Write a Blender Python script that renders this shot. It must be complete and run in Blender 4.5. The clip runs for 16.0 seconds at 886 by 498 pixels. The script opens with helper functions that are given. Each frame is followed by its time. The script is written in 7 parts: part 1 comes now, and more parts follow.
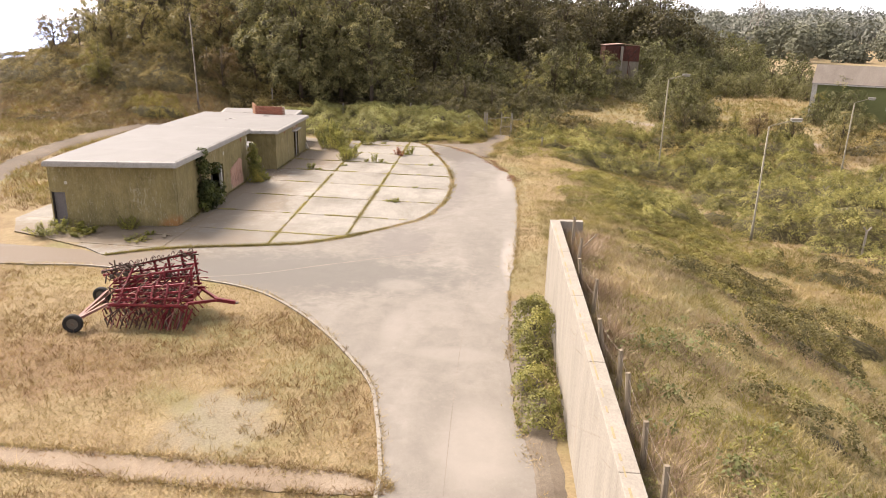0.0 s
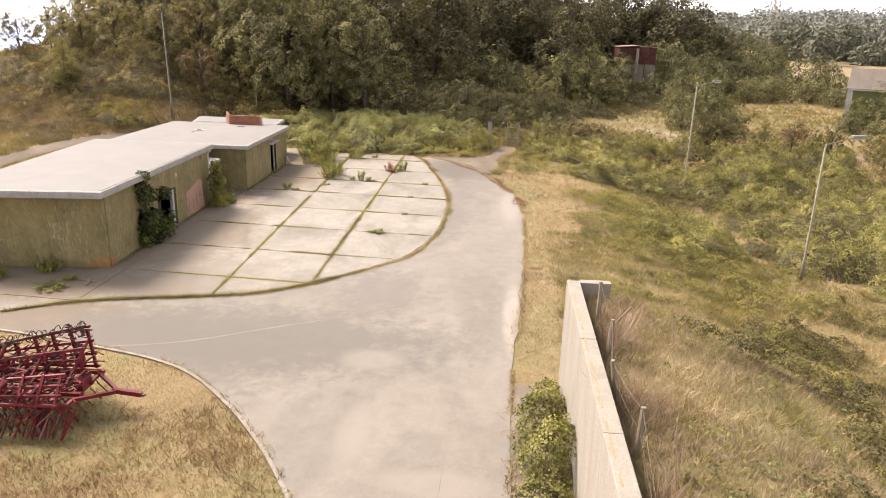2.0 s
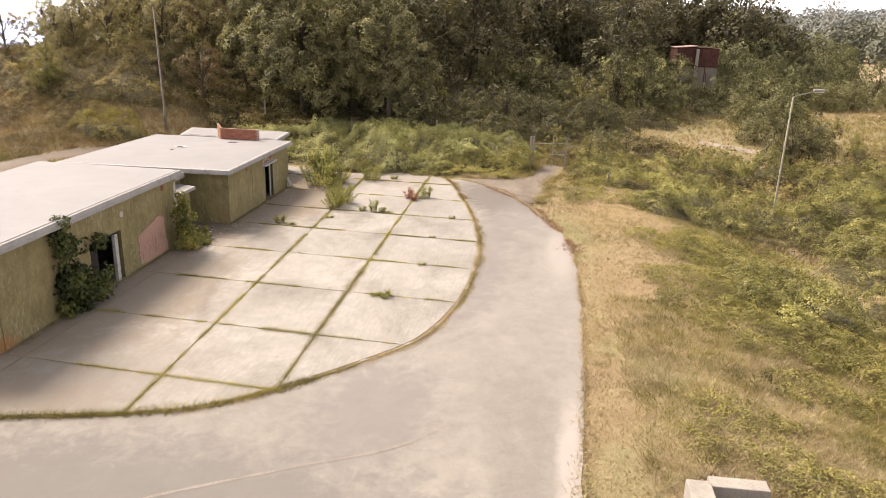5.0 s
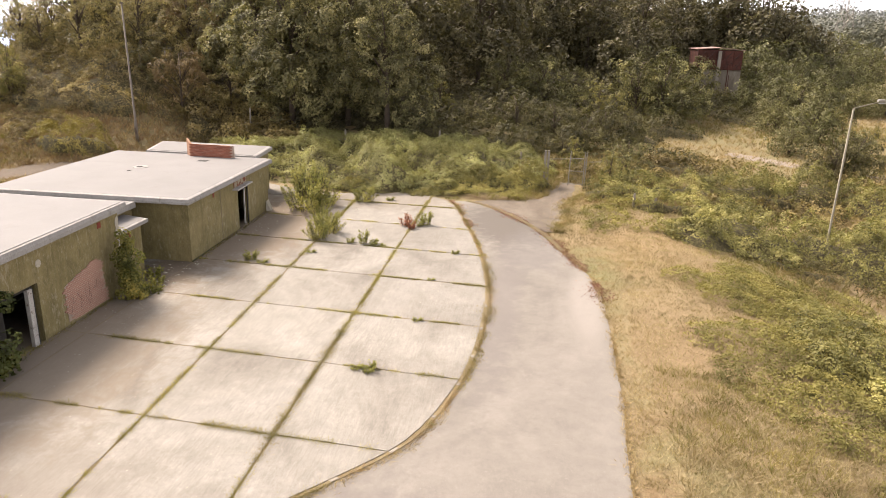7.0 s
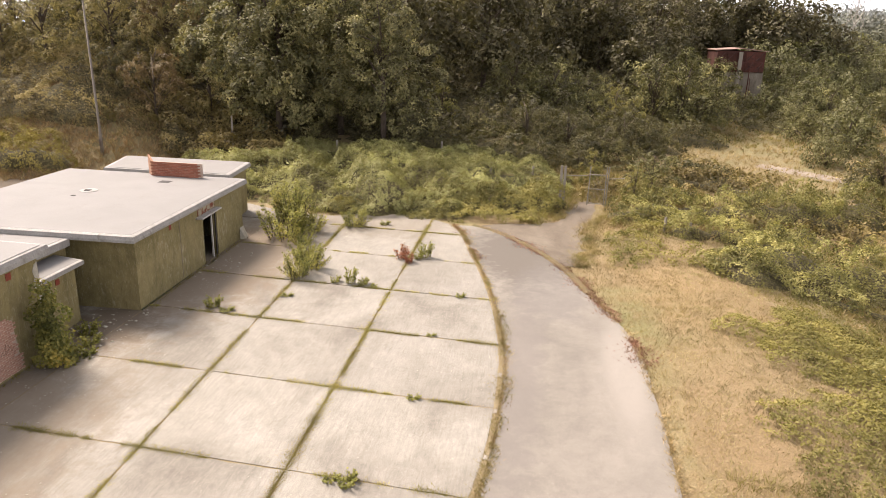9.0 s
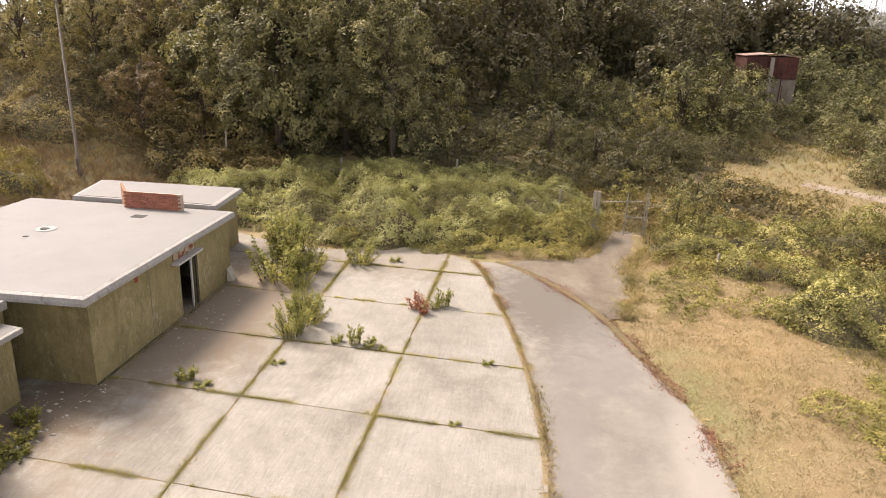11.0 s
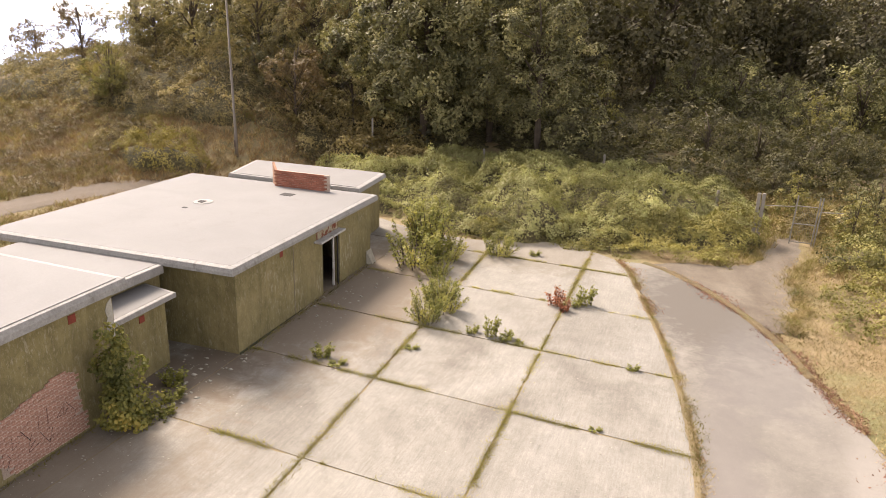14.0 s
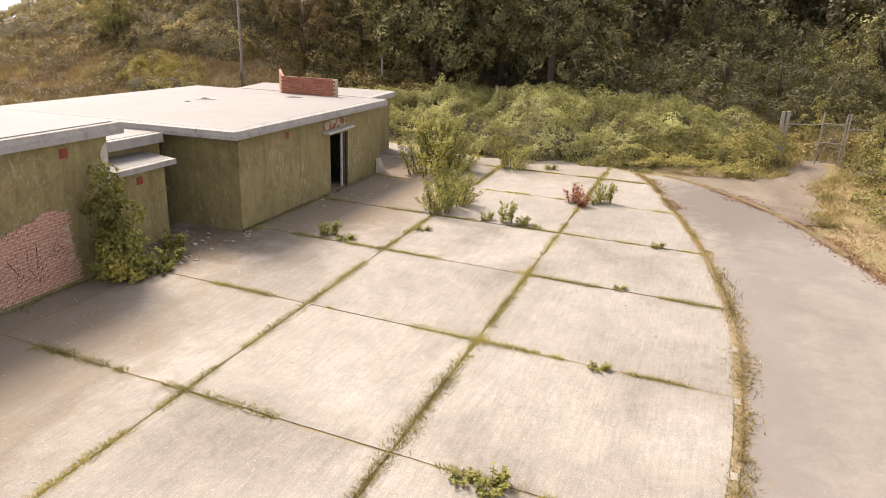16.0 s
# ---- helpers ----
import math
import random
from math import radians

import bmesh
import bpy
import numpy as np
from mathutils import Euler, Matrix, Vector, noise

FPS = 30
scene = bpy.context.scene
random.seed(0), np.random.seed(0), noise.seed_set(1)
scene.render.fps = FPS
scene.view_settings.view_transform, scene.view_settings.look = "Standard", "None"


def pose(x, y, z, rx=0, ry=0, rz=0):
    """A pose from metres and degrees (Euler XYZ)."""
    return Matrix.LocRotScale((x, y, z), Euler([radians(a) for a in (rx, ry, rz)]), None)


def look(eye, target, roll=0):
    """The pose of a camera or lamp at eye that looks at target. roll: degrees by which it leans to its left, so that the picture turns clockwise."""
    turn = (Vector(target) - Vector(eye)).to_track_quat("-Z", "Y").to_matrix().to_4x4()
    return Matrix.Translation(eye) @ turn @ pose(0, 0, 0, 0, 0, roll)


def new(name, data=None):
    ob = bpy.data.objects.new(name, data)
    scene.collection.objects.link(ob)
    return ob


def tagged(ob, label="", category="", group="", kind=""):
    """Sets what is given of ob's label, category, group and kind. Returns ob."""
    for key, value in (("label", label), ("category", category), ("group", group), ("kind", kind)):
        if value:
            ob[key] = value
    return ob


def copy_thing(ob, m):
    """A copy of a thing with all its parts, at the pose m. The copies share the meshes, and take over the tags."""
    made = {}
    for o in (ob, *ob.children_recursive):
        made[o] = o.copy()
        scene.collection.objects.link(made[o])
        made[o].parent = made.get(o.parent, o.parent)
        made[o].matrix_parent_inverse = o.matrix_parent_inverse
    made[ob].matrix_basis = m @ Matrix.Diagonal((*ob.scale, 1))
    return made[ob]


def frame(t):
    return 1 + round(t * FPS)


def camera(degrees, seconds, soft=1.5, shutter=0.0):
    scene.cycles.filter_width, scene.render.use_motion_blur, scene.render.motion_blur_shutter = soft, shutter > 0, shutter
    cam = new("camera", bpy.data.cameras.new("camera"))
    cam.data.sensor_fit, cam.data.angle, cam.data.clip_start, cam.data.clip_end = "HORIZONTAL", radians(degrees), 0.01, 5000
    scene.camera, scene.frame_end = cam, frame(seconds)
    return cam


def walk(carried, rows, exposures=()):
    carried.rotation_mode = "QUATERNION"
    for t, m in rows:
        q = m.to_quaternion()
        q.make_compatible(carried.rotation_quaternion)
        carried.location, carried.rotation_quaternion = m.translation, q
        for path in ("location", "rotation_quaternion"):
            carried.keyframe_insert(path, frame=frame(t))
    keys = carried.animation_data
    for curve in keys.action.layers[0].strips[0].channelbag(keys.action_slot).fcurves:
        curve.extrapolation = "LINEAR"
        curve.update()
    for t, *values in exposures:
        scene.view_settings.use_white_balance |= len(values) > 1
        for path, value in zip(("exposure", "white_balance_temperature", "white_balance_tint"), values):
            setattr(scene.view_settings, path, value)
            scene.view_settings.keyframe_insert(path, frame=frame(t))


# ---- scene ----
cam = camera(64.4, 16.0, 0.8, 0.2)
METRES, EYE, TILT, LEAN, TURN = 37.64, 10.2, 0.0, -1.6, 4.4
ROWS = [
    (0.0, 0.0, 0.0, 0.0, -0.04, -17.37, 0.14),
    (0.5, 0.0069, 0.0469, -0.0009, 0.03, -17.34, 0.13),
    (1.0, 0.0128, 0.0928, -0.001, 0.11, -17.3, 0.09),
    (1.5, 0.0161, 0.1377, -0.0019, 0.31, -17.29, 0.07),
    (2.0, 0.02, 0.1827, -0.0029, 0.63, -17.27, 0.07),
    (2.5, 0.0244, 0.2272, -0.0046, 1.11, -17.26, 0.05),
    (3.0, 0.0275, 0.2701, -0.0056, 1.66, -17.25, 0.05),
    (3.5, 0.0283, 0.3114, -0.0068, 2.24, -17.23, 0.02),
    (4.0, 0.0272, 0.3513, -0.0078, 2.86, -17.27, 0.0),
    (6.5, 0.0198, 0.5483, -0.0074, 4.11, -17.25, 0.02),
    (7.0, 0.0185, 0.5864, -0.0072, 4.15, -17.24, 0.03),
    (7.5, 0.0174, 0.6237, -0.0077, 4.19, -17.22, 0.02),
    (8.0, 0.0149, 0.6594, -0.0073, 4.22, -17.23, 0.02),
    (8.5, 0.011, 0.6939, -0.0076, 4.26, -17.24, 0.01),
    (9.0, 0.0071, 0.7298, -0.0084, 4.3, -17.23, 0.05),
    (11.5, -0.0219, 0.8741, -0.0004, 5.41, -17.05, 0.03),
    (12.0, -0.0263, 0.8816, -0.0013, 7.53, -17.03, -0.02),
    (12.5, -0.0274, 0.8819, -0.0027, 10.24, -17.09, -0.08),
    (13.0, -0.0284, 0.8808, -0.0046, 12.65, -17.13, -0.14),
    (13.5, -0.0294, 0.8797, -0.0079, 15.02, -17.14, -0.18),
    (14.0, -0.0289, 0.8778, -0.0174, 16.14, -17.13, -0.17),
    (14.5, -0.03, 0.8758, -0.0403, 16.16, -17.13, -0.15),
    (15.0, -0.0309, 0.8757, -0.0677, 16.15, -17.18, -0.15),
    (15.5, -0.0321, 0.8756, -0.0949, 16.29, -17.23, -0.17),
    (16.0, -0.0322, 0.8757, -0.1113, 16.82, -17.29, -0.23),
]
walk(cam, [(t, pose(0, 0, EYE, TILT, LEAN, TURN) @ pose(METRES * x, METRES * y, METRES * z, 90 + pitch, roll, yaw)) for t, x, y, z, yaw, pitch, roll in ROWS], [(0.0, 1.98, 6540, 18), (16.0, 1.98, 6540, 18)])

# ---- world and sun ----
wd = bpy.data.worlds.new("world")
scene.world = wd
wd.use_nodes = True
wnt = wd.node_tree
sky = wnt.nodes.new("ShaderNodeTexSky")
sky.sky_type = "NISHITA"
sky.sun_disc = False
SUN_EL, SUN_AZ = 47.0, 302.0          # elevation; compass bearing, clockwise from +y
sky.sun_elevation = radians(SUN_EL)
sky.sun_rotation = radians(SUN_AZ)
sky.air_density, sky.dust_density, sky.ozone_density = 1.0, 1.6, 1.0
wnt.nodes["Background"].inputs["Strength"].default_value = 0.142
grey = wnt.nodes.new("ShaderNodeRGBToBW")          # haze takes most of the blue out of the sky
haze = wnt.nodes.new("ShaderNodeMix")
haze.data_type = "RGBA"
haze.inputs[0].default_value = 0.94
wnt.links.new(sky.outputs["Color"], grey.inputs["Color"])
wnt.links.new(sky.outputs["Color"], haze.inputs[6])
wnt.links.new(grey.outputs["Val"], haze.inputs[7])
wnt.links.new(haze.outputs[2], wnt.nodes["Background"].inputs["Color"])
sun = new("sun", bpy.data.lights.new("sun", "SUN"))
sun.data.energy, sun.data.angle, sun.data.color = 2.4, radians(20), (1.0, 0.88, 0.71)
SUN_WAY = Vector((math.sin(radians(SUN_AZ)) * math.cos(radians(SUN_EL)), math.cos(radians(SUN_AZ)) * math.cos(radians(SUN_EL)), math.sin(radians(SUN_EL))))
sun.matrix_world = look(SUN_WAY * 50, (0, 0, 0))


# ---- materials ----
def ramp(nt, stops, fac):
    n = nt.nodes.new("ShaderNodeValToRGB")
    e = n.color_ramp.elements
    while len(e) < len(stops):
        e.new(0.5)
    for k, (p, c) in zip(e, stops):
        k.position, k.color = p, (*c, 1) if len(c) == 3 else c
    nt.links.new(fac, n.inputs["Fac"])
    return n.outputs["Color"]


def noise_out(nt, vec, scale, detail=4.0, rough=0.55, distortion=0.0):
    n = nt.nodes.new("ShaderNodeTexNoise")
    n.inputs["Scale"].default_value, n.inputs["Detail"].default_value = scale, detail
    n.inputs["Roughness"].default_value, n.inputs["Distortion"].default_value = rough, distortion
    nt.links.new(vec, n.inputs["Vector"])
    return n.outputs["Fac"]


def mixed(nt, fac, a, b, kind="MIX"):
    n = nt.nodes.new("ShaderNodeMix")
    n.data_type, n.blend_type = "RGBA", kind
    for sock, v in ((n.inputs[0], fac), (n.inputs[6], a), (n.inputs[7], b)):
        if isinstance(v, (int, float)):
            sock.default_value = v
        elif isinstance(v, tuple):
            sock.default_value = (*v, 1)
        else:
            nt.links.new(v, sock)
    return n.outputs[2]


def stretched(nt, vec, s):
    n = nt.nodes.new("ShaderNodeMapping")
    n.inputs["Scale"].default_value = s
    nt.links.new(vec, n.inputs["Vector"])
    return n.outputs["Vector"]


def start(name):
    m = bpy.data.materials.new(name)
    m.use_nodes = True
    nt = m.node_tree
    tc = nt.nodes.new("ShaderNodeTexCoord")
    bsdf = nt.nodes["Principled BSDF"]
    return m, nt, tc.outputs["Object"], bsdf


def finish(nt, bsdf, col, rough, bump_fac, bump, dist=0.02, metal=0.0):
    nt.links.new(col, bsdf.inputs["Base Color"])
    bsdf.inputs["Metallic"].default_value = metal
    bsdf.inputs["Specular IOR Level"].default_value = 0.3
    if isinstance(rough, (int, float)):
        bsdf.inputs["Roughness"].default_value = rough
    else:
        nt.links.new(rough, bsdf.inputs["Roughness"])
    if bump:
        b = nt.nodes.new("ShaderNodeBump")
        b.inputs["Strength"].default_value, b.inputs["Distance"].default_value = bump, dist
        nt.links.new(bump_fac, b.inputs["Height"])
        nt.links.new(b.outputs["Normal"], bsdf.inputs["Normal"])


def surf(name, c1, c2, scale=1.0, fine=20.0, rough=0.9, bump=0.25, metal=0.0, patch=None, patch_scale=0.5, patch_at=(0.55, 0.65), stretch=(1, 1, 1), vary=0.0, dist=0.02):
    """Two tones in a coarse noise, a fine grain over them, and patches of a third colour."""
    m, nt, vec, bsdf = start(name)
    v2 = stretched(nt, vec, stretch)
    col = ramp(nt, [(0.3, c1), (0.7, c2)], noise_out(nt, v2, scale, 6, 0.62, 0.4))
    grain = noise_out(nt, vec, fine, 5, 0.65)
    col = mixed(nt, 0.55, col, ramp(nt, [(0.25, (0.55, 0.55, 0.55)), (0.75, (1.3, 1.3, 1.3))], grain), "MULTIPLY")
    if patch:
        f = ramp(nt, [(patch_at[0], (0, 0, 0)), (patch_at[1], (1, 1, 1))], noise_out(nt, v2, patch_scale, 7, 0.65, 0.6))
        col = mixed(nt, f, col, patch)
    if vary:
        oi = nt.nodes.new("ShaderNodeObjectInfo")
        col = mixed(nt, vary, col, ramp(nt, [(0.0, (0.6, 0.58, 0.56)), (1.0, (1.35, 1.33, 1.3))], oi.outputs["Random"]), "MULTIPLY")
    finish(nt, bsdf, col, rough, grain, bump, dist, metal)
    return m


def leaf_mat(name, *cols, trans=0.26, blotch=0.35, single=0.24):
    """Foliage: each leaf takes a tone of its own, in larger drifts of lighter and darker growth."""
    m, nt, vec, bsdf = start(name)
    geo = nt.nodes.new("ShaderNodeNewGeometry")
    stops = [(i / max(1, len(cols) - 1), c) for i, c in enumerate(cols)]
    drift = ramp(nt, [(0.34, (0, 0, 0)), (0.66, (1, 1, 1))], noise_out(nt, vec, 0.9, 4, 0.65))
    col = ramp(nt, stops, mixed(nt, single, drift, geo.outputs["Random Per Island"]))
    col = mixed(nt, 1.0, col, ramp(nt, [(0.3, (1 - blotch,) * 3), (0.7, (1 + blotch,) * 3)], noise_out(nt, vec, 0.35, 3)), "MULTIPLY")
    nt.links.new(col, bsdf.inputs["Base Color"])
    bsdf.inputs["Roughness"].default_value = 0.6
    bsdf.inputs["Specular IOR Level"].default_value = 0.2
    tr = nt.nodes.new("ShaderNodeBsdfTranslucent")
    nt.links.new(mixed(nt, 1.0, col, (1.08, 1.15, 0.72), "MULTIPLY"), tr.inputs["Color"])
    mx = nt.nodes.new("ShaderNodeMixShader")
    mx.inputs["Fac"].default_value = trans
    nt.links.new(bsdf.outputs["BSDF"], mx.inputs[1])
    nt.links.new(tr.outputs["BSDF"], mx.inputs[2])
    nt.links.new(mx.outputs["Shader"], nt.nodes["Material Output"].inputs["Surface"])
    return m


def half(nt, value):
    n = nt.nodes.new("ShaderNodeMath")
    n.operation = "MULTIPLY"
    n.inputs[1].default_value = 0.6
    nt.links.new(value, n.inputs[0])
    return n


def stain(nt, vec, mid, col, where, tone, most):
    """A soft-edged patch of another tone round a place on the ground."""
    cx, cy, rx, ry = where[:4]
    cz, rz = where[4:] if len(where) > 4 else (0, 60)
    mp = nt.nodes.new("ShaderNodeMapping")
    mp.vector_type = "TEXTURE"
    mp.inputs["Location"].default_value, mp.inputs["Scale"].default_value = (cx, cy, cz), (rx, ry, rz)
    nt.links.new(vec, mp.inputs["Vector"])
    ln = nt.nodes.new("ShaderNodeVectorMath")
    ln.operation = "LENGTH"
    nt.links.new(mp.outputs["Vector"], ln.inputs[0])
    ad = nt.nodes.new("ShaderNodeMath")
    ad.operation = "MULTIPLY_ADD"
    ad.inputs[1].default_value = 1.3
    nt.links.new(mid, ad.inputs[0])
    nt.links.new(ln.outputs["Value"], ad.inputs[2])
    return mixed(nt, ramp(nt, [(0.72, (most,) * 3), (1.04, (0, 0, 0))], half(nt, ad.outputs[0]).outputs[0]), col, tone)


def ground_mat():
    m, nt, vec, bsdf = start("dry_grass_ground")
    big = noise_out(nt, vec, 0.16, 5, 0.6, 0.8)
    mid = noise_out(nt, stretched(nt, vec, (1.4, 0.8, 1)), 1.1, 6, 0.65, 0.5)
    fine = noise_out(nt, vec, 14.0, 6, 0.7)
    col = ramp(nt, [(0.30, (0.159, 0.111, 0.055)), (0.5, (0.210, 0.153, 0.078)), (0.72, (0.252, 0.195, 0.108))], mid)
    col = mixed(nt, ramp(nt, [(0.50, (0, 0, 0)), (0.64, (0.8, 0.8, 0.8))], big), col, (0.150, 0.141, 0.057))
    col = mixed(nt, ramp(nt, [(0.56, (0, 0, 0)), (0.68, (0.55, 0.55, 0.55))], noise_out(nt, vec, 0.33, 6, 0.7, 1.0)), col, (0.162, 0.096, 0.051))
    for (cx, cy, rx, ry), tone, most in (((-6.9, 15.9, 1.7, 1.9), (0.204, 0.177, 0.129), 0.7), ((-12.5, 18.6, 4.2, 2.6), (0.150, 0.090, 0.047), 0.7), ((3.6, 42.5, 1.8, 4.5), (0.198, 0.120, 0.066), 0.55),
                                          ((6.5, 37.0, 3.8, 9.0), (0.205, 0.152, 0.078), 0.7), ((24, 92, 24, 20), (0.165, 0.138, 0.064), 0.75), ((4.2, 46.0, 3.0, 10.0), (0.215, 0.155, 0.080), 0.6), ((4.4, 54.5, 3.4, 5.5), (0.228, 0.158, 0.076), 0.7), ((4.6, 24.0, 2.4, 3.5), (0.144, 0.090, 0.060), 0.7), ((-14, 25.3, 5.0, 1.2), (0.240, 0.186, 0.084), 0.5), ((-38, 62, 14, 8), (0.100, 0.074, 0.034), 0.9), ((-26, 69, 6, 6), (0.105, 0.090, 0.040), 0.8), ((9.0, 18.0, 7.5, 18.0), (0.190, 0.158, 0.074), 0.75)):
        col = stain(nt, vec, mid, col, (cx, cy, rx, ry), tone, most)
    col = mixed(nt, 0.7, col, ramp(nt, [(0.25, (0.45, 0.45, 0.45)), (0.75, (1.4, 1.4, 1.4))], fine), "MULTIPLY")
    finish(nt, bsdf, col, 0.95, fine, 0.8, 0.06)
    return m


def paving_mat(name, base, light, dark, joint=0.0, gritty=1.0, spots=()):
    """Weathered concrete or tarmac: broad bleached and stained drifts, grit, dark spots."""
    m, nt, vec, bsdf = start(name)
    broad = noise_out(nt, stretched(nt, vec, (1.0, 0.55, 1.0)), 0.32, 6, 0.6, 0.9)
    mid = noise_out(nt, vec, 1.7, 7, 0.68, 0.4)
    grit = noise_out(nt, vec, 45.0, 4, 0.7)
    col = ramp(nt, [(0.32, dark), (0.5, base), (0.66, light)], broad)
    col = mixed(nt, 0.45, col, ramp(nt, [(0.3, (0.72, 0.71, 0.70)), (0.7, (1.22, 1.21, 1.2))], mid), "MULTIPLY")
    col = mixed(nt, 0.75 * gritty, col, ramp(nt, [(0.3, (0.5, 0.5, 0.5)), (0.7, (1.5, 1.5, 1.5))], grit), "MULTIPLY")
    col = mixed(nt, ramp(nt, [(0.64, (0, 0, 0)), (0.70, (0.55, 0.55, 0.55))], noise_out(nt, vec, 22.0, 3, 0.6)), col, tuple(min(1, v * 1.35) for v in light))
    col = mixed(nt, 0.32 * gritty, col, ramp(nt, [(0.35, (0.6, 0.59, 0.58)), (0.65, (1.35, 1.35, 1.35))], noise_out(nt, vec, 9.0, 5, 0.75)), "MULTIPLY")
    col = mixed(nt, ramp(nt, [(0.66, (0, 0, 0)), (0.72, (0.5, 0.5, 0.5))], noise_out(nt, vec, 7.0, 5, 0.75)), col, dark)
    if joint:
        brush = noise_out(nt, stretched(nt, vec, (16.0, 1.3, 1.0)), 1.4, 5, 0.7, 0.3)
        col = mixed(nt, 0.5, col, ramp(nt, [(0.3, (0.72, 0.71, 0.69)), (0.7, (1.24, 1.24, 1.24))], brush), "MULTIPLY")
        oi = nt.nodes.new("ShaderNodeObjectInfo")
        col = mixed(nt, joint, col, ramp(nt, [(0.0, (0.80, 0.79, 0.78)), (1.0, (1.18, 1.18, 1.18))], oi.outputs["Random"]), "MULTIPLY")
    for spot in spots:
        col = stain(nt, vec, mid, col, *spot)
    finish(nt, bsdf, col, 0.88, grit, 0.35, 0.01)
    return m


def render_paint_mat():
    """Old olive paint on rendered walls: vertical runs, pale scuffs, damp at random, rust-orange bloom."""
    m, nt, vec, bsdf = start("olive_paint")
    runs = noise_out(nt, stretched(nt, vec, (2.2, 2.2, 0.22)), 1.6, 6, 0.65, 0.3)
    blot = noise_out(nt, vec, 0.8, 6, 0.62, 0.5)
    fine = noise_out(nt, vec, 30, 5, 0.7)
    col = ramp(nt, [(0.28, (0.150, 0.125, 0.056)), (0.5, (0.191, 0.157, 0.071)), (0.72, (0.231, 0.185, 0.090))], blot)
    col = mixed(nt, 0.38, col, ramp(nt, [(0.3, (0.55, 0.55, 0.52)), (0.7, (1.3, 1.28, 1.25))], runs), "MULTIPLY")
    col = mixed(nt, ramp(nt, [(0.60, (0, 0, 0)), (0.70, (0.7, 0.7, 0.7))], noise_out(nt, stretched(nt, vec, (3, 3, 0.5)), 2.3, 8, 0.75, 0.5)), col, (0.300, 0.264, 0.174))
    col = mixed(nt, ramp(nt, [(0.68, (0, 0, 0)), (0.78, (0.6, 0.6, 0.6))], noise_out(nt, vec, 0.9, 6, 0.7, 1.2)), col, (0.204, 0.120, 0.048))
    col = mixed(nt, 0.4, col, ramp(nt, [(0.3, (0.65, 0.65, 0.65)), (0.7, (1.25, 1.25, 1.25))], fine), "MULTIPLY")
    col = mixed(nt, 0.6, col, ramp(nt, [(0.35, (0.66, 0.66, 0.62)), (0.65, (1.25, 1.24, 1.2))], noise_out(nt, stretched(nt, vec, (1.4, 1.4, 0.9)), 2.6, 9, 0.78, 0.6)), "MULTIPLY")
    col = stain(nt, vec, blot, col, (-15.85, 33.3, 0.9, 0.9, 0.45, 0.55), (0.252, 0.126, 0.045), 0.85)
    flake = noise_out(nt, stretched(nt, vec, (5.5, 5.5, 1.8)), 2.0, 5, 0.7)
    where = noise_out(nt, vec, 0.55, 3, 0.5)
    sm = nt.nodes.new("ShaderNodeMath")
    sm.operation = "MULTIPLY_ADD"
    sm.inputs[1].default_value = 0.55
    nt.links.new(where, sm.inputs[0])
    nt.links.new(flake, sm.inputs[2])
    col = mixed(nt, ramp(nt, [(0.88, (0, 0, 0)), (0.93, (0.6, 0.6, 0.6))], sm.outputs[0]), col, (0.300, 0.264, 0.180))
    col = mixed(nt, ramp(nt, [(0.60, (0, 0, 0)), (0.66, (0.55, 0.55, 0.55))], noise_out(nt, stretched(nt, vec, (3.0, 3.0, 0.8)), 2.4, 7, 0.75)), col, (0.102, 0.081, 0.036))
    scale = noise_out(nt, stretched(nt, vec, (2.0, 2.0, 0.7)), 11.0, 4, 0.7, 0.4)
    col = mixed(nt, ramp(nt, [(0.56, (0, 0, 0)), (0.62, (0.42, 0.42, 0.42))], scale), col, (0.290, 0.250, 0.160))
    finish(nt, bsdf, col, 0.85, fine, 0.3, 0.01)
    return m


def roof_mat():
    """Pale painted roof felt: faint broad stains, a thin veil of dirt, hardly any grain."""
    m, nt, vec, bsdf = start("white_roof_felt")
    col = ramp(nt, [(0.3, (0.152, 0.144, 0.135)), (0.7, (0.174, 0.165, 0.155))], noise_out(nt, vec, 0.45, 5, 0.55, 0.8))
    col = mixed(nt, ramp(nt, [(0.56, (0, 0, 0)), (0.74, (0.5, 0.5, 0.5))], noise_out(nt, vec, 0.9, 7, 0.7, 1.0)), col, (0.132, 0.119, 0.104))
    fine = noise_out(nt, vec, 26, 4, 0.6)
    col = mixed(nt, 0.16, col, ramp(nt, [(0.3, (0.6, 0.6, 0.6)), (0.7, (1.3, 1.3, 1.3))], fine), "MULTIPLY")
    finish(nt, bsdf, col, 0.8, fine, 0.05, 0.01)
    return m


def plain(name, c, rough=0.7, metal=0.0):
    return surf(name, tuple(v * 0.85 for v in c), tuple(min(1, v * 1.12) for v in c), 3.0, 30.0, rough, 0.12, metal)


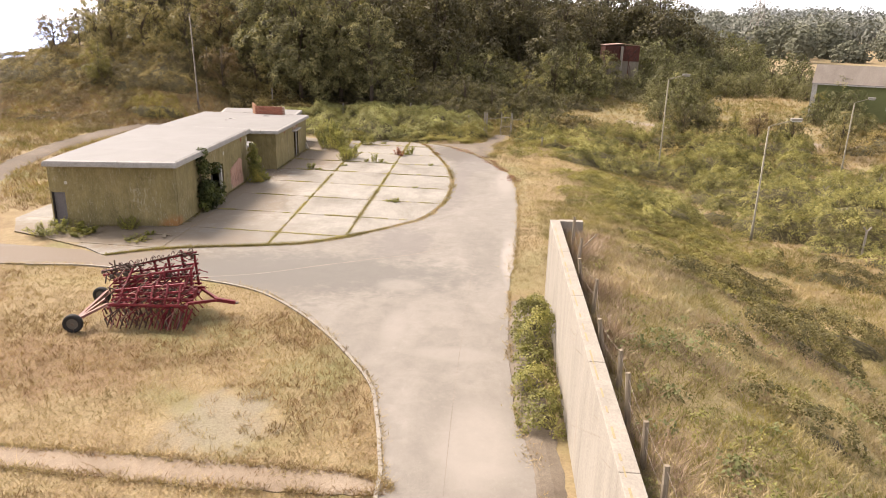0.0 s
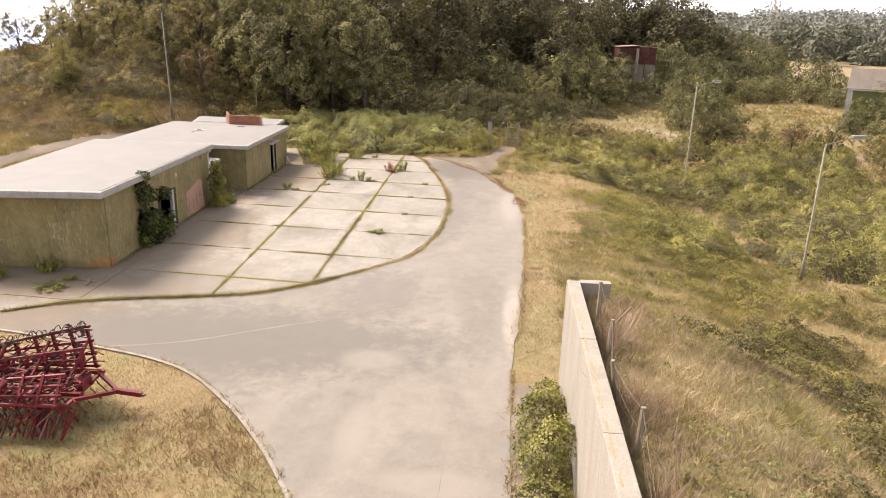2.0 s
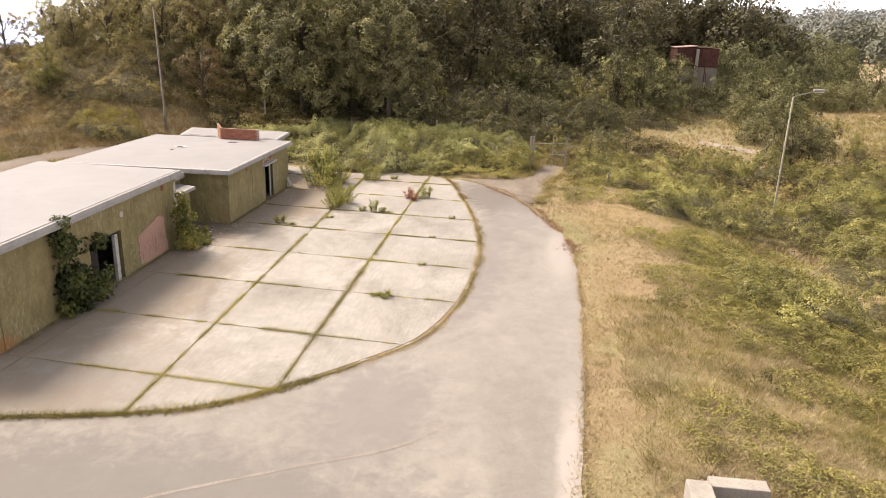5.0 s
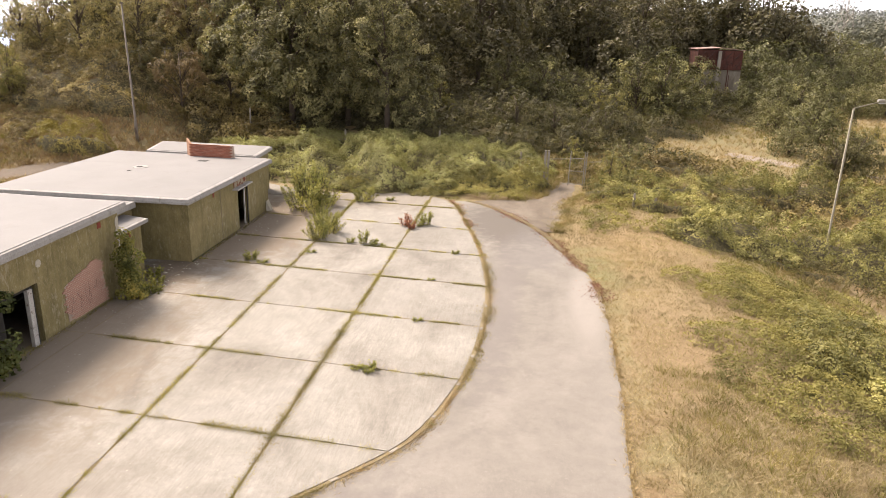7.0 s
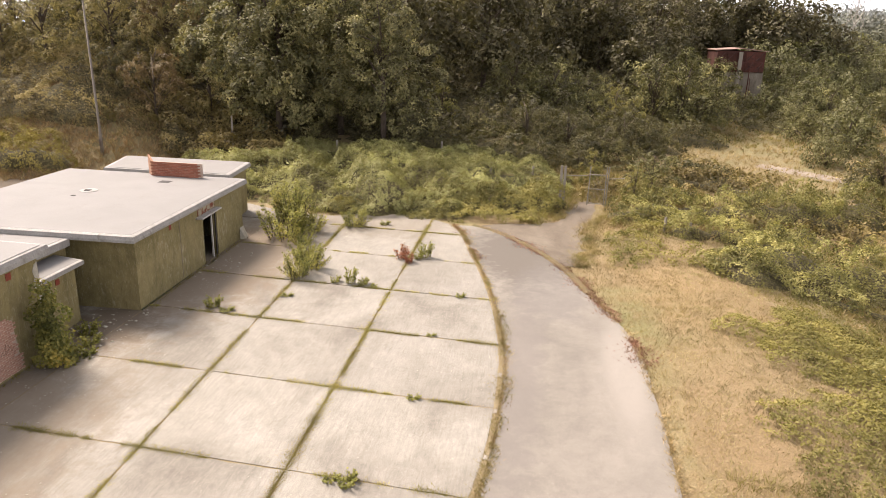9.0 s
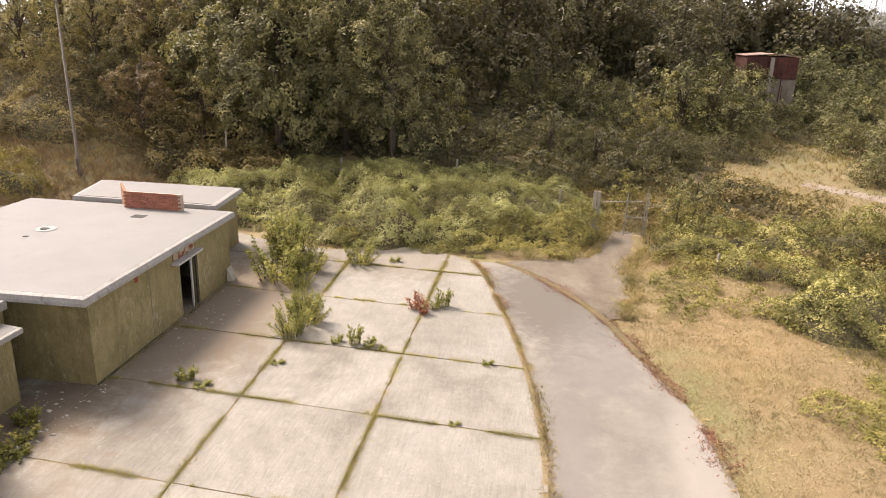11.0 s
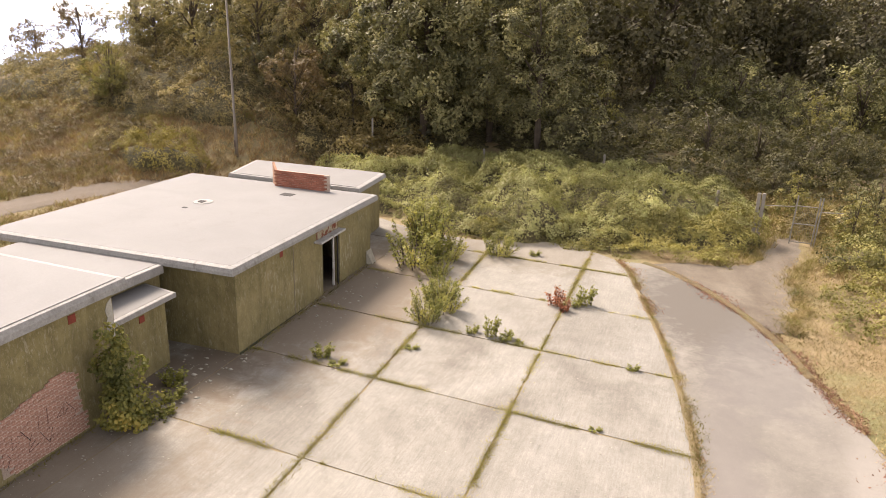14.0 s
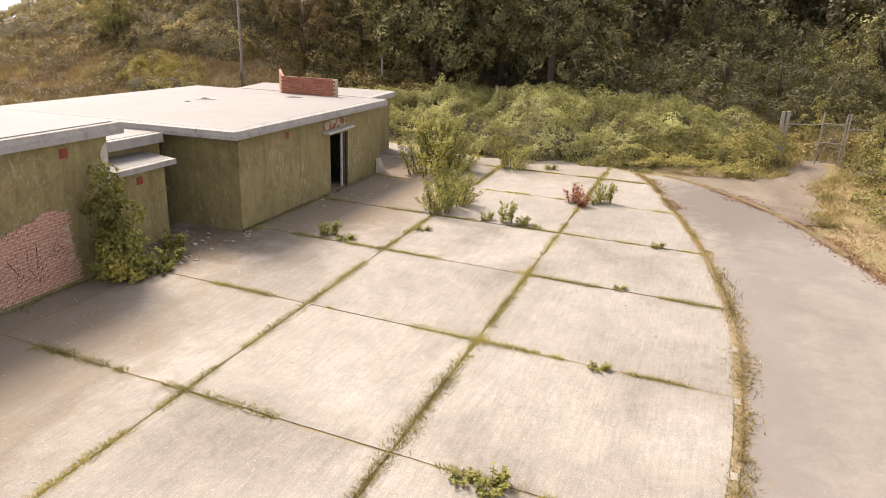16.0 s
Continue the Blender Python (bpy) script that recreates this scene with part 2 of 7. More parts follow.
M_GROUND = ground_mat()
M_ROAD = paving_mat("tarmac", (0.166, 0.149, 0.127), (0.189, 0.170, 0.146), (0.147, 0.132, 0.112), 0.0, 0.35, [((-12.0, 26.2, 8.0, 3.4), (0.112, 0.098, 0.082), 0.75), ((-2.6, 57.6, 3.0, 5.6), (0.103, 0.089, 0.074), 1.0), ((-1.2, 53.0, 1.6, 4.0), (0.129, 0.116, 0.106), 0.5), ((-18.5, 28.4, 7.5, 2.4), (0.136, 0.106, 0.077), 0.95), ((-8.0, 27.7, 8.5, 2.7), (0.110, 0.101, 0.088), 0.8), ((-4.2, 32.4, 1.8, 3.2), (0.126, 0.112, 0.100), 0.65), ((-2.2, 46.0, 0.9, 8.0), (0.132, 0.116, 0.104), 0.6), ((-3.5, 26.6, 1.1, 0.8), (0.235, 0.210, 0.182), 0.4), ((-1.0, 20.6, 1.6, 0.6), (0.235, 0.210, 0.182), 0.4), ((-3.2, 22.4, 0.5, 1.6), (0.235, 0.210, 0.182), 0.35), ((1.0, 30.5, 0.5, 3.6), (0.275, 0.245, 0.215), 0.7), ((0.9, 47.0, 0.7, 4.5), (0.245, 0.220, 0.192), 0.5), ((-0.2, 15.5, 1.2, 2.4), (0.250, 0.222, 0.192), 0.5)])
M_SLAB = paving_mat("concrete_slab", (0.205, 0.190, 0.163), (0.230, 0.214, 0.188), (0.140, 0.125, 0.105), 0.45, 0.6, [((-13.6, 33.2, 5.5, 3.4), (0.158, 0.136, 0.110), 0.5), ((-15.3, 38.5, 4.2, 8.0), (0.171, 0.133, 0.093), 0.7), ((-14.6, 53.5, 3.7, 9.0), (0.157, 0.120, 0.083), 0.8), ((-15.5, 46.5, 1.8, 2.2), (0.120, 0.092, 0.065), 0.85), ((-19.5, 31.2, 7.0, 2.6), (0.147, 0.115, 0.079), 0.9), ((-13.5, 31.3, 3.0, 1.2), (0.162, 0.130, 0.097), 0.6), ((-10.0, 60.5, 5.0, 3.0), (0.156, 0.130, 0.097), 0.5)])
M_PATH = paving_mat("old_concrete", (0.193, 0.157, 0.122), (0.238, 0.198, 0.153), (0.138, 0.108, 0.080))
M_SOIL = surf("dry_soil", (0.165, 0.128, 0.070), (0.235, 0.185, 0.108), 4, 40, 0.95, 0.6)
M_VERGE = surf("dead_moss", (0.085, 0.060, 0.032), (0.140, 0.102, 0.050), 3, 35, 0.95, 0.8, patch=(0.105, 0.092, 0.034))
M_OLIVE = render_paint_mat()
M_ROOF = roof_mat()
M_LIP = surf("weathered_roof_edge", (0.225, 0.212, 0.195), (0.300, 0.285, 0.264), 2.4, 18, 0.85, 0.3, patch=(0.165, 0.150, 0.126), patch_scale=2.2, patch_at=(0.60, 0.72))
M_CONC = surf("pale_concrete", (0.206, 0.183, 0.151), (0.268, 0.240, 0.199), 0.9, 22, 0.9, 0.3, patch=(0.186, 0.149, 0.096), patch_scale=0.9, patch_at=(0.60, 0.78), stretch=(2, 2, 0.35))
M_BRICK = surf("red_brick", (0.216, 0.078, 0.048), (0.288, 0.120, 0.078), 2, 30, 0.9, 0.3, vary=0.6)
M_OLDBRICK = surf("pink_weathered_brick", (0.285, 0.135, 0.092), (0.390, 0.235, 0.175), 2.6, 25, 0.92, 0.4, patch=(0.520, 0.425, 0.345), patch_scale=2.6, patch_at=(0.47, 0.60), vary=0.2)
M_MORTAR = surf("mortar", (0.300, 0.225, 0.175), (0.430, 0.355, 0.290), 3, 40, 0.95, 0.4)
M_DARK = plain("dark_timber", (0.021, 0.018, 0.015), 0.8)
M_WHITEWOOD = surf("peeling_white_paint", (0.300, 0.282, 0.258), (0.408, 0.390, 0.360), 4, 30, 0.7, 0.3, patch=(0.120, 0.090, 0.060), patch_scale=5, patch_at=(0.58, 0.66))
M_GREYDOOR = surf("grey_door_paint", (0.096, 0.087, 0.090), (0.156, 0.141, 0.141), 2, 25, 0.7, 0.2, stretch=(2, 2, 0.4))
M_PLASTER = surf("cream_plaster", (0.300, 0.276, 0.222), (0.396, 0.366, 0.300), 3, 25, 0.9, 0.4)
M_RUSTRED = surf("faded_red_paint", (0.098, 0.006, 0.012), (0.175, 0.018, 0.024), 3, 30, 0.55, 0.15, patch=(0.108, 0.045, 0.022), patch_scale=3.5, patch_at=(0.58, 0.70))
M_STEEL = surf("dull_worn_steel", (0.082, 0.061, 0.047), (0.139, 0.106, 0.083), 6, 40, 0.6, 0.3, 0.4)
M_SCUFF = surf("scuffed_pale_red", (0.173, 0.072, 0.059), (0.235, 0.130, 0.104), 4, 30, 0.6, 0.2)
M_RUSTIRON = surf("dark_rusty_iron", (0.036, 0.018, 0.015), (0.078, 0.039, 0.030), 4, 30, 0.8, 0.3)
M_RUST = surf("rusted_iron", (0.048, 0.019, 0.014), (0.098, 0.034, 0.024), 0.8, 18, 0.85, 0.4, patch=(0.030, 0.016, 0.014), patch_scale=1.2, vary=0.5)
M_RUBBER = plain("tyre_rubber", (0.018, 0.017, 0.016), 0.8)
M_RIM = plain("dirty_white_rim", (0.094, 0.082, 0.066), 0.6)
M_GALV = surf("galvanised_steel", (0.211, 0.199, 0.168), (0.278, 0.259, 0.223), 3, 20, 0.5, 0.1, 0.3)
M_LAMPPOLE = surf("weathered_lamp_pole", (0.165, 0.149, 0.108), (0.237, 0.213, 0.157), 3, 20, 0.65, 0.0, 0.3)
M_MAST = surf("weathered_mast", (0.135, 0.114, 0.091), (0.201, 0.171, 0.141), 2, 14, 0.75, 0.0, 0.3)
M_LAMPHEAD = plain("lamp_lens", (0.372, 0.372, 0.360), 0.35)
M_POSTWOOD = surf("grey_post_timber", (0.144, 0.114, 0.078), (0.228, 0.186, 0.132), 3, 40, 0.9, 0.4, stretch=(3, 3, 0.4))
M_BARK = surf("bark", (0.051, 0.037, 0.027), (0.102, 0.078, 0.057), 3, 20, 0.95, 0.7, stretch=(3, 3, 0.6))
M_REDMARK = plain("red_marker_paint", (0.190, 0.040, 0.022), 0.7)
M_YELLOW = plain("worn_yellow_paint", (0.248, 0.200, 0.109), 0.8)
M_BARNROOF = surf("grey_sheet_roof", (0.100, 0.083, 0.068), (0.139, 0.117, 0.097), 1.2, 10, 0.85, 0.2, stretch=(0.612, 0.190, 0.174))
M_BARNWALL = surf("green_sheet_wall", (0.102, 0.114, 0.042), (0.144, 0.150, 0.060), 0.9, 12, 0.8, 0.2)
M_GLASS = plain("dull_pane", (0.240, 0.258, 0.252), 0.2)

L_TREE = leaf_mat("broad_leaves", (0.038, 0.037, 0.016), (0.090, 0.083, 0.035), (0.192, 0.172, 0.074), (0.345, 0.295, 0.135), trans=0.18, blotch=0.45, single=0.22)
L_DULL = leaf_mat("dull_bush_leaves", (0.063, 0.057, 0.024), (0.111, 0.102, 0.042), (0.174, 0.159, 0.069), (0.234, 0.210, 0.093))
# Shrub foliage in two painted tones: a shade-dark copy and a sunlit one.
L_SHADE = leaf_mat("shaded_shrub_leaves", (0.031, 0.029, 0.013), (0.064, 0.058, 0.024), (0.115, 0.101, 0.042), (0.180, 0.150, 0.062), blotch=0.45, single=0.22)
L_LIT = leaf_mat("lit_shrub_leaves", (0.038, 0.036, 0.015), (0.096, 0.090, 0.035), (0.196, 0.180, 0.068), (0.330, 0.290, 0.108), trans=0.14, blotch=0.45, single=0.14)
L_DARK = leaf_mat("dark_woodland_leaves", (0.036, 0.032, 0.017), (0.085, 0.074, 0.038), (0.165, 0.140, 0.070), blotch=0.45, single=0.18)
L_WOOD = leaf_mat("brown_woodland_leaves", (0.042, 0.034, 0.018), (0.072, 0.055, 0.029), (0.111, 0.084, 0.042))
L_DEEP = leaf_mat("deep_bramble_leaves", (0.045, 0.040, 0.016), (0.084, 0.073, 0.028), (0.141, 0.118, 0.044), (0.210, 0.162, 0.065))
L_RUSSET = leaf_mat("russet_leaves", (0.066, 0.053, 0.024), (0.102, 0.075, 0.036), (0.149, 0.103, 0.050), (0.109, 0.093, 0.038))
L_TAN = leaf_mat("tan_leaves", (0.085, 0.058, 0.027), (0.160, 0.110, 0.052), (0.262, 0.186, 0.092), single=0.25)
L_LIGHT = leaf_mat("light_leaves", (0.085, 0.080, 0.024), (0.168, 0.150, 0.044), (0.268, 0.230, 0.070), (0.370, 0.302, 0.100), single=0.2)
L_OLIVE = leaf_mat("olive_shrub_leaves", (0.070, 0.056, 0.023), (0.150, 0.123, 0.050), (0.262, 0.214, 0.092), (0.370, 0.295, 0.130), single=0.2)
L_BRAMBLE = leaf_mat("bramble_leaves", (0.097, 0.087, 0.029), (0.178, 0.164, 0.058), (0.310, 0.296, 0.122), (0.420, 0.395, 0.185), trans=0.30, blotch=0.35, single=0.14)
L_SLOPE = leaf_mat("slope_bramble_leaves", (0.052, 0.047, 0.016), (0.138, 0.127, 0.041), (0.268, 0.243, 0.084), (0.385, 0.337, 0.123), trans=0.28, blotch=0.45, single=0.12)
L_BRAMBLE_Y = leaf_mat("yellowing_bramble_leaves", (0.114, 0.099, 0.029), (0.198, 0.174, 0.049), (0.282, 0.237, 0.072), trans=0.25, single=0.14)
L_BRAMBLE_B = leaf_mat("dull_bramble_leaves", (0.062, 0.046, 0.019), (0.132, 0.099, 0.039), (0.228, 0.176, 0.070), (0.315, 0.240, 0.096), trans=0.25, blotch=0.45)
L_HEDGE = leaf_mat("wall_foot_weed_leaves", (0.062, 0.060, 0.018), (0.125, 0.119, 0.036), (0.215, 0.200, 0.062), (0.300, 0.262, 0.085), trans=0.3, blotch=0.3, single=0.35)
L_IVY = leaf_mat("ivy_leaves", (0.016, 0.021, 0.007), (0.034, 0.041, 0.011), (0.065, 0.076, 0.019), (0.109, 0.104, 0.022), trans=0.15)
L_RED = leaf_mat("red_weed_leaves", (0.217, 0.048, 0.025), (0.275, 0.096, 0.042), (0.217, 0.154, 0.051))
L_STRAW = leaf_mat("straw_blades", (0.193, 0.136, 0.061), (0.273, 0.194, 0.091), (0.341, 0.260, 0.136), (0.227, 0.179, 0.071), trans=0.2, blotch=0.25)
L_RED_STRAW = leaf_mat("russet_blades", (0.143, 0.082, 0.039), (0.203, 0.122, 0.061), (0.251, 0.169, 0.089), trans=0.2)
L_LITTER = leaf_mat("dead_leaf_litter", (0.114, 0.051, 0.034), (0.194, 0.091, 0.057), (0.296, 0.171, 0.103), trans=0.1)
L_BANK = leaf_mat("pale_bank_blades", (0.205, 0.150, 0.074), (0.280, 0.214, 0.113), (0.352, 0.282, 0.160), (0.255, 0.214, 0.090), trans=0.25, blotch=0.35)
L_STEM = leaf_mat("dead_stems", (0.160, 0.104, 0.068), (0.240, 0.170, 0.117), (0.320, 0.246, 0.178), trans=0.1)
L_JOINT = leaf_mat("mossy_joint_weeds", (0.165, 0.145, 0.042), (0.250, 0.215, 0.068), (0.335, 0.270, 0.105), trans=0.35)
L_GREEN = leaf_mat("green_blades", (0.117, 0.105, 0.026), (0.184, 0.154, 0.046), (0.267, 0.209, 0.068), trans=0.25)
# Thicket core: coloured dark so that gaps between leaves look deeply shaded.
L_CORE = surf("shade_dark_core", (0.030, 0.024, 0.010), (0.062, 0.051, 0.021), 3, 16, 0.95, 0.9, patch=(0.120, 0.102, 0.040), patch_scale=8.0, patch_at=(0.50, 0.57))


# ---- building tools ----
def ss(a, b, v):
    t = np.clip((np.asarray(v, float) - a) / (b - a), 0, 1)
    return t * t * (3 - 2 * t)


def vnoise(x, y, scale=1.0, seed=0):
    """Smooth value noise, -1 to 1."""
    x, y = np.asarray(x, float) / scale + 1000.5, np.asarray(y, float) / scale + 1000.5
    xi, yi = np.floor(x).astype(np.int64), np.floor(y).astype(np.int64)
    fx, fy = x - xi, y - yi
    fx, fy = fx * fx * (3 - 2 * fx), fy * fy * (3 - 2 * fy)

    def h(i, j):
        n = (i * 374761393 + j * 668265263 + seed * 144665) & 0x7FFFFFFF
        n = ((n ^ (n >> 13)) * 1274126177) & 0x7FFFFFFF
        return ((n ^ (n >> 16)) & 0xFFFF) / 32767.5 - 1
    return (h(xi, yi) * (1 - fx) + h(xi + 1, yi) * fx) * (1 - fy) + (h(xi, yi + 1) * (1 - fx) + h(xi + 1, yi + 1) * fx) * fy


def H(x, y):
    """The height of the ground."""
    x, y = np.asarray(x, float), np.asarray(y, float)
    z = 0.3 + 0.009 * (np.clip(y, -20, 60) - 33)
    z = z - 2.3 * ss(4, 16, x) * (1 - ss(52, 85, y))
    z = z + 1.0 * ss(70, 115, y) * ss(-5, 10, x)
    w = 0.12 + 4.0 * ss(3.5, 7.5, x)
    yb = 26.05 + 1.5 * ss(3.5, 8, x)
    bank = (1 - ss(3.0, 18.0, x)) * np.where(x > 2.45, 1.0, 0.0) * (1 - ss(yb - w, yb + w, y))
    z = z + 2.7 * bank
    z = z + (3.0 * ss(61, 92, y) * ss(14, -8, x) + 5.0 * ss(85, 140, y) * ss(28, -5, x)) * ss(-78, -50, x) * (1 - ss(165, 260, y))
    z = z + ss(-22, -34, x) * (1.2 * ss(32, 58, y) + 3.6 * ss(58, 73, y) * ss(-70, -45, x))
    z = z + (12 * ss(190, 800, y) + 7 * ss(540, 760, y)) * ss(20, 160, x)
    return z


def gz(y):
    return 0.3 + 0.009 * (min(max(y, -20), 60) - 33)


def h1(x, y):
    return float(H(x, y))


def big_mesh(name, verts, faces):
    """A mesh from arrays: verts (n, 3) and faces (m, 3 or 4)."""
    me = bpy.data.meshes.new(name)
    verts, faces = np.asarray(verts, np.float32), np.asarray(faces, np.int32)
    k = faces.shape[1]
    me.vertices.add(len(verts))
    me.vertices.foreach_set("co", verts.ravel())
    me.loops.add(faces.size)
    me.loops.foreach_set("vertex_index", faces.ravel())
    me.polygons.add(len(faces))
    me.polygons.foreach_set("loop_start", np.arange(len(faces), dtype=np.int32) * k)
    me.update(calc_edges=True)
    me.validate()
    return me


def mesh_thing(name, me, material, parent=None, label=""):
    me.materials.append(material)
    ob = new(name, me)
    if parent:
        ob.parent = parent
    if label:
        ob["label"] = label
    return ob


def part(name, bm, material, parent=None, label="", smooth=False):
    me = bpy.data.meshes.new(name)
    bmesh.ops.recalc_face_normals(bm, faces=bm.faces)
    bm.to_mesh(me)
    bm.free()
    if smooth:
        me.shade_smooth()
    return mesh_thing(name, me, material, parent, label)


def base(name, x=0, y=0, z=0, rz=0):
    e = new(name)
    e.empty_display_size = 0.3
    e.matrix_basis = pose(x, y, z, 0, 0, rz)
    return e


def add_box(bm, lo, hi, m=None, bevel=0.0):
    r = bmesh.ops.create_cube(bm, size=1)
    vs = r["verts"]
    for v in vs:
        v.co = Vector([lo[i] + (v.co[i] + 0.5) * (hi[i] - lo[i]) for i in range(3)])
    if bevel:
        es = {e for v in vs for e in v.link_edges}
        out = bmesh.ops.bevel(bm, geom=list(es), offset=bevel, segments=2, affect="EDGES", profile=0.6)
        vs = list({v for f in out["faces"] for v in f.verts} | {v for v in vs if v.is_valid})
    if m:
        bmesh.ops.transform(bm, matrix=m, verts=vs)
    return vs


def box(lo, hi, bevel=0.0, m=None):
    bm = bmesh.new()
    add_box(bm, lo, hi, m, bevel)
    return bm


def add_bar(bm, a, b, w, h=None, sides=4):
    """A straight bar from a to b: square (w by h) or round (diameter w)."""
    a, b = Vector(a), Vector(b)
    d = b - a
    m = Matrix.Translation((a + b) / 2) @ d.to_track_quat("Z", "Y").to_matrix().to_4x4()
    if sides == 4:
        add_box(bm, (-w / 2, -(h or w) / 2, -d.length / 2), (w / 2, (h or w) / 2, d.length / 2), m)
    else:
        bmesh.ops.create_cone(bm, cap_ends=True, segments=sides, radius1=w / 2, radius2=(h or w) / 2, depth=d.length, matrix=m)


def bar(a, b, w, h=None, sides=4):
    bm = bmesh.new()
    add_bar(bm, a, b, w, h, sides)
    return bm


def add_tube(bm, pts, radii, sides=7):
    """A tapering tube along points."""
    rings = []
    for i, p in enumerate(pts):
        p = Vector(p)
        d = (Vector(pts[min(i + 1, len(pts) - 1)]) - Vector(pts[max(i - 1, 0)])).normalized()
        q = d.to_track_quat("Z", "Y")
        rings.append([bm.verts.new(p + q @ Vector((math.cos(2 * math.pi * k / sides) * radii[i], math.sin(2 * math.pi * k / sides) * radii[i], 0))) for k in range(sides)])
    for r0, r1 in zip(rings, rings[1:]):
        for k in range(sides):
            bm.faces.new((r0[k], r0[(k + 1) % sides], r1[(k + 1) % sides], r1[k]))
    bm.faces.new(rings[0][::-1])
    bm.faces.new(rings[-1])


def prism(corners, z0, z1, bevel=0.0):
    """An upright block on a polygon; z0 and z1 are heights or functions of the corner."""
    bm = bmesh.new()
    f0 = z0 if callable(z0) else (lambda x, y: z0)
    f1 = z1 if callable(z1) else (lambda x, y: z1)
    lo = [bm.verts.new((x, y, f0(x, y))) for x, y in corners]
    hi = [bm.verts.new((x, y, f1(x, y))) for x, y in corners]
    n = len(corners)
    top = bm.faces.new(hi)
    bm.faces.new(lo[::-1])
    for i in range(n):
        bm.faces.new((lo[i], lo[(i + 1) % n], hi[(i + 1) % n], hi[i]))
    if bevel:
        bmesh.ops.bevel(bm, geom=list(top.edges), offset=bevel, segments=2, affect="EDGES", profile=0.6)
    return bm


def wall_panel(p0, p1, z0, z1, thick, holes=()):
    """An upright wall from p0 to p1, its thickness to the left of that way, with holes (u0, u1, za, zb) through it."""
    bm = bmesh.new()
    p0, p1 = Vector((*p0, 0)), Vector((*p1, 0))
    d = p1 - p0
    length = d.length
    d.normalize()
    side = Vector((-d.y, d.x, 0)) * thick
    us = sorted({0, length, *[v for h in holes for v in h[:2]]})
    zs = sorted({z0, z1, *[v for h in holes for v in h[2:]]})
    cache = {}

    def v(i, j, s):
        if (i, j, s) not in cache:
            cache[i, j, s] = bm.verts.new(p0 + d * us[i] + side * s + Vector((0, 0, zs[j])))
        return cache[i, j, s]

    def solid(i, j):
        if not (0 <= i < len(us) - 1 and 0 <= j < len(zs) - 1):
            return False
        cu, cz = (us[i] + us[i + 1]) / 2, (zs[j] + zs[j + 1]) / 2
        return not any(h[0] < cu < h[1] and h[2] < cz < h[3] for h in holes)
    for i in range(len(us) - 1):
        for j in range(len(zs) - 1):
            if not solid(i, j):
                continue
            bm.faces.new((v(i, j, 0), v(i + 1, j, 0), v(i + 1, j + 1, 0), v(i, j + 1, 0)))
            bm.faces.new((v(i, j, 1), v(i, j + 1, 1), v(i + 1, j + 1, 1), v(i + 1, j, 1)))
            for (a, b, e, f) in (((i, j), (i, j + 1), i - 1, j), ((i + 1, j + 1), (i + 1, j), i + 1, j), ((i + 1, j), (i, j), i, j - 1), ((i, j + 1), (i + 1, j + 1), i, j + 1)):
                if not solid(e, f):
                    bm.faces.new((v(*a, 0), v(*b, 0), v(*b, 1), v(*a, 1)))
    return bm


def inside(px, py, poly):
    """Which points lie inside a polygon."""
    px, py = np.asarray(px), np.asarray(py)
    r = np.zeros(px.shape, bool)
    for (x0, y0), (x1, y1) in zip(poly, poly[1:] + poly[:1]):
        c = (y0 > py) != (y1 > py)
        with np.errstate(divide="ignore", invalid="ignore"):
            r ^= c & (px < (x1 - x0) * (py - y0) / (y1 - y0 + 1e-12) + x0)
    return r


def unit(v):
    return v / np.maximum(np.linalg.norm(v, axis=1, keepdims=True), 1e-9)


def leaf_arrays(P, D, S, rng, wide=0.36, face=None, loose=0.4):
    """Folded leaves: at P, along D, S long, turned to face a way."""
    n = len(P)
    if face is None:
        face = rng.normal(size=(n, 3))
    W = unit(np.cross(unit(face + rng.normal(0, loose, (n, 3))), D))
    N = np.cross(D, W)
    s = S[:, None]
    mid = P + D * s * 0.5
    v = np.stack([P, mid + W * s * wide + N * s * 0.12, P + D * s, mid - W * s * wide + N * s * 0.12], 1).reshape(-1, 3)
    i = np.arange(n)[:, None] * 4
    f = np.concatenate([i + [0, 1, 2], i + [0, 2, 3]], 1).reshape(-1, 3)
    return v, f


def blade_arrays(P, height, width, rng, lean=0.7, out=None):
    """Grass blades: a triangle each, leaning at random or outwards from their tuft."""
    n = len(P)
    a = rng.uniform(0, 2 * np.pi, n)
    side = np.stack([np.cos(a), np.sin(a), np.zeros(n)], 1) * (width / 2)[:, None]
    tip = P + np.stack([rng.normal(0, lean, n) * height, rng.normal(0, lean, n) * height, height], 1)
    if out is not None:
        tip[:, :2] += out
    v = np.stack([P - side, P + side, tip], 1).reshape(-1, 3)
    return v, np.arange(3 * n).reshape(-1, 3)


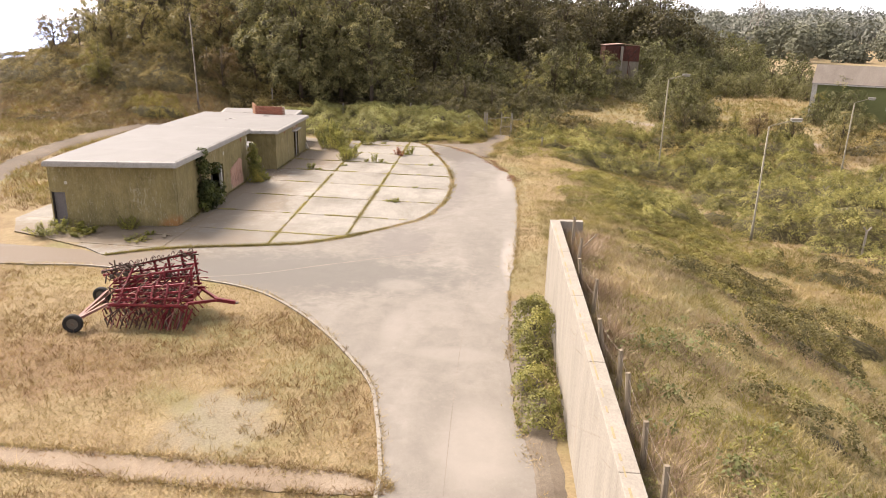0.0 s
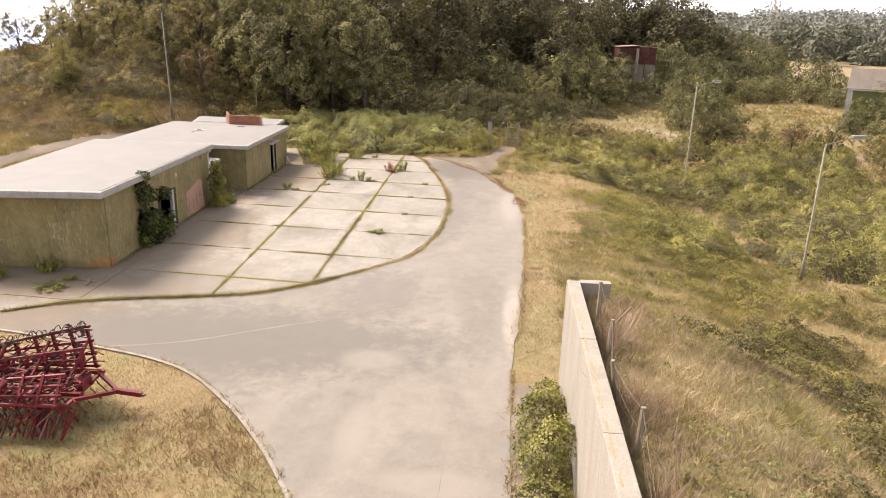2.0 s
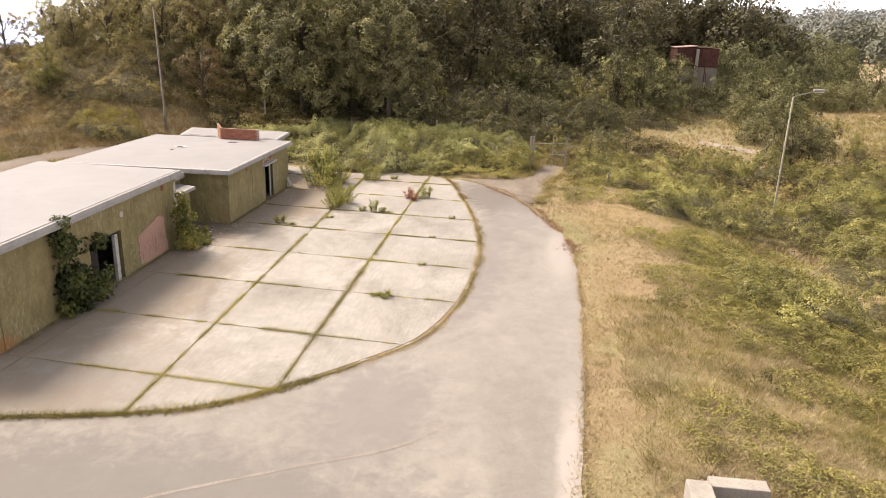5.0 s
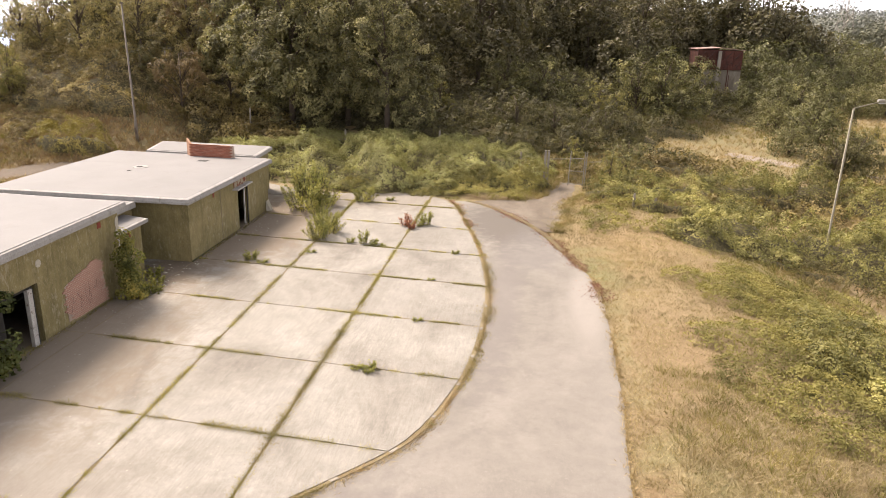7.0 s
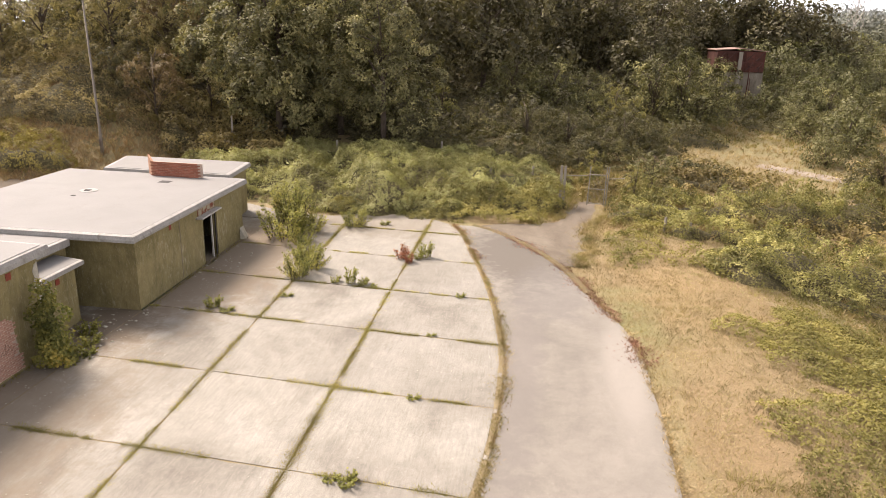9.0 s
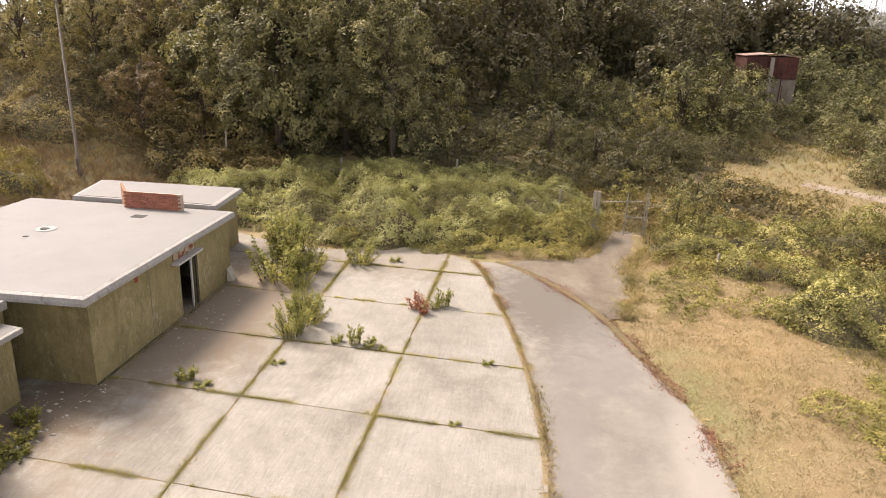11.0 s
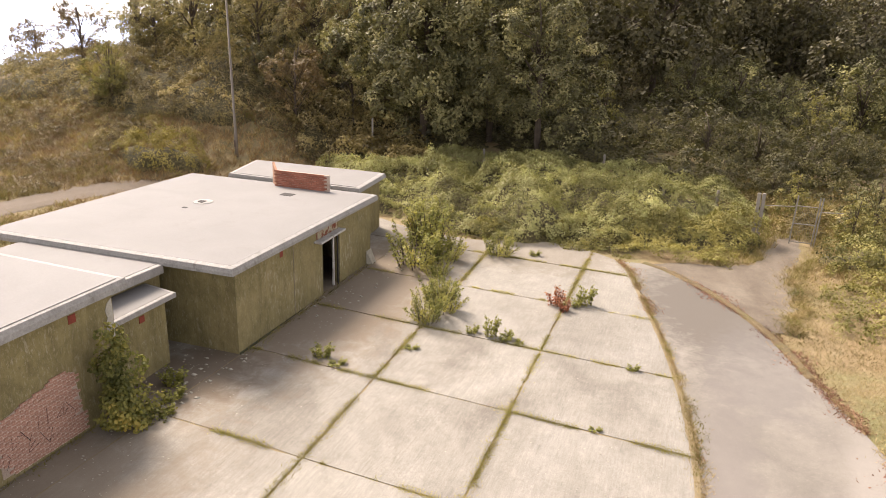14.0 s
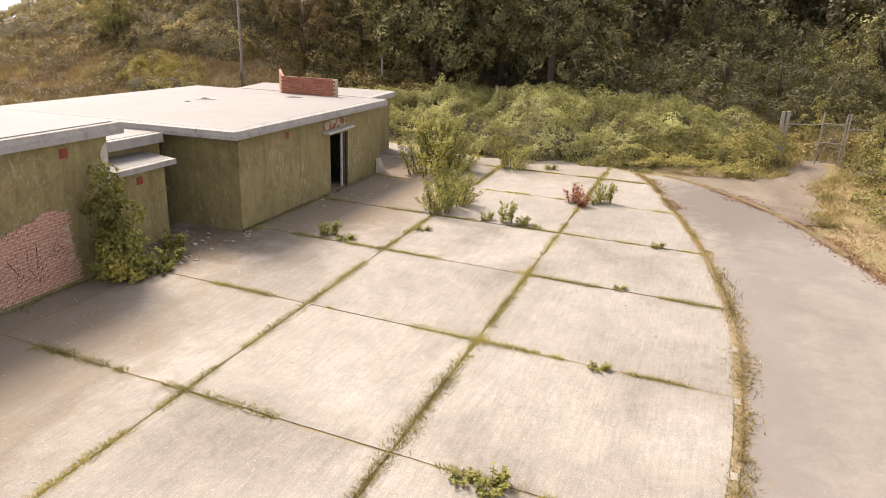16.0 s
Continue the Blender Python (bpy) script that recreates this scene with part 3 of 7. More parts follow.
def rosettes(C, N, R, per, size, rng, droop=0.1, loose=0.13):
    """Leaves in domed tufts: round places C, facing N, R wide."""
    c, n, r = np.repeat(C, per, 0), np.repeat(N, per, 0), np.repeat(np.broadcast_to(R, len(C)), per)[:, None]
    k = len(c)
    t = unit(np.cross(n, rng.normal(size=(k, 3))))
    q = np.sqrt(rng.uniform(0, 1, (k, 1)))
    out = n * np.sqrt(1.02 - q * q) + t * q
    P = c + (t * q + n * 0.75 * np.sqrt(1.02 - q * q)) * r * rng.uniform(0.75, 1.1, (k, 1))
    D = unit(np.cross(out, rng.normal(size=(k, 3))) + t * 0.5 + [0, 0, -droop])
    return leaf_arrays(P, D, size * rng.uniform(0.6, 1.35, k), rng, 0.38, out * 0.7 + [0, 0, 0.5], loose)


def tree(name, height, radius, clear, lobes_n, tufts_n, per, size, wide, leaf, label, seed, trunk_r=0.22, slim=1.0, category="tree"):
    """A tree: a tapered trunk with limbs, and an uneven crown of lobes, each clad in tufts of leaves."""
    rng = np.random.default_rng(seed)
    e = base(name)
    ch, cr = (clear + (height - clear) * 0.48, (height - clear) * 0.5) if clear > 0 else (height * 0.34, height * 0.60)
    L = []
    for i in range(lobes_n):
        u = (i + 0.5) / lobes_n
        d2 = 1.0 - 1.95 * u + rng.normal(0, 0.06)
        d2 = max(-0.95, min(0.98, d2))
        a = i * 2.39996 + rng.normal(0, 0.35)
        w = math.sqrt(1 - d2 * d2) if d2 > 0 else 1 + 0.22 * d2
        q = rng.uniform(0.66, 0.98) if i % 5 else 0.4
        taper = 1.0 - 0.42 * max(0.0, d2) * slim
        L.append((math.cos(a) * w * radius * q * taper, math.sin(a) * w * radius * q * taper, ch + d2 * cr * (0.95 * q + 0.08 * rng.normal()), radius * rng.uniform(0.22, 0.38) * (1 - 0.2 * max(0, d2))))
    L = np.array(L)
    bm = bmesh.new()
    top = Vector((rng.normal(0, 0.2), rng.normal(0, 0.2), height * 0.8))
    pts = [Vector((0, 0, -0.3)), Vector((0.05, 0, height * 0.2)), Vector((rng.normal(0, 0.15), rng.normal(0, 0.15), height * 0.5)), top]
    add_tube(bm, pts, [trunk_r * 1.3, trunk_r, trunk_r * 0.65, 0.03], 8)
    for b in L[:14]:
        z0 = min(max(clear * 0.8, b[2] - 1.2 - 0.3 * math.hypot(b[0], b[1])), height * 0.6)
        s = Vector((0, 0, max(0.2, z0)))
        c = Vector(b[:3])
        add_tube(bm, [s, s.lerp(c, 0.5) + Vector((0, 0, 0.15 * radius)), c], [trunk_r * 0.45, trunk_r * 0.25, 0.02], 5)
    part("trunk", bm, M_BARK, e, smooth=True)
    m = tufts_n * 4
    k = rng.choice(lobes_n, m, p=L[:, 3] ** 2 / np.sum(L[:, 3] ** 2))
    d = unit(rng.normal(size=(m, 3)) + [0, 0, 0.25])
    C = L[k, :3] + d * L[k, 3:4] * rng.uniform(0.68, 1.25, (m, 1)) * [1, 1, 0.8]
    near = np.full(m, 9.0)
    for j in range(lobes_n):
        g = np.linalg.norm(C - L[j, :3], axis=1) / L[j, 3]
        near = np.minimum(near, np.where(k == j, 9.0, g))
    ok = (near > 0.78) & (C[:, 2] > 0.05)
    C, d = C[ok][:tufts_n], d[ok][:tufts_n]
    v, f = rosettes(C, unit(d + [0, 0, 0.3]), wide * rng.uniform(0.6, 1.35, len(C)), per, size, rng)
    mesh_thing("crown", big_mesh("crown", v, f), leaf, e)
    return tagged(e, label, category)


def stand(ob, x, y, s=1.0, rz=0.0, sz=1.0, sink=0.0):
    ob.matrix_basis = pose(x, y, h1(x, y) - sink, 0, 0, rz) @ Matrix.Diagonal((s, s, s * sz, 1))
    return ob


def stand_copy(ob, x, y, s=1.0, rz=0.0, sz=1.0, sink=0.0):
    o = copy_thing(ob, Matrix())
    return stand(o, x, y, s, rz, sz, sink)


def thicket(name, mounds, density, size, leaf, label, seed, group="", solid=True):
    """A mass of low growth: an uneven core, coloured dark for inner shade, under a skin of leaves. Mounds: x, y, rx,
    ry, height.
    """
    rng = np.random.default_rng(seed)
    Mn = np.array(mounds, float)

    def top(x, y):
        t = np.zeros_like(x)
        wob = 1 + 0.22 * vnoise(x, y, 1.9, seed) + 0.16 * vnoise(x, y, 0.8, seed + 1)
        for cx, cy, rx, ry, h in Mn:
            d = np.sqrt(((x - cx) / rx) ** 2 + ((y - cy) / ry) ** 2) / wob
            t = np.maximum(t, h * np.sqrt(np.clip(1 - d * d, 0, 1)))
        return t * (1 + 0.55 * vnoise(x, y, 1.6, seed + 2) + 0.30 * vnoise(x, y, 0.65, seed + 3))
    x0, x1 = (Mn[:, 0] - Mn[:, 2] * 1.4).min(), (Mn[:, 0] + Mn[:, 2] * 1.4).max()
    y0, y1 = (Mn[:, 1] - Mn[:, 3] * 1.4).min(), (Mn[:, 1] + Mn[:, 3] * 1.4).max()
    step = 0.4
    gx, gy = np.meshgrid(np.arange(x0, x1, step), np.arange(y0, y1, step), indexing="ij")
    t = top(gx, gy)
    z = H(gx, gy) + t * 0.50 - 0.28
    nx, ny = gx.shape
    idx = np.arange(nx * ny).reshape(nx, ny)
    q = np.stack([idx[:-1, :-1], idx[1:, :-1], idx[1:, 1:], idx[:-1, 1:]], -1).reshape(-1, 4)
    tt = t.ravel()
    q = q[(tt[q] > 0.12).any(1)]
    used, inv = np.unique(q, return_inverse=True)
    v = np.stack([gx.ravel(), gy.ravel(), z.ravel()], 1)[used]
    core = big_mesh("undergrowth", v, inv.reshape(-1, 4))
    n = int(density * np.sum(tt > 0.12) * step * step * 1.15)
    steep = np.clip(np.hypot(*np.gradient(t, step)), 0, 4).ravel()
    wt = np.where(tt > 0.06, np.sqrt(1 + steep ** 2), 0)
    size, per = size * 1.45, 16
    m = max(1, int(n * 0.55) // per)
    k = rng.choice(len(tt), m, p=wt / wt.sum())
    px = gx.ravel()[k] + rng.uniform(-step / 2, step / 2, m)
    py = gy.ravel()[k] + rng.uniform(-step / 2, step / 2, m)
    e = 0.15
    tp = top(px, py)
    sx, sy = (top(px + e, py) - tp) / e, (top(px, py + e) - tp) / e
    nrm = unit(np.stack([-sx, -sy, np.full(m, 0.8)], 1) + rng.normal(0, 0.2, (m, 3)))
    C = np.stack([px, py, H(px, py) + tp * rng.uniform(0.80, 1.06, m)], 1)
    lv, lf = rosettes(C - nrm * size, nrm, size * rng.uniform(1.6, 3.2, m), per, size, rng)
    th = base(name, float(Mn[0, 0]), float(Mn[0, 1]), h1(Mn[0, 0], Mn[0, 1]))
    off = np.array(th.matrix_basis.translation)
    core_v = np.zeros((len(core.vertices), 3), np.float32)
    core.vertices.foreach_get("co", core_v.ravel())
    core.transform(Matrix.Translation(-Vector(off)))
    core.shade_smooth()
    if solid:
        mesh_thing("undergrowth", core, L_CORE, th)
    mesh_thing("leaves", big_mesh("leaves", lv - off, lf), leaf, th)
    return tagged(th, label, "bush", group, "stuff")


def scatter_mounds(seed, n, x0, x1, y0, y1, r0, r1, h0, h1_, keep=None):
    """Loose small mounds over a stretch of ground."""
    r = random.Random(seed)
    out = []
    while len(out) < n:
        x, y = r.uniform(x0, x1), r.uniform(y0, y1)
        if keep and not keep(x, y):
            continue
        a = r.uniform(r0, r1)
        out.append((x, y, a * r.uniform(0.8, 1.6), a * r.uniform(0.7, 1.2), r.uniform(h0, h1_) * (0.6 + 0.4 * a / r1)))
    return out


# ---- the ground ----
def axis(lo, hi, step, far, extra=()):
    a = list(np.arange(lo, hi + 1e-6, step))
    for sgn, edge in ((-1, lo), (1, hi)):
        d, p = step, edge
        while abs(p) < far:
            d *= 1.35
            p += sgn * d
            a.append(p)
    return np.array(sorted({round(v, 3) for v in [*a, *extra]}))


def build_ground():
    xs = axis(-46, 46, 0.8, 2600, (2.30, 2.42, 2.48, 2.60, 3.1, 3.5, 3.9))
    ys = axis(-24, 150, 0.8, 3200, (25.9, 25.98, 26.12, 26.2))
    gx, gy = np.meshgrid(xs, ys, indexing="ij")
    rough = 0.018 + 0.015 * vnoise(gx, gy, 2.3, 5) + 0.01 * vnoise(gx, gy, 0.9, 6)
    z = H(gx, gy) - np.clip(rough, 0.004, 1)
    nx, ny = gx.shape
    idx = np.arange(nx * ny).reshape(nx, ny)
    q = np.stack([idx[:-1, :-1], idx[1:, :-1], idx[1:, 1:], idx[:-1, 1:]], -1).reshape(-1, 4)
    me = big_mesh("ground", np.stack([gx.ravel(), gy.ravel(), z.ravel()], 1), q)
    me.shade_smooth()
    return tagged(mesh_thing("ground", me, M_GROUND), "sun-bleached dry grass ground with greener and russet patches", "ground", kind="structure")


build_ground()

LAWN_EDGE = [(-2.15, -12), (-2.18, 6), (-2.22, 13.2), (-2.42, 15.0), (-2.87, 17.1), (-3.25, 18.4), (-4.11, 19.9), (-5.34, 21.7), (-7.1, 23.7), (-9.1, 25.3), (-11.9, 26.2), (-16.7, 27.1), (-20.6, 26.75), (-26, 26.3)]
APRON_EDGE = [(-16.9, 28.4), (-15.2, 29.5), (-13.2, 30.2), (-10.6, 30.85), (-8.4, 31.7), (-6.65, 33.2), (-5.05, 34.95), (-3.7, 36.8), (-3.0, 39.2), (-2.68, 41.6), (-2.62, 44.4), (-2.72, 47.0), (-3.1, 49.8), (-3.8, 53.2), (-4.72, 56.6), (-5.6, 59.7), (-6.25, 61.1)]
ROAD_RIGHT = [(-4.7, 61.2), (-3.4, 59.7), (-2.1, 57.9), (-0.75, 55.4), (0.3, 52.4), (1.28, 49.2), (1.55, 45.6), (1.62, 42.6), (1.48, 36), (1.2, 31), (0.95, 27.6), (0.82, 22), (0.88, 18.5), (1.1, 16.0), (1.5, 13.7), (1.6, 6), (1.6, -12)]


def sheet(poly, lift, thick=0.10):
    bm = prism(poly, lambda x, y: gz(y) + lift - thick, lambda x, y: gz(y) + lift)
    bmesh.ops.triangulate(bm, faces=[f for f in bm.faces if len(f.verts) > 4])
    return bm


def smooth_line(pts, n=6):
    """A Catmull-Rom line through the points."""
    out = []
    for i in range(len(pts) - 1):
        p = [Vector((*pts[max(0, min(len(pts) - 1, i + k))], 0)) for k in (-1, 0, 1, 2)]
        for j in range(n):
            t = j / n
            q = 0.5 * (2 * p[1] + (p[2] - p[0]) * t + (2 * p[0] - 5 * p[1] + 4 * p[2] - p[3]) * t * t + (3 * p[1] - p[0] - 3 * p[2] + p[3]) * t ** 3)
            out.append((q.x, q.y))
    return out + [pts[-1]]


APRON_CURVE = smooth_line(APRON_EDGE, 4)
RIGHT_CURVE = smooth_line(ROAD_RIGHT, 4)
LAWN_CURVE = smooth_line(LAWN_EDGE, 4)
ROAD_POLY = LAWN_CURVE + [(-26, 29.0), (-22.5, 29.3), (-18.3, 29.0)] + APRON_CURVE + RIGHT_CURVE
# ragged right edge
_r = random.Random(4)
ROAD_POLY = [(x + (_r.uniform(-0.06, 0.06) if (x > 0 or y > 50) else 0), y) for x, y in ROAD_POLY]
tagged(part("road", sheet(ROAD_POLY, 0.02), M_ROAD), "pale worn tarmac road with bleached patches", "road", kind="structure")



def ribbon(line, width, lift):
    """A thin strip laid on the road along a line."""
    pts = smooth_line(line, 10)
    bm = bmesh.new()
    rr = random.Random(len(line))
    rows = []
    for i, (x, y) in enumerate(pts):
        a, b = pts[max(0, i - 1)], pts[min(len(pts) - 1, i + 1)]
        n = Vector((-(b[1] - a[1]), b[0] - a[0])).normalized()
        w = width * rr.uniform(0.25, 0.75)
        rows.append([bm.verts.new((x + n.x * k * w, y + n.y * k * w, gz(y) + lift)) for k in (-1, 1)])
    for r0, r1 in zip(rows, rows[1:]):
        bm.faces.new((r0[0], r0[1], r1[1], r1[0]))
    return bm


M_SEAM = paving_mat("tar_seam", (0.165, 0.144, 0.121), (0.186, 0.162, 0.136), (0.147, 0.127, 0.107))
M_WORN = paving_mat("worn_tarmac_line", (0.168, 0.145, 0.120), (0.184, 0.160, 0.132), (0.152, 0.131, 0.108))
for name, line, width, mat, label in (("road_seam", [(-0.75, -6), (-0.72, 8), (-0.8, 18), (-0.7, 27), (-0.62, 33)], 0.024, M_SEAM, "thin dark seam along the middle of the tarmac"),
                                      ("road_seam", [(-13.5, 25.9), (-9.9, 26.9), (-7.3, 28.4), (-5.2, 29.6), (-3.4, 30.6), (-2.1, 31.9)], 0.08, M_WORN, "pale worn line curving across the tarmac")):
    tagged(part(name, ribbon(line, width, 0.0245), mat), label, "road seam", kind="structure")

# concrete footing under the yard, seen only in the joints
APRON_POLY = APRON_CURVE + [(-7.2, 61.7), (-8.9, 62.4), (-10.6, 62.3), (-12.3, 61.3), (-14.2, 61.4), (-16.4, 62.0), (-17.6, 62.6), (-24.5, 62.6), (-24.5, 33.5), (-23.0, 31.2), (-21.4, 30.6), (-18.3, 29.3)]
tagged(part("yard_bed", sheet(APRON_POLY, 0.037), M_SOIL), "dry soil showing in the joints of the yard", "soil", kind="structure")

GATE_PATH = [(-4.85, 61.3), (-3.3, 59.9), (-2.0, 58.1), (-0.65, 55.7), (0.2, 57.4), (0.5, 60.4), (0.6, 62.4), (1.3, 64.2), (1.5, 66.9), (0.0, 67.0), (-0.6, 64.0), (-2.0, 62.4), (-3.7, 62.0)]
_r2 = random.Random(8)
GATE_PATH = [(x + _r2.uniform(-0.22, 0.22) * (x > -0.5), y + _r2.uniform(-0.2, 0.2) * (x > -0.5)) for x, y in smooth_line(GATE_PATH + GATE_PATH[:1], 6)[:-1]]
tagged(part("gate_path", sheet(GATE_PATH, 0.016), paving_mat("gritty_track", (0.122, 0.098, 0.072), (0.162, 0.135, 0.103), (0.078, 0.060, 0.043))), "gritty concrete track end by the gate", "path", kind="structure")
SIDE_PATH = [(-26, 13.9), (-14, 14.25), (-6.0, 14.2), (-2.62, 14.0), (-2.5, 13.35), (-7.1, 13.25), (-14, 13.45), (-26, 13.2)]
_r3 = random.Random(18)
SIDE_PATH = [(x + _r3.uniform(-0.04, 0.04), y + _r3.uniform(-0.045, 0.045)) for x, y in smooth_line(SIDE_PATH + SIDE_PATH[:1], 30)[:-1]]
tagged(part("side_path", sheet(SIDE_PATH, 0.004), paving_mat("dusty_path", (0.189, 0.145, 0.101), (0.234, 0.186, 0.135), (0.141, 0.102, 0.066))), "narrow cracked concrete path across the dry lawn", "path", kind="structure")


def track_strip(line, width, lift, seg=3):
    """A worn strip that follows the ground."""
    pts = smooth_line(line, 8)
    bm = bmesh.new()
    rows = []
    rr = random.Random(6)
    for i, (x, y) in enumerate(pts):
        a, b = pts[max(0, i - 1)], pts[min(len(pts) - 1, i + 1)]
        n = Vector((-(b[1] - a[1]), b[0] - a[0])).normalized()
        row = []
        for k in range(seg + 1):
            o = (k / seg - 0.5) * width * (1 + rr.uniform(-0.12, 0.12))
            px, py = x + n.x * o, y + n.y * o
            row.append(bm.verts.new((px, py, h1(px, py) + lift - (0.05 if k in (0, seg) else 0))))
        rows.append(row)
    for r0, r1 in zip(rows, rows[1:]):
        for k in range(seg):
            bm.faces.new((r0[k], r0[k + 1], r1[k + 1], r1[k]))
    return bm


tagged(part("track", track_strip([(14.0, 83.0), (20.6, 78.5), (26.0, 76.0), (31.0, 74.2), (36.0, 72.8), (44.0, 71.5)], 1.6, 0.05), M_PATH), "pale worn track across the dry field", "path", kind="structure")
tagged(part("track", track_strip([(-27, 30), (-29.6, 36), (-31.4, 42), (-32.0, 48), (-31.4, 54), (-30.4, 58.6), (-27.5, 61.5)], 1.7, 0.05), paving_mat("trodden_earth", (0.092, 0.069, 0.046), (0.125, 0.097, 0.069), (0.074, 0.054, 0.036))), "worn earth track behind the bunkers", "path", kind="structure")


tagged(part("gate_track", track_strip([(-1.9, 59.2), (-1.1, 61.2), (-0.3, 63.2), (0.15, 65.2), (0.3, 67.6)], 1.9, 0.022), bpy.data.materials["gritty_track"]), "bare gritty track up to the gate", "path", kind="structure")


tagged(part("road_margin", track_strip([(1.55, 9.0), (1.62, 12.5), (1.55, 15.0), (1.35, 17.5), (1.25, 20.0), (1.2, 23.0), (1.3, 25.5)], 0.95, 0.035), bpy.data.materials["gritty_track"]), "crumbling gritty margin between the road and the wall", "path", kind="structure")
tagged(part("moss_strip", track_strip([(-5.2, 61.3), (-4.2, 60.6), (-2.9, 59.1), (-1.75, 57.4), (-0.7, 55.3), (0.1, 52.9)], 0.42, 0.055), M_VERGE), "brown moss strip along the road's edge", "moss", kind="structure")


def clip_cell(poly, x0, x1, y0, y1):
    """The part of a polygon inside a rectangle."""
    for ax, lim, keep in ((0, x0, 1), (0, x1, -1), (1, y0, 1), (1, y1, -1)):
        out = []
        for a, b in zip(poly, poly[1:] + poly[:1]):
            ia, ib = (a[ax] - lim) * keep >= 0, (b[ax] - lim) * keep >= 0
            if ia:
                out.append(a)
            if ia != ib:
                t = (lim - a[ax]) / (b[ax] - a[ax])
                out.append((a[0] + (b[0] - a[0]) * t, a[1] + (b[1] - a[1]) * t))
        poly = out
        if not poly:
            return []
    return poly


SLAB_X = [-24.4, -18.9, -15.0, -10.60, -7.07, -2.0]
SLAB_Y = [25.4, 29.4, 32.95, 36.6, 40.5, 44.3, 48.15, 51.8, 55.65, 59.6, 64.6]
SKEW = 0.06


def drift(x, y):
    """How far a long joint strays from its straight line."""
    return float(np.interp(x, [-16, -10.6, -7.05, -2.6], [0, 0.036, 0.012, 0])) * (y - 36.5)


def build_yard():
    yard = tagged(base("yard", -9, 45, gz(45)), "yard of large weathered concrete slabs with weedy joints", "yard", kind="structure")
    r = random.Random(9)
    inset = [(x - (0.13 if i < len(APRON_CURVE) else 0) + drift(x, y), y + SKEW * (x + 10.8)) for i, (x, y) in enumerate(APRON_POLY)]
    for i in range(len(SLAB_X) - 1):
        for j in range(len(SLAB_Y) - 1):
            gap = 0.016
            wide = 0.022 if SLAB_X[i] > -12 else gap
            c = clip_cell(inset, SLAB_X[i] + wide, SLAB_X[i + 1] - (0.022 if SLAB_X[i + 1] > -12 else gap), SLAB_Y[j] + gap, SLAB_Y[j + 1] - gap)
            c = [(p[0] - drift(p[0], p[1]), p[1] - SKEW * (p[0] + 10.8)) for k, p in enumerate(c) if math.dist(p, c[k - 1]) > 0.02] if c else []
            if len(c) < 3:
                continue
            area = abs(sum(a[0] * b[1] - b[0] * a[1] for a, b in zip(c, c[1:] + c[:1]))) / 2
            if area < 0.2:
                continue
            turn = 1 if sum(a[0] * b[1] - b[0] * a[1] for a, b in zip(c, c[1:] + c[:1])) > 0 else -1
            worn = []
            for a, b in zip(c, c[1:] + c[:1]):
                n = max(1, int(math.dist(a, b) / 0.3))
                nx, ny = -(b[1] - a[1]) / math.dist(a, b), (b[0] - a[0]) / math.dist(a, b)
                for q in range(n):
                    o = 0 if q == 0 else max(0.0, r.gauss(0.004, 0.012))
                    worn.append((a[0] + (b[0] - a[0]) * q / n + nx * o * turn, a[1] + (b[1] - a[1]) * q / n + ny * o * turn))
            c = worn
            tilt, lift = r.uniform(-0.001, 0.001), r.uniform(0.042, 0.054)
            bm = prism(c, lambda x, y: gz(y) - 0.05, lambda x, y: gz(y) + lift + tilt * (x + 9))
            bmesh.ops.triangulate(bm, faces=[f for f in bm.faces if len(f.verts) > 4])
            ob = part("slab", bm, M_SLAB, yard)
            ob.matrix_parent_inverse = yard.matrix_basis.inverted()
    return yard


def curb(name, line, width, lift, material, label, thick=0.12):
    """A low edging along a line, as separate lengths."""
    e = tagged(base(name, *line[len(line) // 2], gz(line[len(line) // 2][1])), label, "kerb", kind="structure")
    for a, b in zip(line, line[1:]):
        d = Vector((b[0] - a[0], b[1] - a[1], 0))
        if d.length < 0.1:
            continue
        n = Vector((-d.y, d.x, 0)).normalized() * width
        g = d.normalized() * 0.008
        c = [(a[0] + g.x, a[1] + g.y), (b[0] - g.x, b[1] - g.y), (b[0] + n.x - g.x, b[1] + n.y - g.y), (a[0] + n.x + g.x, a[1] + n.y + g.y)]
        ob = part("kerb_stone", prism(c, lambda x, y: gz(y) - 0.1, lambda x, y: gz(y) + lift), material, e)
        ob.matrix_parent_inverse = e.matrix_basis.inverted()
    return e


# added far water beyond the bank; bright sky put into its pale colour
wm, wnt2, wv, wb = start("sky_toned_water")
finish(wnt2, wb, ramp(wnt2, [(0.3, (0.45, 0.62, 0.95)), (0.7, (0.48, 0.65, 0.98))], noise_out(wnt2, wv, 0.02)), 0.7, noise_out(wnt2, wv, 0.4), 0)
tagged(part("water", prism([(-2400, -300), (-74, -300), (-74, 110), (-105, 190), (-160, 300), (-220, 2900), (-2400, 2900)], 0.3, 1.84), wm), "pale far water, the sky's brightness put into its colour", "water", kind="structure")


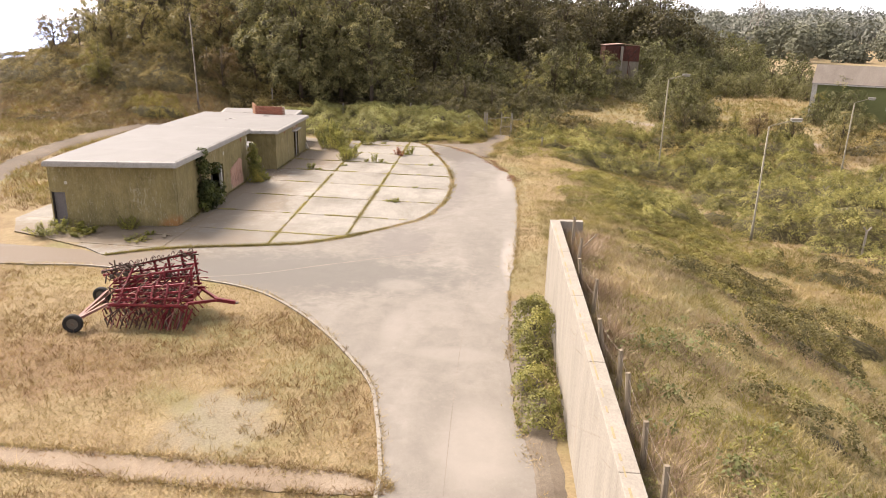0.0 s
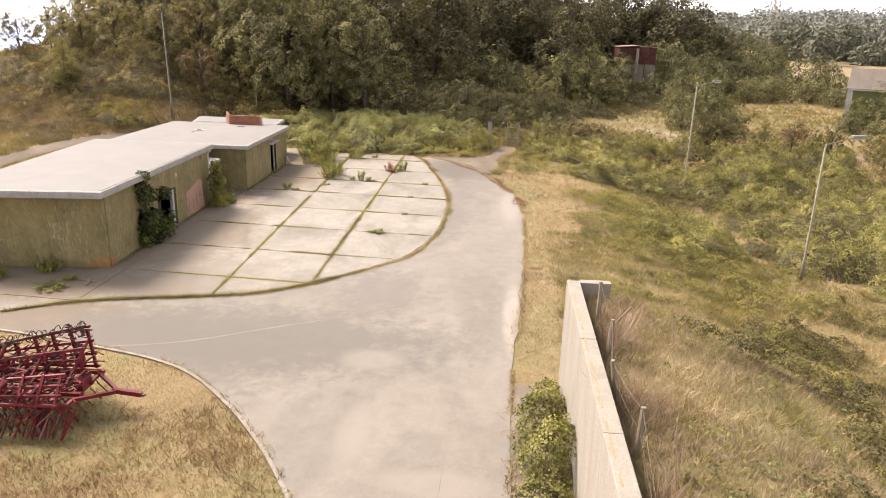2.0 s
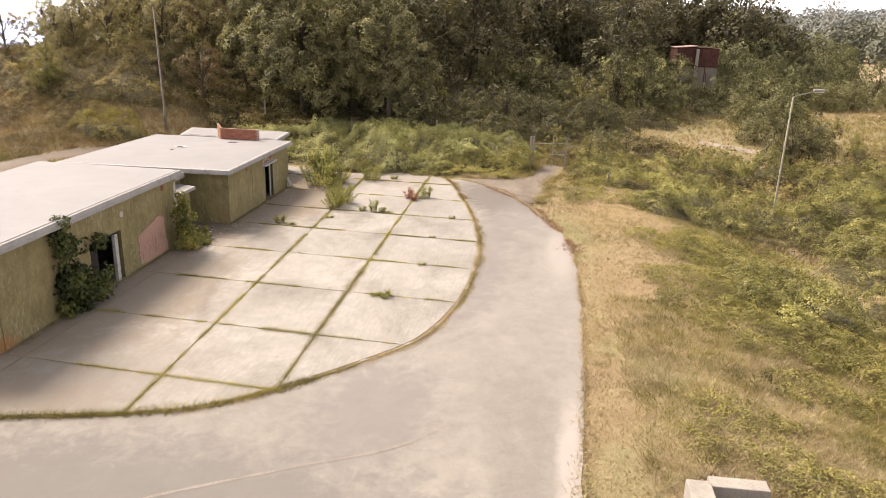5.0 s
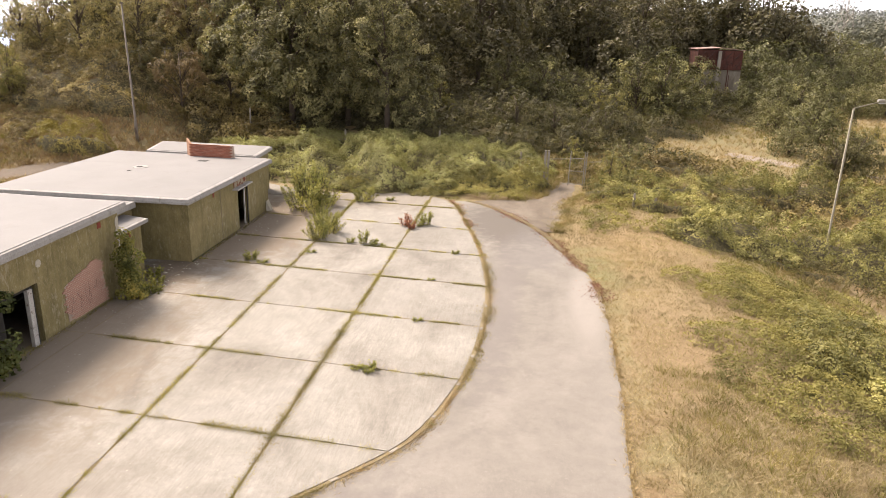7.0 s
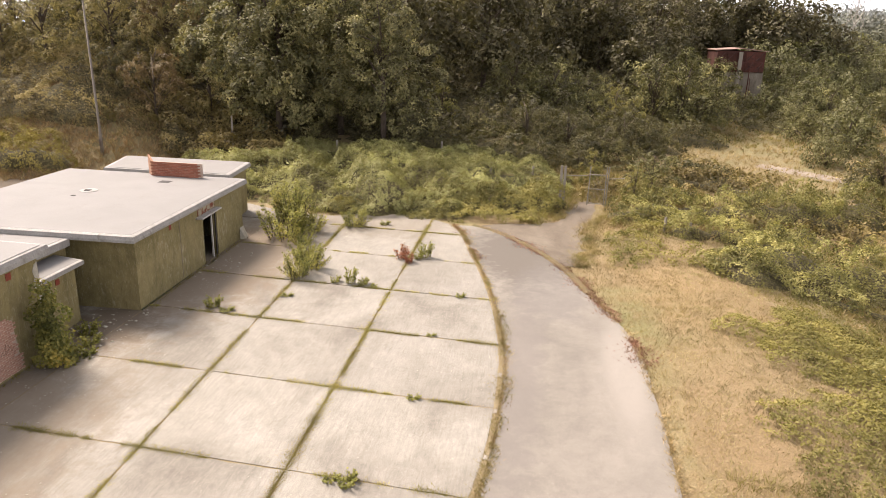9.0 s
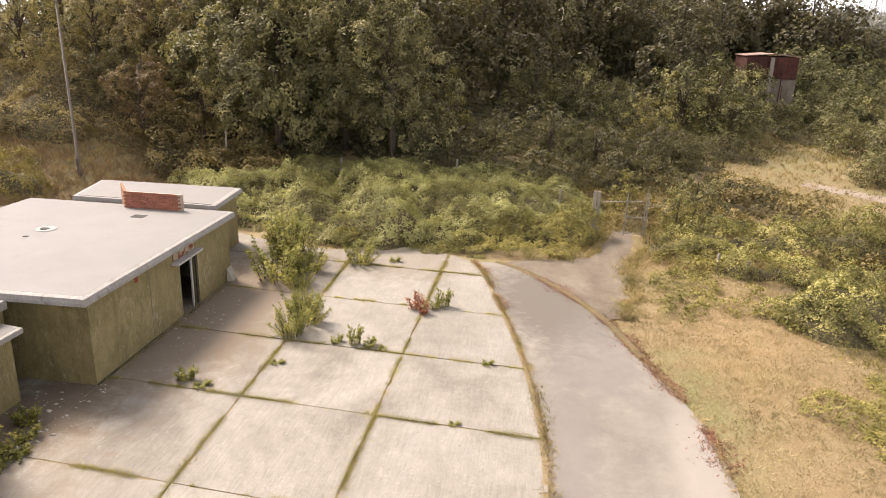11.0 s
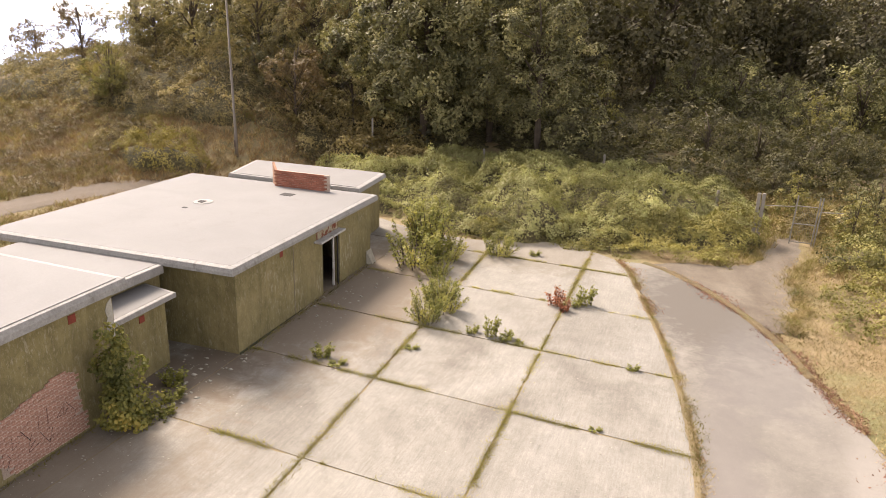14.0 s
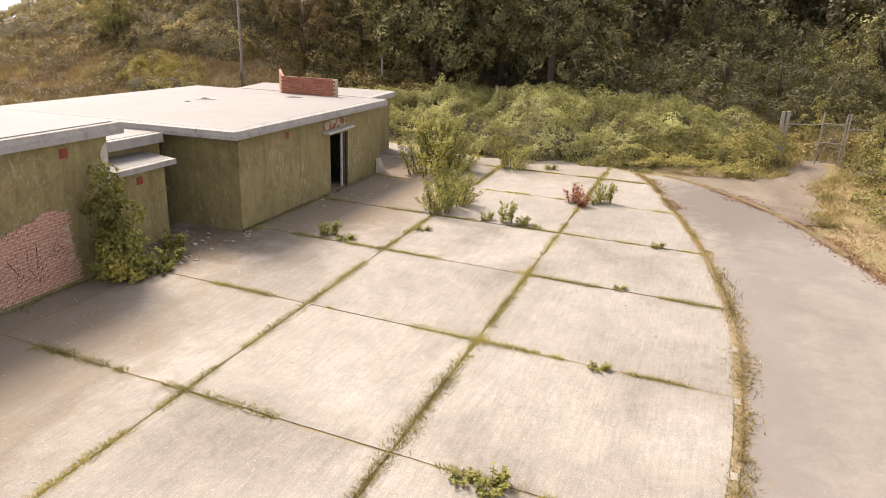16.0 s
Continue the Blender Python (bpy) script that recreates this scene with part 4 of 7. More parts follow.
# ---- the bunker buildings ----
def roof_slab(corners, z, thick, parent):
    """A thick flat roof: felt on top, a weathered rim."""
    top = part("roof", prism(corners, z - thick, z, 0.15), M_LIP, parent, "thick weathered grey roof edge")
    c = Vector((sum(p[0] for p in corners) / 4, sum(p[1] for p in corners) / 4))
    ins = []
    for x, y in corners:
        d = Vector((x, y)) - c
        k = (d.length - 0.24) / d.length
        ins.append((c.x + d.x * k, c.y + d.y * k))
    part("roof_felt", prism(ins, z - 0.05, z + 0.004), M_ROOF, top, "white weathered roof covering")
    return top


def shell(thing, corners, z0, z1, thick=0.25, holes=()):
    """Four walls on a quadrilateral given anticlockwise; holes by wall number."""
    holes = dict(holes)
    for i in range(4):
        a, b = Vector(corners[i]), Vector(corners[(i + 1) % 4])
        d = (b - a).normalized() * (thick if i % 2 else 0)
        part("wall", wall_panel(a + d, b - d, z0, z1, thick, holes.get(i, ())), M_OLIVE, thing)


def bricks_on(parent, origin, along, up_n, along_n, depth, material, keep=None, seed=1, size=(0.215, 0.065), thick=0.03, out=None):
    """Courses of single bricks on a face."""
    r = random.Random(seed)
    along = Vector(along).normalized()
    out = out or Vector((along.y, -along.x, 0))
    w, h = size
    shared = []
    for k in range(3):
        bm = bmesh.new()
        add_box(bm, (-w / 2 + 0.005, -thick, -h / 2 + 0.004), (w / 2 - 0.005, 0, h / 2 - 0.004))
        for v in bm.verts:
            v.co += Vector([r.uniform(-0.004, 0.004) for _ in range(3)])
        me = bpy.data.meshes.new("brick")
        bmesh.ops.recalc_face_normals(bm, faces=bm.faces)
        bm.to_mesh(me)
        bm.free()
        me.materials.append(material)
        shared.append(me)
    rot = Matrix((( along.x, -out.x, 0), (along.y, -out.y, 0), (0, 0, 1))).to_4x4()
    for j in range(up_n):
        for i in range(along_n):
            u = (i + 0.5 * (j % 2) + 0.25) * w
            z = (j + 0.5) * h
            if keep and not keep(u, z):
                continue
            ob = new("brick", r.choice(shared))
            ob.parent = parent
            p = Vector(origin) + along * u + Vector((0, 0, z)) + out * (depth + r.uniform(-0.006, 0.006))
            ob.matrix_basis = parent.matrix_basis.inverted() @ Matrix.Translation(p) @ rot
    return shared


A_W = [(-21.75, 32.45), (-15.72, 33.2), (-15.95, 44.45), (-22.35, 44.6)]
A_R = [(-21.45, 31.65), (-15.22, 32.45), (-15.78, 44.8), (-22.75, 44.95)]
B_W = [(-23.3, 47.75), (-15.12, 47.9), (-15.35, 56.75), (-23.6, 56.75)]
B_R = [(-23.65, 47.15), (-14.80, 47.4), (-15.12, 56.95), (-23.9, 56.95)]
C_W = [(-22.8, 58.45), (-16.72, 58.4), (-17.1, 61.25), (-23.5, 61.15)]
C_R = [(-23.0, 58.2), (-16.5, 58.1), (-16.9, 61.5), (-23.8, 61.4)]
Z0 = 0.2


def south_bunker():
    e = tagged(base("bunker", -19, 39, gz(39)), "olive painted bunker with a white flat roof and broken doorway", "building")
    e2 = Matrix.Identity(4)
    shell(e, A_W, Z0, 3.46, 0.25, {1: [(4.55, 6.55, 0.42, 2.32)], 0: [(0.12, 0.72, 0.3, 2.02)]})
    roof_slab(A_R, 3.74, 0.28, e)
    # doorway in the yard front
    d = Vector((A_W[2][0] - A_W[1][0], A_W[2][1] - A_W[1][1], 0)).normalized()
    o = Vector((*A_W[1], 0))
    ang = math.degrees(math.atan2(d.y, d.x))
    m = Matrix.Translation(o) @ pose(0, 0, 0, 0, 0, ang)
    fr = part("door_frame", box((6.30, -0.03, 0.42), (6.50, 0.10, 2.24), 0.01, m), M_WHITEWOOD, e, "peeling white door post")
    bm = bmesh.new()
    add_box(bm, (4.55, 0.02, 2.24), (6.55, 0.12, 2.318), m)
    add_box(bm, (6.505, -0.02, 0.42), (6.548, 0.14, 2.24), m)
    part("lintel", bm, M_DARK, e, "dark rotten timber lintel")
    bm = bmesh.new()
    add_box(bm, (4.6, 0.16, 0.42), (5.45, 0.20, 1.9), m)
    part("inner_board", bm, M_DARK, e)
    # brick showing through the render
    rr = random.Random(3)
    edge = {}

    def rim(u):
        """The top of the bare patch."""
        return 1.22 + 0.24 * u - 0.9 * max(0.0, u - 1.75) ** 1.2

    def keep(u, z):
        k = round(z, 2)
        lo = edge.setdefault(("l", k), rr.uniform(0.02, 0.14) + (0.2 if z < 0.3 else 0))
        hi = edge.setdefault(("h", k), 2.14 + rr.uniform(-0.07, 0.07) + (0.13 if z < 0.45 else 0))
        return lo < u < hi and z < rim(u) + rr.uniform(-0.03, 0.02)
    bm = bmesh.new()
    line = [(0.12, 0.02)] + [(0.1 + 0.2 * k, rim(0.1 + 0.2 * k) + rr.uniform(-0.05, 0.03)) for k in range(11)] + [(2.16, 0.9), (2.2, 0.5), (2.3, 0.3), (2.24, 0.02)]
    ring = [[bm.verts.new(o + d * (7.85 + u) + Vector((x, 0, 0.52 + z))) for u, z in line] for x in (0.004, 0.014)]
    bm.faces.new(ring[0]), bm.faces.new(ring[1][::-1])
    for k in range(len(line)):
        bm.faces.new((ring[0][k], ring[0][k - 1], ring[1][k - 1], ring[1][k]))
    patch = part("mortar_bed", bm, M_MORTAR, e, "bare mortar where the render fell off")
    bricks_on(patch, o + d * 7.85 + Vector((0, 0, 0.52)), d, 27, 11, 0.012, M_OLDBRICK, keep, 5)
    bm = bmesh.new()
    for k in range(9):
        u, z, n = 8.1 + 0.19 * k + rr.uniform(-0.08, 0.08), 1.05 + rr.uniform(-0.15, 0.25), rr.randint(3, 6)
        stroke = [o + d * (u + rr.uniform(-0.16, 0.16)) + Vector((0.046, 0, z + rr.uniform(-0.28, 0.28))) for q in range(n)]
        add_tube(bm, [Vector((p.x, p.y, p.z)) for p in stroke], [rr.uniform(0.003, 0.006) for q in stroke], 4)
    part("scrawl", bm, M_RUSTIRON, e, "dark scrawled lines on the bare brick")
    # round white mark, red square, flaked plaster on the corner
    bm = bmesh.new()
    bmesh.ops.create_cone(bm, cap_ends=True, segments=9, radius1=0.13, radius2=0.12, depth=0.012, matrix=m @ pose(6.95, -0.008, 2.88, 90))
    part("plaster_mark", bm, M_PLASTER, e, "round pale plaster patch")
    part("red_marker", box((10.0, -0.012, 3.12), (10.2, -0.001, 3.32), 0, m), M_REDMARK, e, "small red painted square")
    bm = bmesh.new()
    flake = [(11.20, 2.02), (11.12, 2.1), (11.16, 2.35), (11.04, 2.48), (11.0, 2.7), (11.07, 2.86), (11.02, 3.05), (11.10, 3.22), (11.235, 3.3), (11.235, 2.02)]
    sides = [[bm.verts.new(m @ Vector((u, y, z))) for u, z in flake] for y in (-0.008, 0.004)]
    bm.faces.new(sides[0]), bm.faces.new(sides[1][::-1])
    for k in range(len(flake)):
        bm.faces.new((sides[0][k], sides[0][k - 1], sides[1][k - 1], sides[1][k]))
    part("flaked_corner", bm, M_PLASTER, e, "cream plaster corner where paint flaked off")
    # end door and pale mark on the short wall
    d0 = Vector((A_W[1][0] - A_W[0][0], A_W[1][1] - A_W[0][1], 0)).normalized()
    m0 = Matrix.Translation((*A_W[0], 0)) @ pose(0, 0, 0, 0, 0, math.degrees(math.atan2(d0.y, d0.x)))
    dr = part("door", box((0.14, 0.10, 0.3), (0.70, 0.15, 2.0), 0, m0), M_GREYDOOR, e, "grey weathered plank door")
    part("door_jamb", box((0.085, -0.02, 0.3), (0.135, 0.12, 2.05), 0, m0), M_DARK, e)
    bm = bmesh.new()
    bmesh.ops.create_cone(bm, cap_ends=True, segments=8, radius1=0.09, radius2=0.08, depth=0.012, matrix=m0 @ pose(0.82, -0.008, 2.5, 90))
    part("plaster_mark", bm, M_PLASTER, e)
    return e


def middle_bunker():
    e = tagged(base("bunker", -19.4, 52.3, gz(52)), "olive painted bunker with a white roof and open dark doorway", "building")
    shell(e, B_W, Z0, 3.01, 0.25, {1: [(4.72, 5.98, 0.46, 2.40)]})
    roof_slab(B_R, 3.25, 0.24, e)
    d = Vector((B_W[2][0] - B_W[1][0], B_W[2][1] - B_W[1][1], 0)).normalized()
    m = Matrix.Translation((*B_W[1], 0)) @ pose(0, 0, 0, 0, 0, math.degrees(math.atan2(d.y, d.x)))
    part("canopy", box((4.45, -0.30, 2.40), (6.22, 0.0, 2.47), 0.012, m @ pose(0, 0, 0, 0, -1.5, 0)), M_WHITEWOOD, e, "tilted peeling white door canopy")
    bm = bmesh.new()
    add_box(bm, (5.84, 0.05, 0.46), (5.93, 0.11, 2.38), m, 0.008)
    part("door_frame", bm, M_WHITEWOOD, e, "peeling white timber door frame")
    part("dark_post", box((6.0, -0.035, 0.46), (6.07, 0.0, 2.40), 0.006, m), M_DARK, e)
    part("fascia", box((4.55, -0.02, 2.50), (6.05, 0.0, 2.90), 0, m), surf("rusty_cream_board", (0.252, 0.216, 0.144), (0.330, 0.288, 0.198), 5, 30, 0.8, 0.3, patch=(0.150, 0.042, 0.018), patch_scale=4, patch_at=(0.46, 0.54)), e, "cream board over the door, streaked with rust")
    part("expansion_joint", box((3.06, -0.010, 0.4), (3.09, 0.0, 2.98), 0, m), M_POSTWOOD, e)
    part("red_marker", box((2.30, -0.012, 2.66), (2.46, -0.001, 2.84), 0, m), M_REDMARK, e, "small red painted square")
    part("plinth", box((0.0, -0.05, 0.2), (4.7, 0.0, 0.52), 0.01, m), surf("damp_plinth", (0.042, 0.042, 0.024), (0.084, 0.078, 0.042), 2, 25, 0.9, 0.4), e, "damp dark plinth")
    # roof fittings
    bm = bmesh.new()
    bmesh.ops.create_cone(bm, cap_ends=True, segments=20, radius1=0.36, radius2=0.34, depth=0.03, matrix=pose(-20.1, 52.9, 3.262))
    part("roof_hatch", bm, M_LIP, e, "round roof hatch")
    bm = bmesh.new()
    add_box(bm, (-20.26, 52.82, 3.275), (-20.0, 52.98, 3.295), None, 0.01)
    add_box(bm, (-20.20, 52.72, 3.275), (-20.0, 52.85, 3.295), None, 0.01)
    part("hatch_lid", bm, M_DARK, e)
    part("roof_opening", box((-18.35, 55.05, 3.252), (-17.85, 55.45, 3.262)), M_DARK, e, "small dark roof opening")
    part("roof_opening", box((-20.2, 51.9, 3.252), (-20.05, 52.02, 3.27)), M_DARK, e)
    # brick upstand
    up = tagged(part("brick_upstand", box((-19.30, 56.38, 3.24), (-16.95, 56.46, 3.885)), M_MORTAR, e, "low red brick upstand on the roof"))
    bricks_on(up, (-19.33, 56.375, 3.245), (1, 0, 0), 9, 10, 0.0, M_BRICK, None, 11, (0.225, 0.072), 0.03, Vector((0, -1, 0)))
    part("brick_return", prism([(-19.72, 56.75), (-19.62, 56.75), (-19.24, 56.37), (-19.34, 56.35)], 3.24, lambda x, y: 3.90 + 0.22 * (56.75 - y < 0.3)), surf("orange_brick", (0.288, 0.150, 0.090), (0.348, 0.198, 0.120), 4, 30, 0.9, 0.3), e, "orange brick return")
    part("fallen_render", prism([(-15.30, 56.3), (-15.06, 56.4), (-15.12, 56.8), (-15.34, 56.78)], 0.4, lambda x, y: 1.08 if x < -15.2 else 0.52), M_PLASTER, e, "leaning slab of fallen cream render")
    return e


def north_bunker():
    e = tagged(base("bunker", -20, 60, gz(60)), "small olive bunker with a white flat roof below the brambles", "building")
    shell(e, C_W, Z0, 2.88, 0.25)
    roof_slab(C_R, 3.10, 0.22, e)
    part("fallen_render", prism([(-16.70, 58.5), (-16.5, 58.55), (-16.55, 58.7), (-16.72, 58.7)], 0.4, 1.0), M_PLASTER, e)
    return e


def link_annex():
    e = tagged(base("annex", -18, 46, gz(46)), "low olive link building with stepped white roofs between two bunkers", "building")
    part("link_wall", prism([(-17.35, 44.9), (-17.35, 47.5), (-22.0, 47.5), (-22.0, 44.9)], Z0, 2.80), M_OLIVE, e)
    top = part("link_roof", prism([(-17.05, 45.0), (-17.05, 47.36), (-22.2, 47.36), (-22.2, 45.0)], 2.80, 3.05, 0.04), M_LIP, e)
    part("roof_felt", prism([(-17.2, 45.02), (-17.2, 47.34), (-22.1, 47.34), (-22.1, 45.02)], 3.0, 3.06), M_ROOF, top)
    part("porch_wall", prism([(-16.45, 44.6), (-16.55, 46.75), (-17.35, 46.75), (-17.35, 44.6)], Z0, 2.36), M_OLIVE, e)
    tp = part("porch_roof", prism([(-16.25, 44.55), (-16.32, 46.95), (-17.34, 46.95), (-17.34, 44.55)], 2.36, lambda x, y: 2.50 if x > -17 else 2.60, 0.03), M_LIP, e)
    part("roof_felt", prism([(-16.36, 44.6), (-16.42, 46.85), (-17.33, 46.85), (-17.33, 44.6)], 2.45, lambda x, y: 2.515 if x > -17 else 2.61), M_ROOF, tp)
    part("red_marker", box((-16.535, 45.75, 2.02), (-16.488, 45.93, 2.2)), M_REDMARK, e, "small red painted square")
    return e


for made in (south_bunker(), middle_bunker(), north_bunker(), link_annex()):
    for ch in made.children:
        ch.matrix_parent_inverse = made.matrix_basis.inverted()


# ---- retaining wall and its fence ----
def retaining_wall():
    e = tagged(base("retaining_wall", 2.4, 15, gz(15)), "long pale concrete retaining wall, streaked, with a worn yellow line", "wall")
    y = -14.0
    while y < 26:
        y2 = min(y + 4.0, 26.18)
        bm = prism([(2.26, y), (2.62, y), (2.62, y2 - 0.012), (2.26, y2 - 0.012)], -0.2, 3.43, 0.02)
        part("wall_panel", bm, M_CONC, e)
        y += 4.0
    part("return_wall", prism([(2.625, 25.9), (3.5, 25.92), (3.5, 26.2), (2.625, 26.18)], -0.2, 3.40, 0.02), M_CONC, e)
    r = random.Random(8)
    y = 8.0
    while y < 24.5:
        l = r.uniform(0.2, 0.7)
        bm = box((2.34 + r.uniform(-0.01, 0.01), y, 3.43), (2.375 + r.uniform(0, 0.015), y + l, 3.4335))
        part("yellow_line", bm, M_YELLOW, e, "worn yellow paint line")
        y += l + r.uniform(0.05, 0.5)
    return e


rw = retaining_wall()
for ch in rw.children:
    ch.matrix_parent_inverse = rw.matrix_basis.inverted()


def bank_fence():
    e = tagged(base("wire_fence", 3.0, 16, h1(3.0, 16)), "leaning timber post and wire fence along the bank", "fence")
    r = random.Random(2)
    tops = []
    for y in (8.3, 9.7, 11.1, 12.5, 14.0, 15.6, 18.2, 20.3, 22.2, 24.3):
        x = 2.92 + r.uniform(-0.04, 0.06)
        b = Vector((x, y, h1(x, y) - 0.3))
        t = Vector((x + r.uniform(-0.2, 0.08), y + r.uniform(-0.25, 0.35), h1(x, y) + 0.95 + r.uniform(-0.1, 0.1)))
        bm = bmesh.new()
        add_tube(bm, [b, b.lerp(t, 0.5), t], [0.065, 0.06, 0.05], 7)
        part("post", bm, M_POSTWOOD, e)
        tops.append((b, t))
    for k in (0.62, 0.94):
        for (b0, t0), (b1, t1) in zip(tops, tops[1:]):
            p, q = b0.lerp(t0, k), b1.lerp(t1, k)
            bm = bmesh.new()
            add_tube(bm, [p, p.lerp(q, 0.5) - Vector((0, 0, 0.05)), q], [0.005, 0.005, 0.005], 4)
            part("wire", bm, M_STEEL, e)
    bm = bmesh.new()
    add_tube(bm, [(3.25, 23.6, h1(3.25, 23.6) + 0.2), (3.75, 24.1, h1(3.75, 24.1) + 0.55)], [0.03, 0.025], 6)
    part("fallen_post", bm, M_POSTWOOD, e)
    return e


fe = bank_fence()
for ch in fe.children:
    ch.matrix_parent_inverse = fe.matrix_basis.inverted()


# ---- lamp posts, mast, fence posts, gate ----
def street_lamp(x, y, top, reach, yaw, label):
    z = h1(x, y)
    e = tagged(base("street_lamp", x, y, z, yaw), label, "street lamp", "street lamps")
    h = top - z
    bm = bmesh.new()
    add_tube(bm, [(0, 0, -0.3), (0, 0, 1.1), (0, 0, 1.15), (0, 0, h)], [0.09, 0.085, 0.06, 0.045], 10)
    part("pole", bm, M_LAMPPOLE, e, smooth=True)
    bm = bmesh.new()
    add_tube(bm, [(0, 0, h - 0.03), (0.12, 0, h + 0.05), (reach * 0.75, 0, h + reach * 0.22)], [0.035, 0.032, 0.028], 8)
    part("arm", bm, M_LAMPPOLE, e, smooth=True)
    hd = box((reach * 0.72, -0.11, h + reach * 0.21), (reach * 1.12, 0.11, h + reach * 0.21 + 0.15), 0.04)
    hd = part("lamp_head", hd, M_GALV, e, "grey lamp head")
    part("lens", box((reach * 0.78, -0.09, h + reach * 0.21 - 0.06), (reach * 1.08, 0.09, h + reach * 0.21 + 0.005), 0.025), M_LAMPHEAD, hd)
    return e


street_lamp(13.95, 60.0, 6.75, 1.55, 8, "tall grey steel street lamp standing in brambles")
street_lamp(16.1, 43.0, 5.2, 1.75, 8, "tall grey steel street lamp on the grassy slope")
street_lamp(29.8, 62.0, 5.2, 1.5, 5, "grey steel street lamp far down the slope")
mast = tagged(base("mast", -28.0, 65.6, h1(-28.0, 65.6)), "thin grey-brown weathered mast pole on the grassy bank", "pole")
bm = bmesh.new()
mh = 10.95 - h1(-28.0, 65.6)
add_tube(bm, [(0, 0, -0.3), (0, 0, 1.2), (0, 0, 1.25), (-0.33, 0.3, mh)], [0.10, 0.10, 0.075, 0.05], 9)
part("pole", bm, M_MAST, mast, smooth=True)
part("door_plate", box((-0.06, -0.12, 0.5), (0.06, -0.09, 0.9), 0.005), M_STEEL, mast)
part("cap", box((-0.42, 0.23, mh - 0.02), (-0.24, 0.37, mh + 0.08), 0.02), M_STEEL, mast)


def cranked_post(x, y, h, lean):
    e = tagged(base("fence_post", x, y, h1(x, y), lean), "pale concrete fence post with a cranked top", "fence post", "old fence posts")
    bm = bmesh.new()
    add_tube(bm, [(0, 0, -0.3), (0, 0, h), (0.22, 0, h + 0.28)], [0.075, 0.065, 0.05], 4)
    part("shaft", bm, M_CONC, e)
    bm = bmesh.new()
    add_tube(bm, [(0, 0, h - 0.02), (-0.20, 0, h + 0.26)], [0.05, 0.04], 4)
    part("crank", bm, M_CONC, e)
    return e


for x, y, h, a in ((22.6, 45.6, 1.5, 20), (21.9, 41.2, 1.5, -10), (24.6, 53.0, 1.4, 0), (28.0, 57.5, 1.5, 10), (31.0, 58.0, 1.5, -15), (18.3, 62.5, 1.3, 30)):
    cranked_post(x, y, h, a)


def plain_post(x, y, h, w=0.11, label="short white concrete post in the undergrowth"):
    e = tagged(base("post", x, y, h1(x, y), random.Random(int(x * 7 + y)).uniform(-20, 20)), label, "post", "boundary posts")
    bm = bmesh.new()
    add_tube(bm, [(0, 0, -0.2), (0.02, 0, h), (0.02, 0.0, h + 0.04)], [w * 0.75, w * 0.65, w * 0.3], 4)
    part("shaft", bm, M_CONC, e)
    return e


for x, y, h in ((5.3, 61.9, 0.75), (4.2, 62.4, 0.75), (-15.6, 72.3, 1.25), (-23.2, 73.0, 2.2), (-8.8, 73.6, 1.15), (-30.5, 74.5, 2.2), (-2.6, 69.4, 1.2), (-5.2, 70.4, 1.1)):
    plain_post(x, y, h)


def yard_gate():
    e = tagged(base("gate", 0.2, 66.5, h1(0.2, 66.5)), "galvanised steel gate in an overgrown fence line", "gate")
    z = 0.0
    for x in (-1.15, -0.95):
        part("gate_post", box((x - 0.07, -0.07, -0.3), (x + 0.07, 0.07, 2.15), 0.01), M_CONC, e, "white concrete gate post")
    for x in (0.36, 1.25, 1.36):
        part("steel_post", bar((x, 0, -0.2), (x + 0.06, 0, 2.2), 0.06, None, 8), M_GALV, e)
    for h in (0.12, 0.95, 1.75):
        part("rail", bar((0.36, 0, h), (1.25, 0, h), 0.045, None, 6), M_GALV, e)
    part("top_rail", bar((-0.9, 0.02, 1.62), (0.36, 0.02, 1.7), 0.04, None, 6), M_GALV, e)
    for i in range(12):
        part("mesh_wire", bar((0.40 + i * 0.07, 0.012, 0.12), (0.40 + i * 0.07, 0.012, 1.75), 0.006, None, 4), M_GALV, e)
    part("side_rail", bar((1.3, 0, 1.55), (2.3, 0.1, 1.6), 0.04, None, 6), M_GALV, e)
    return e


yard_gate()


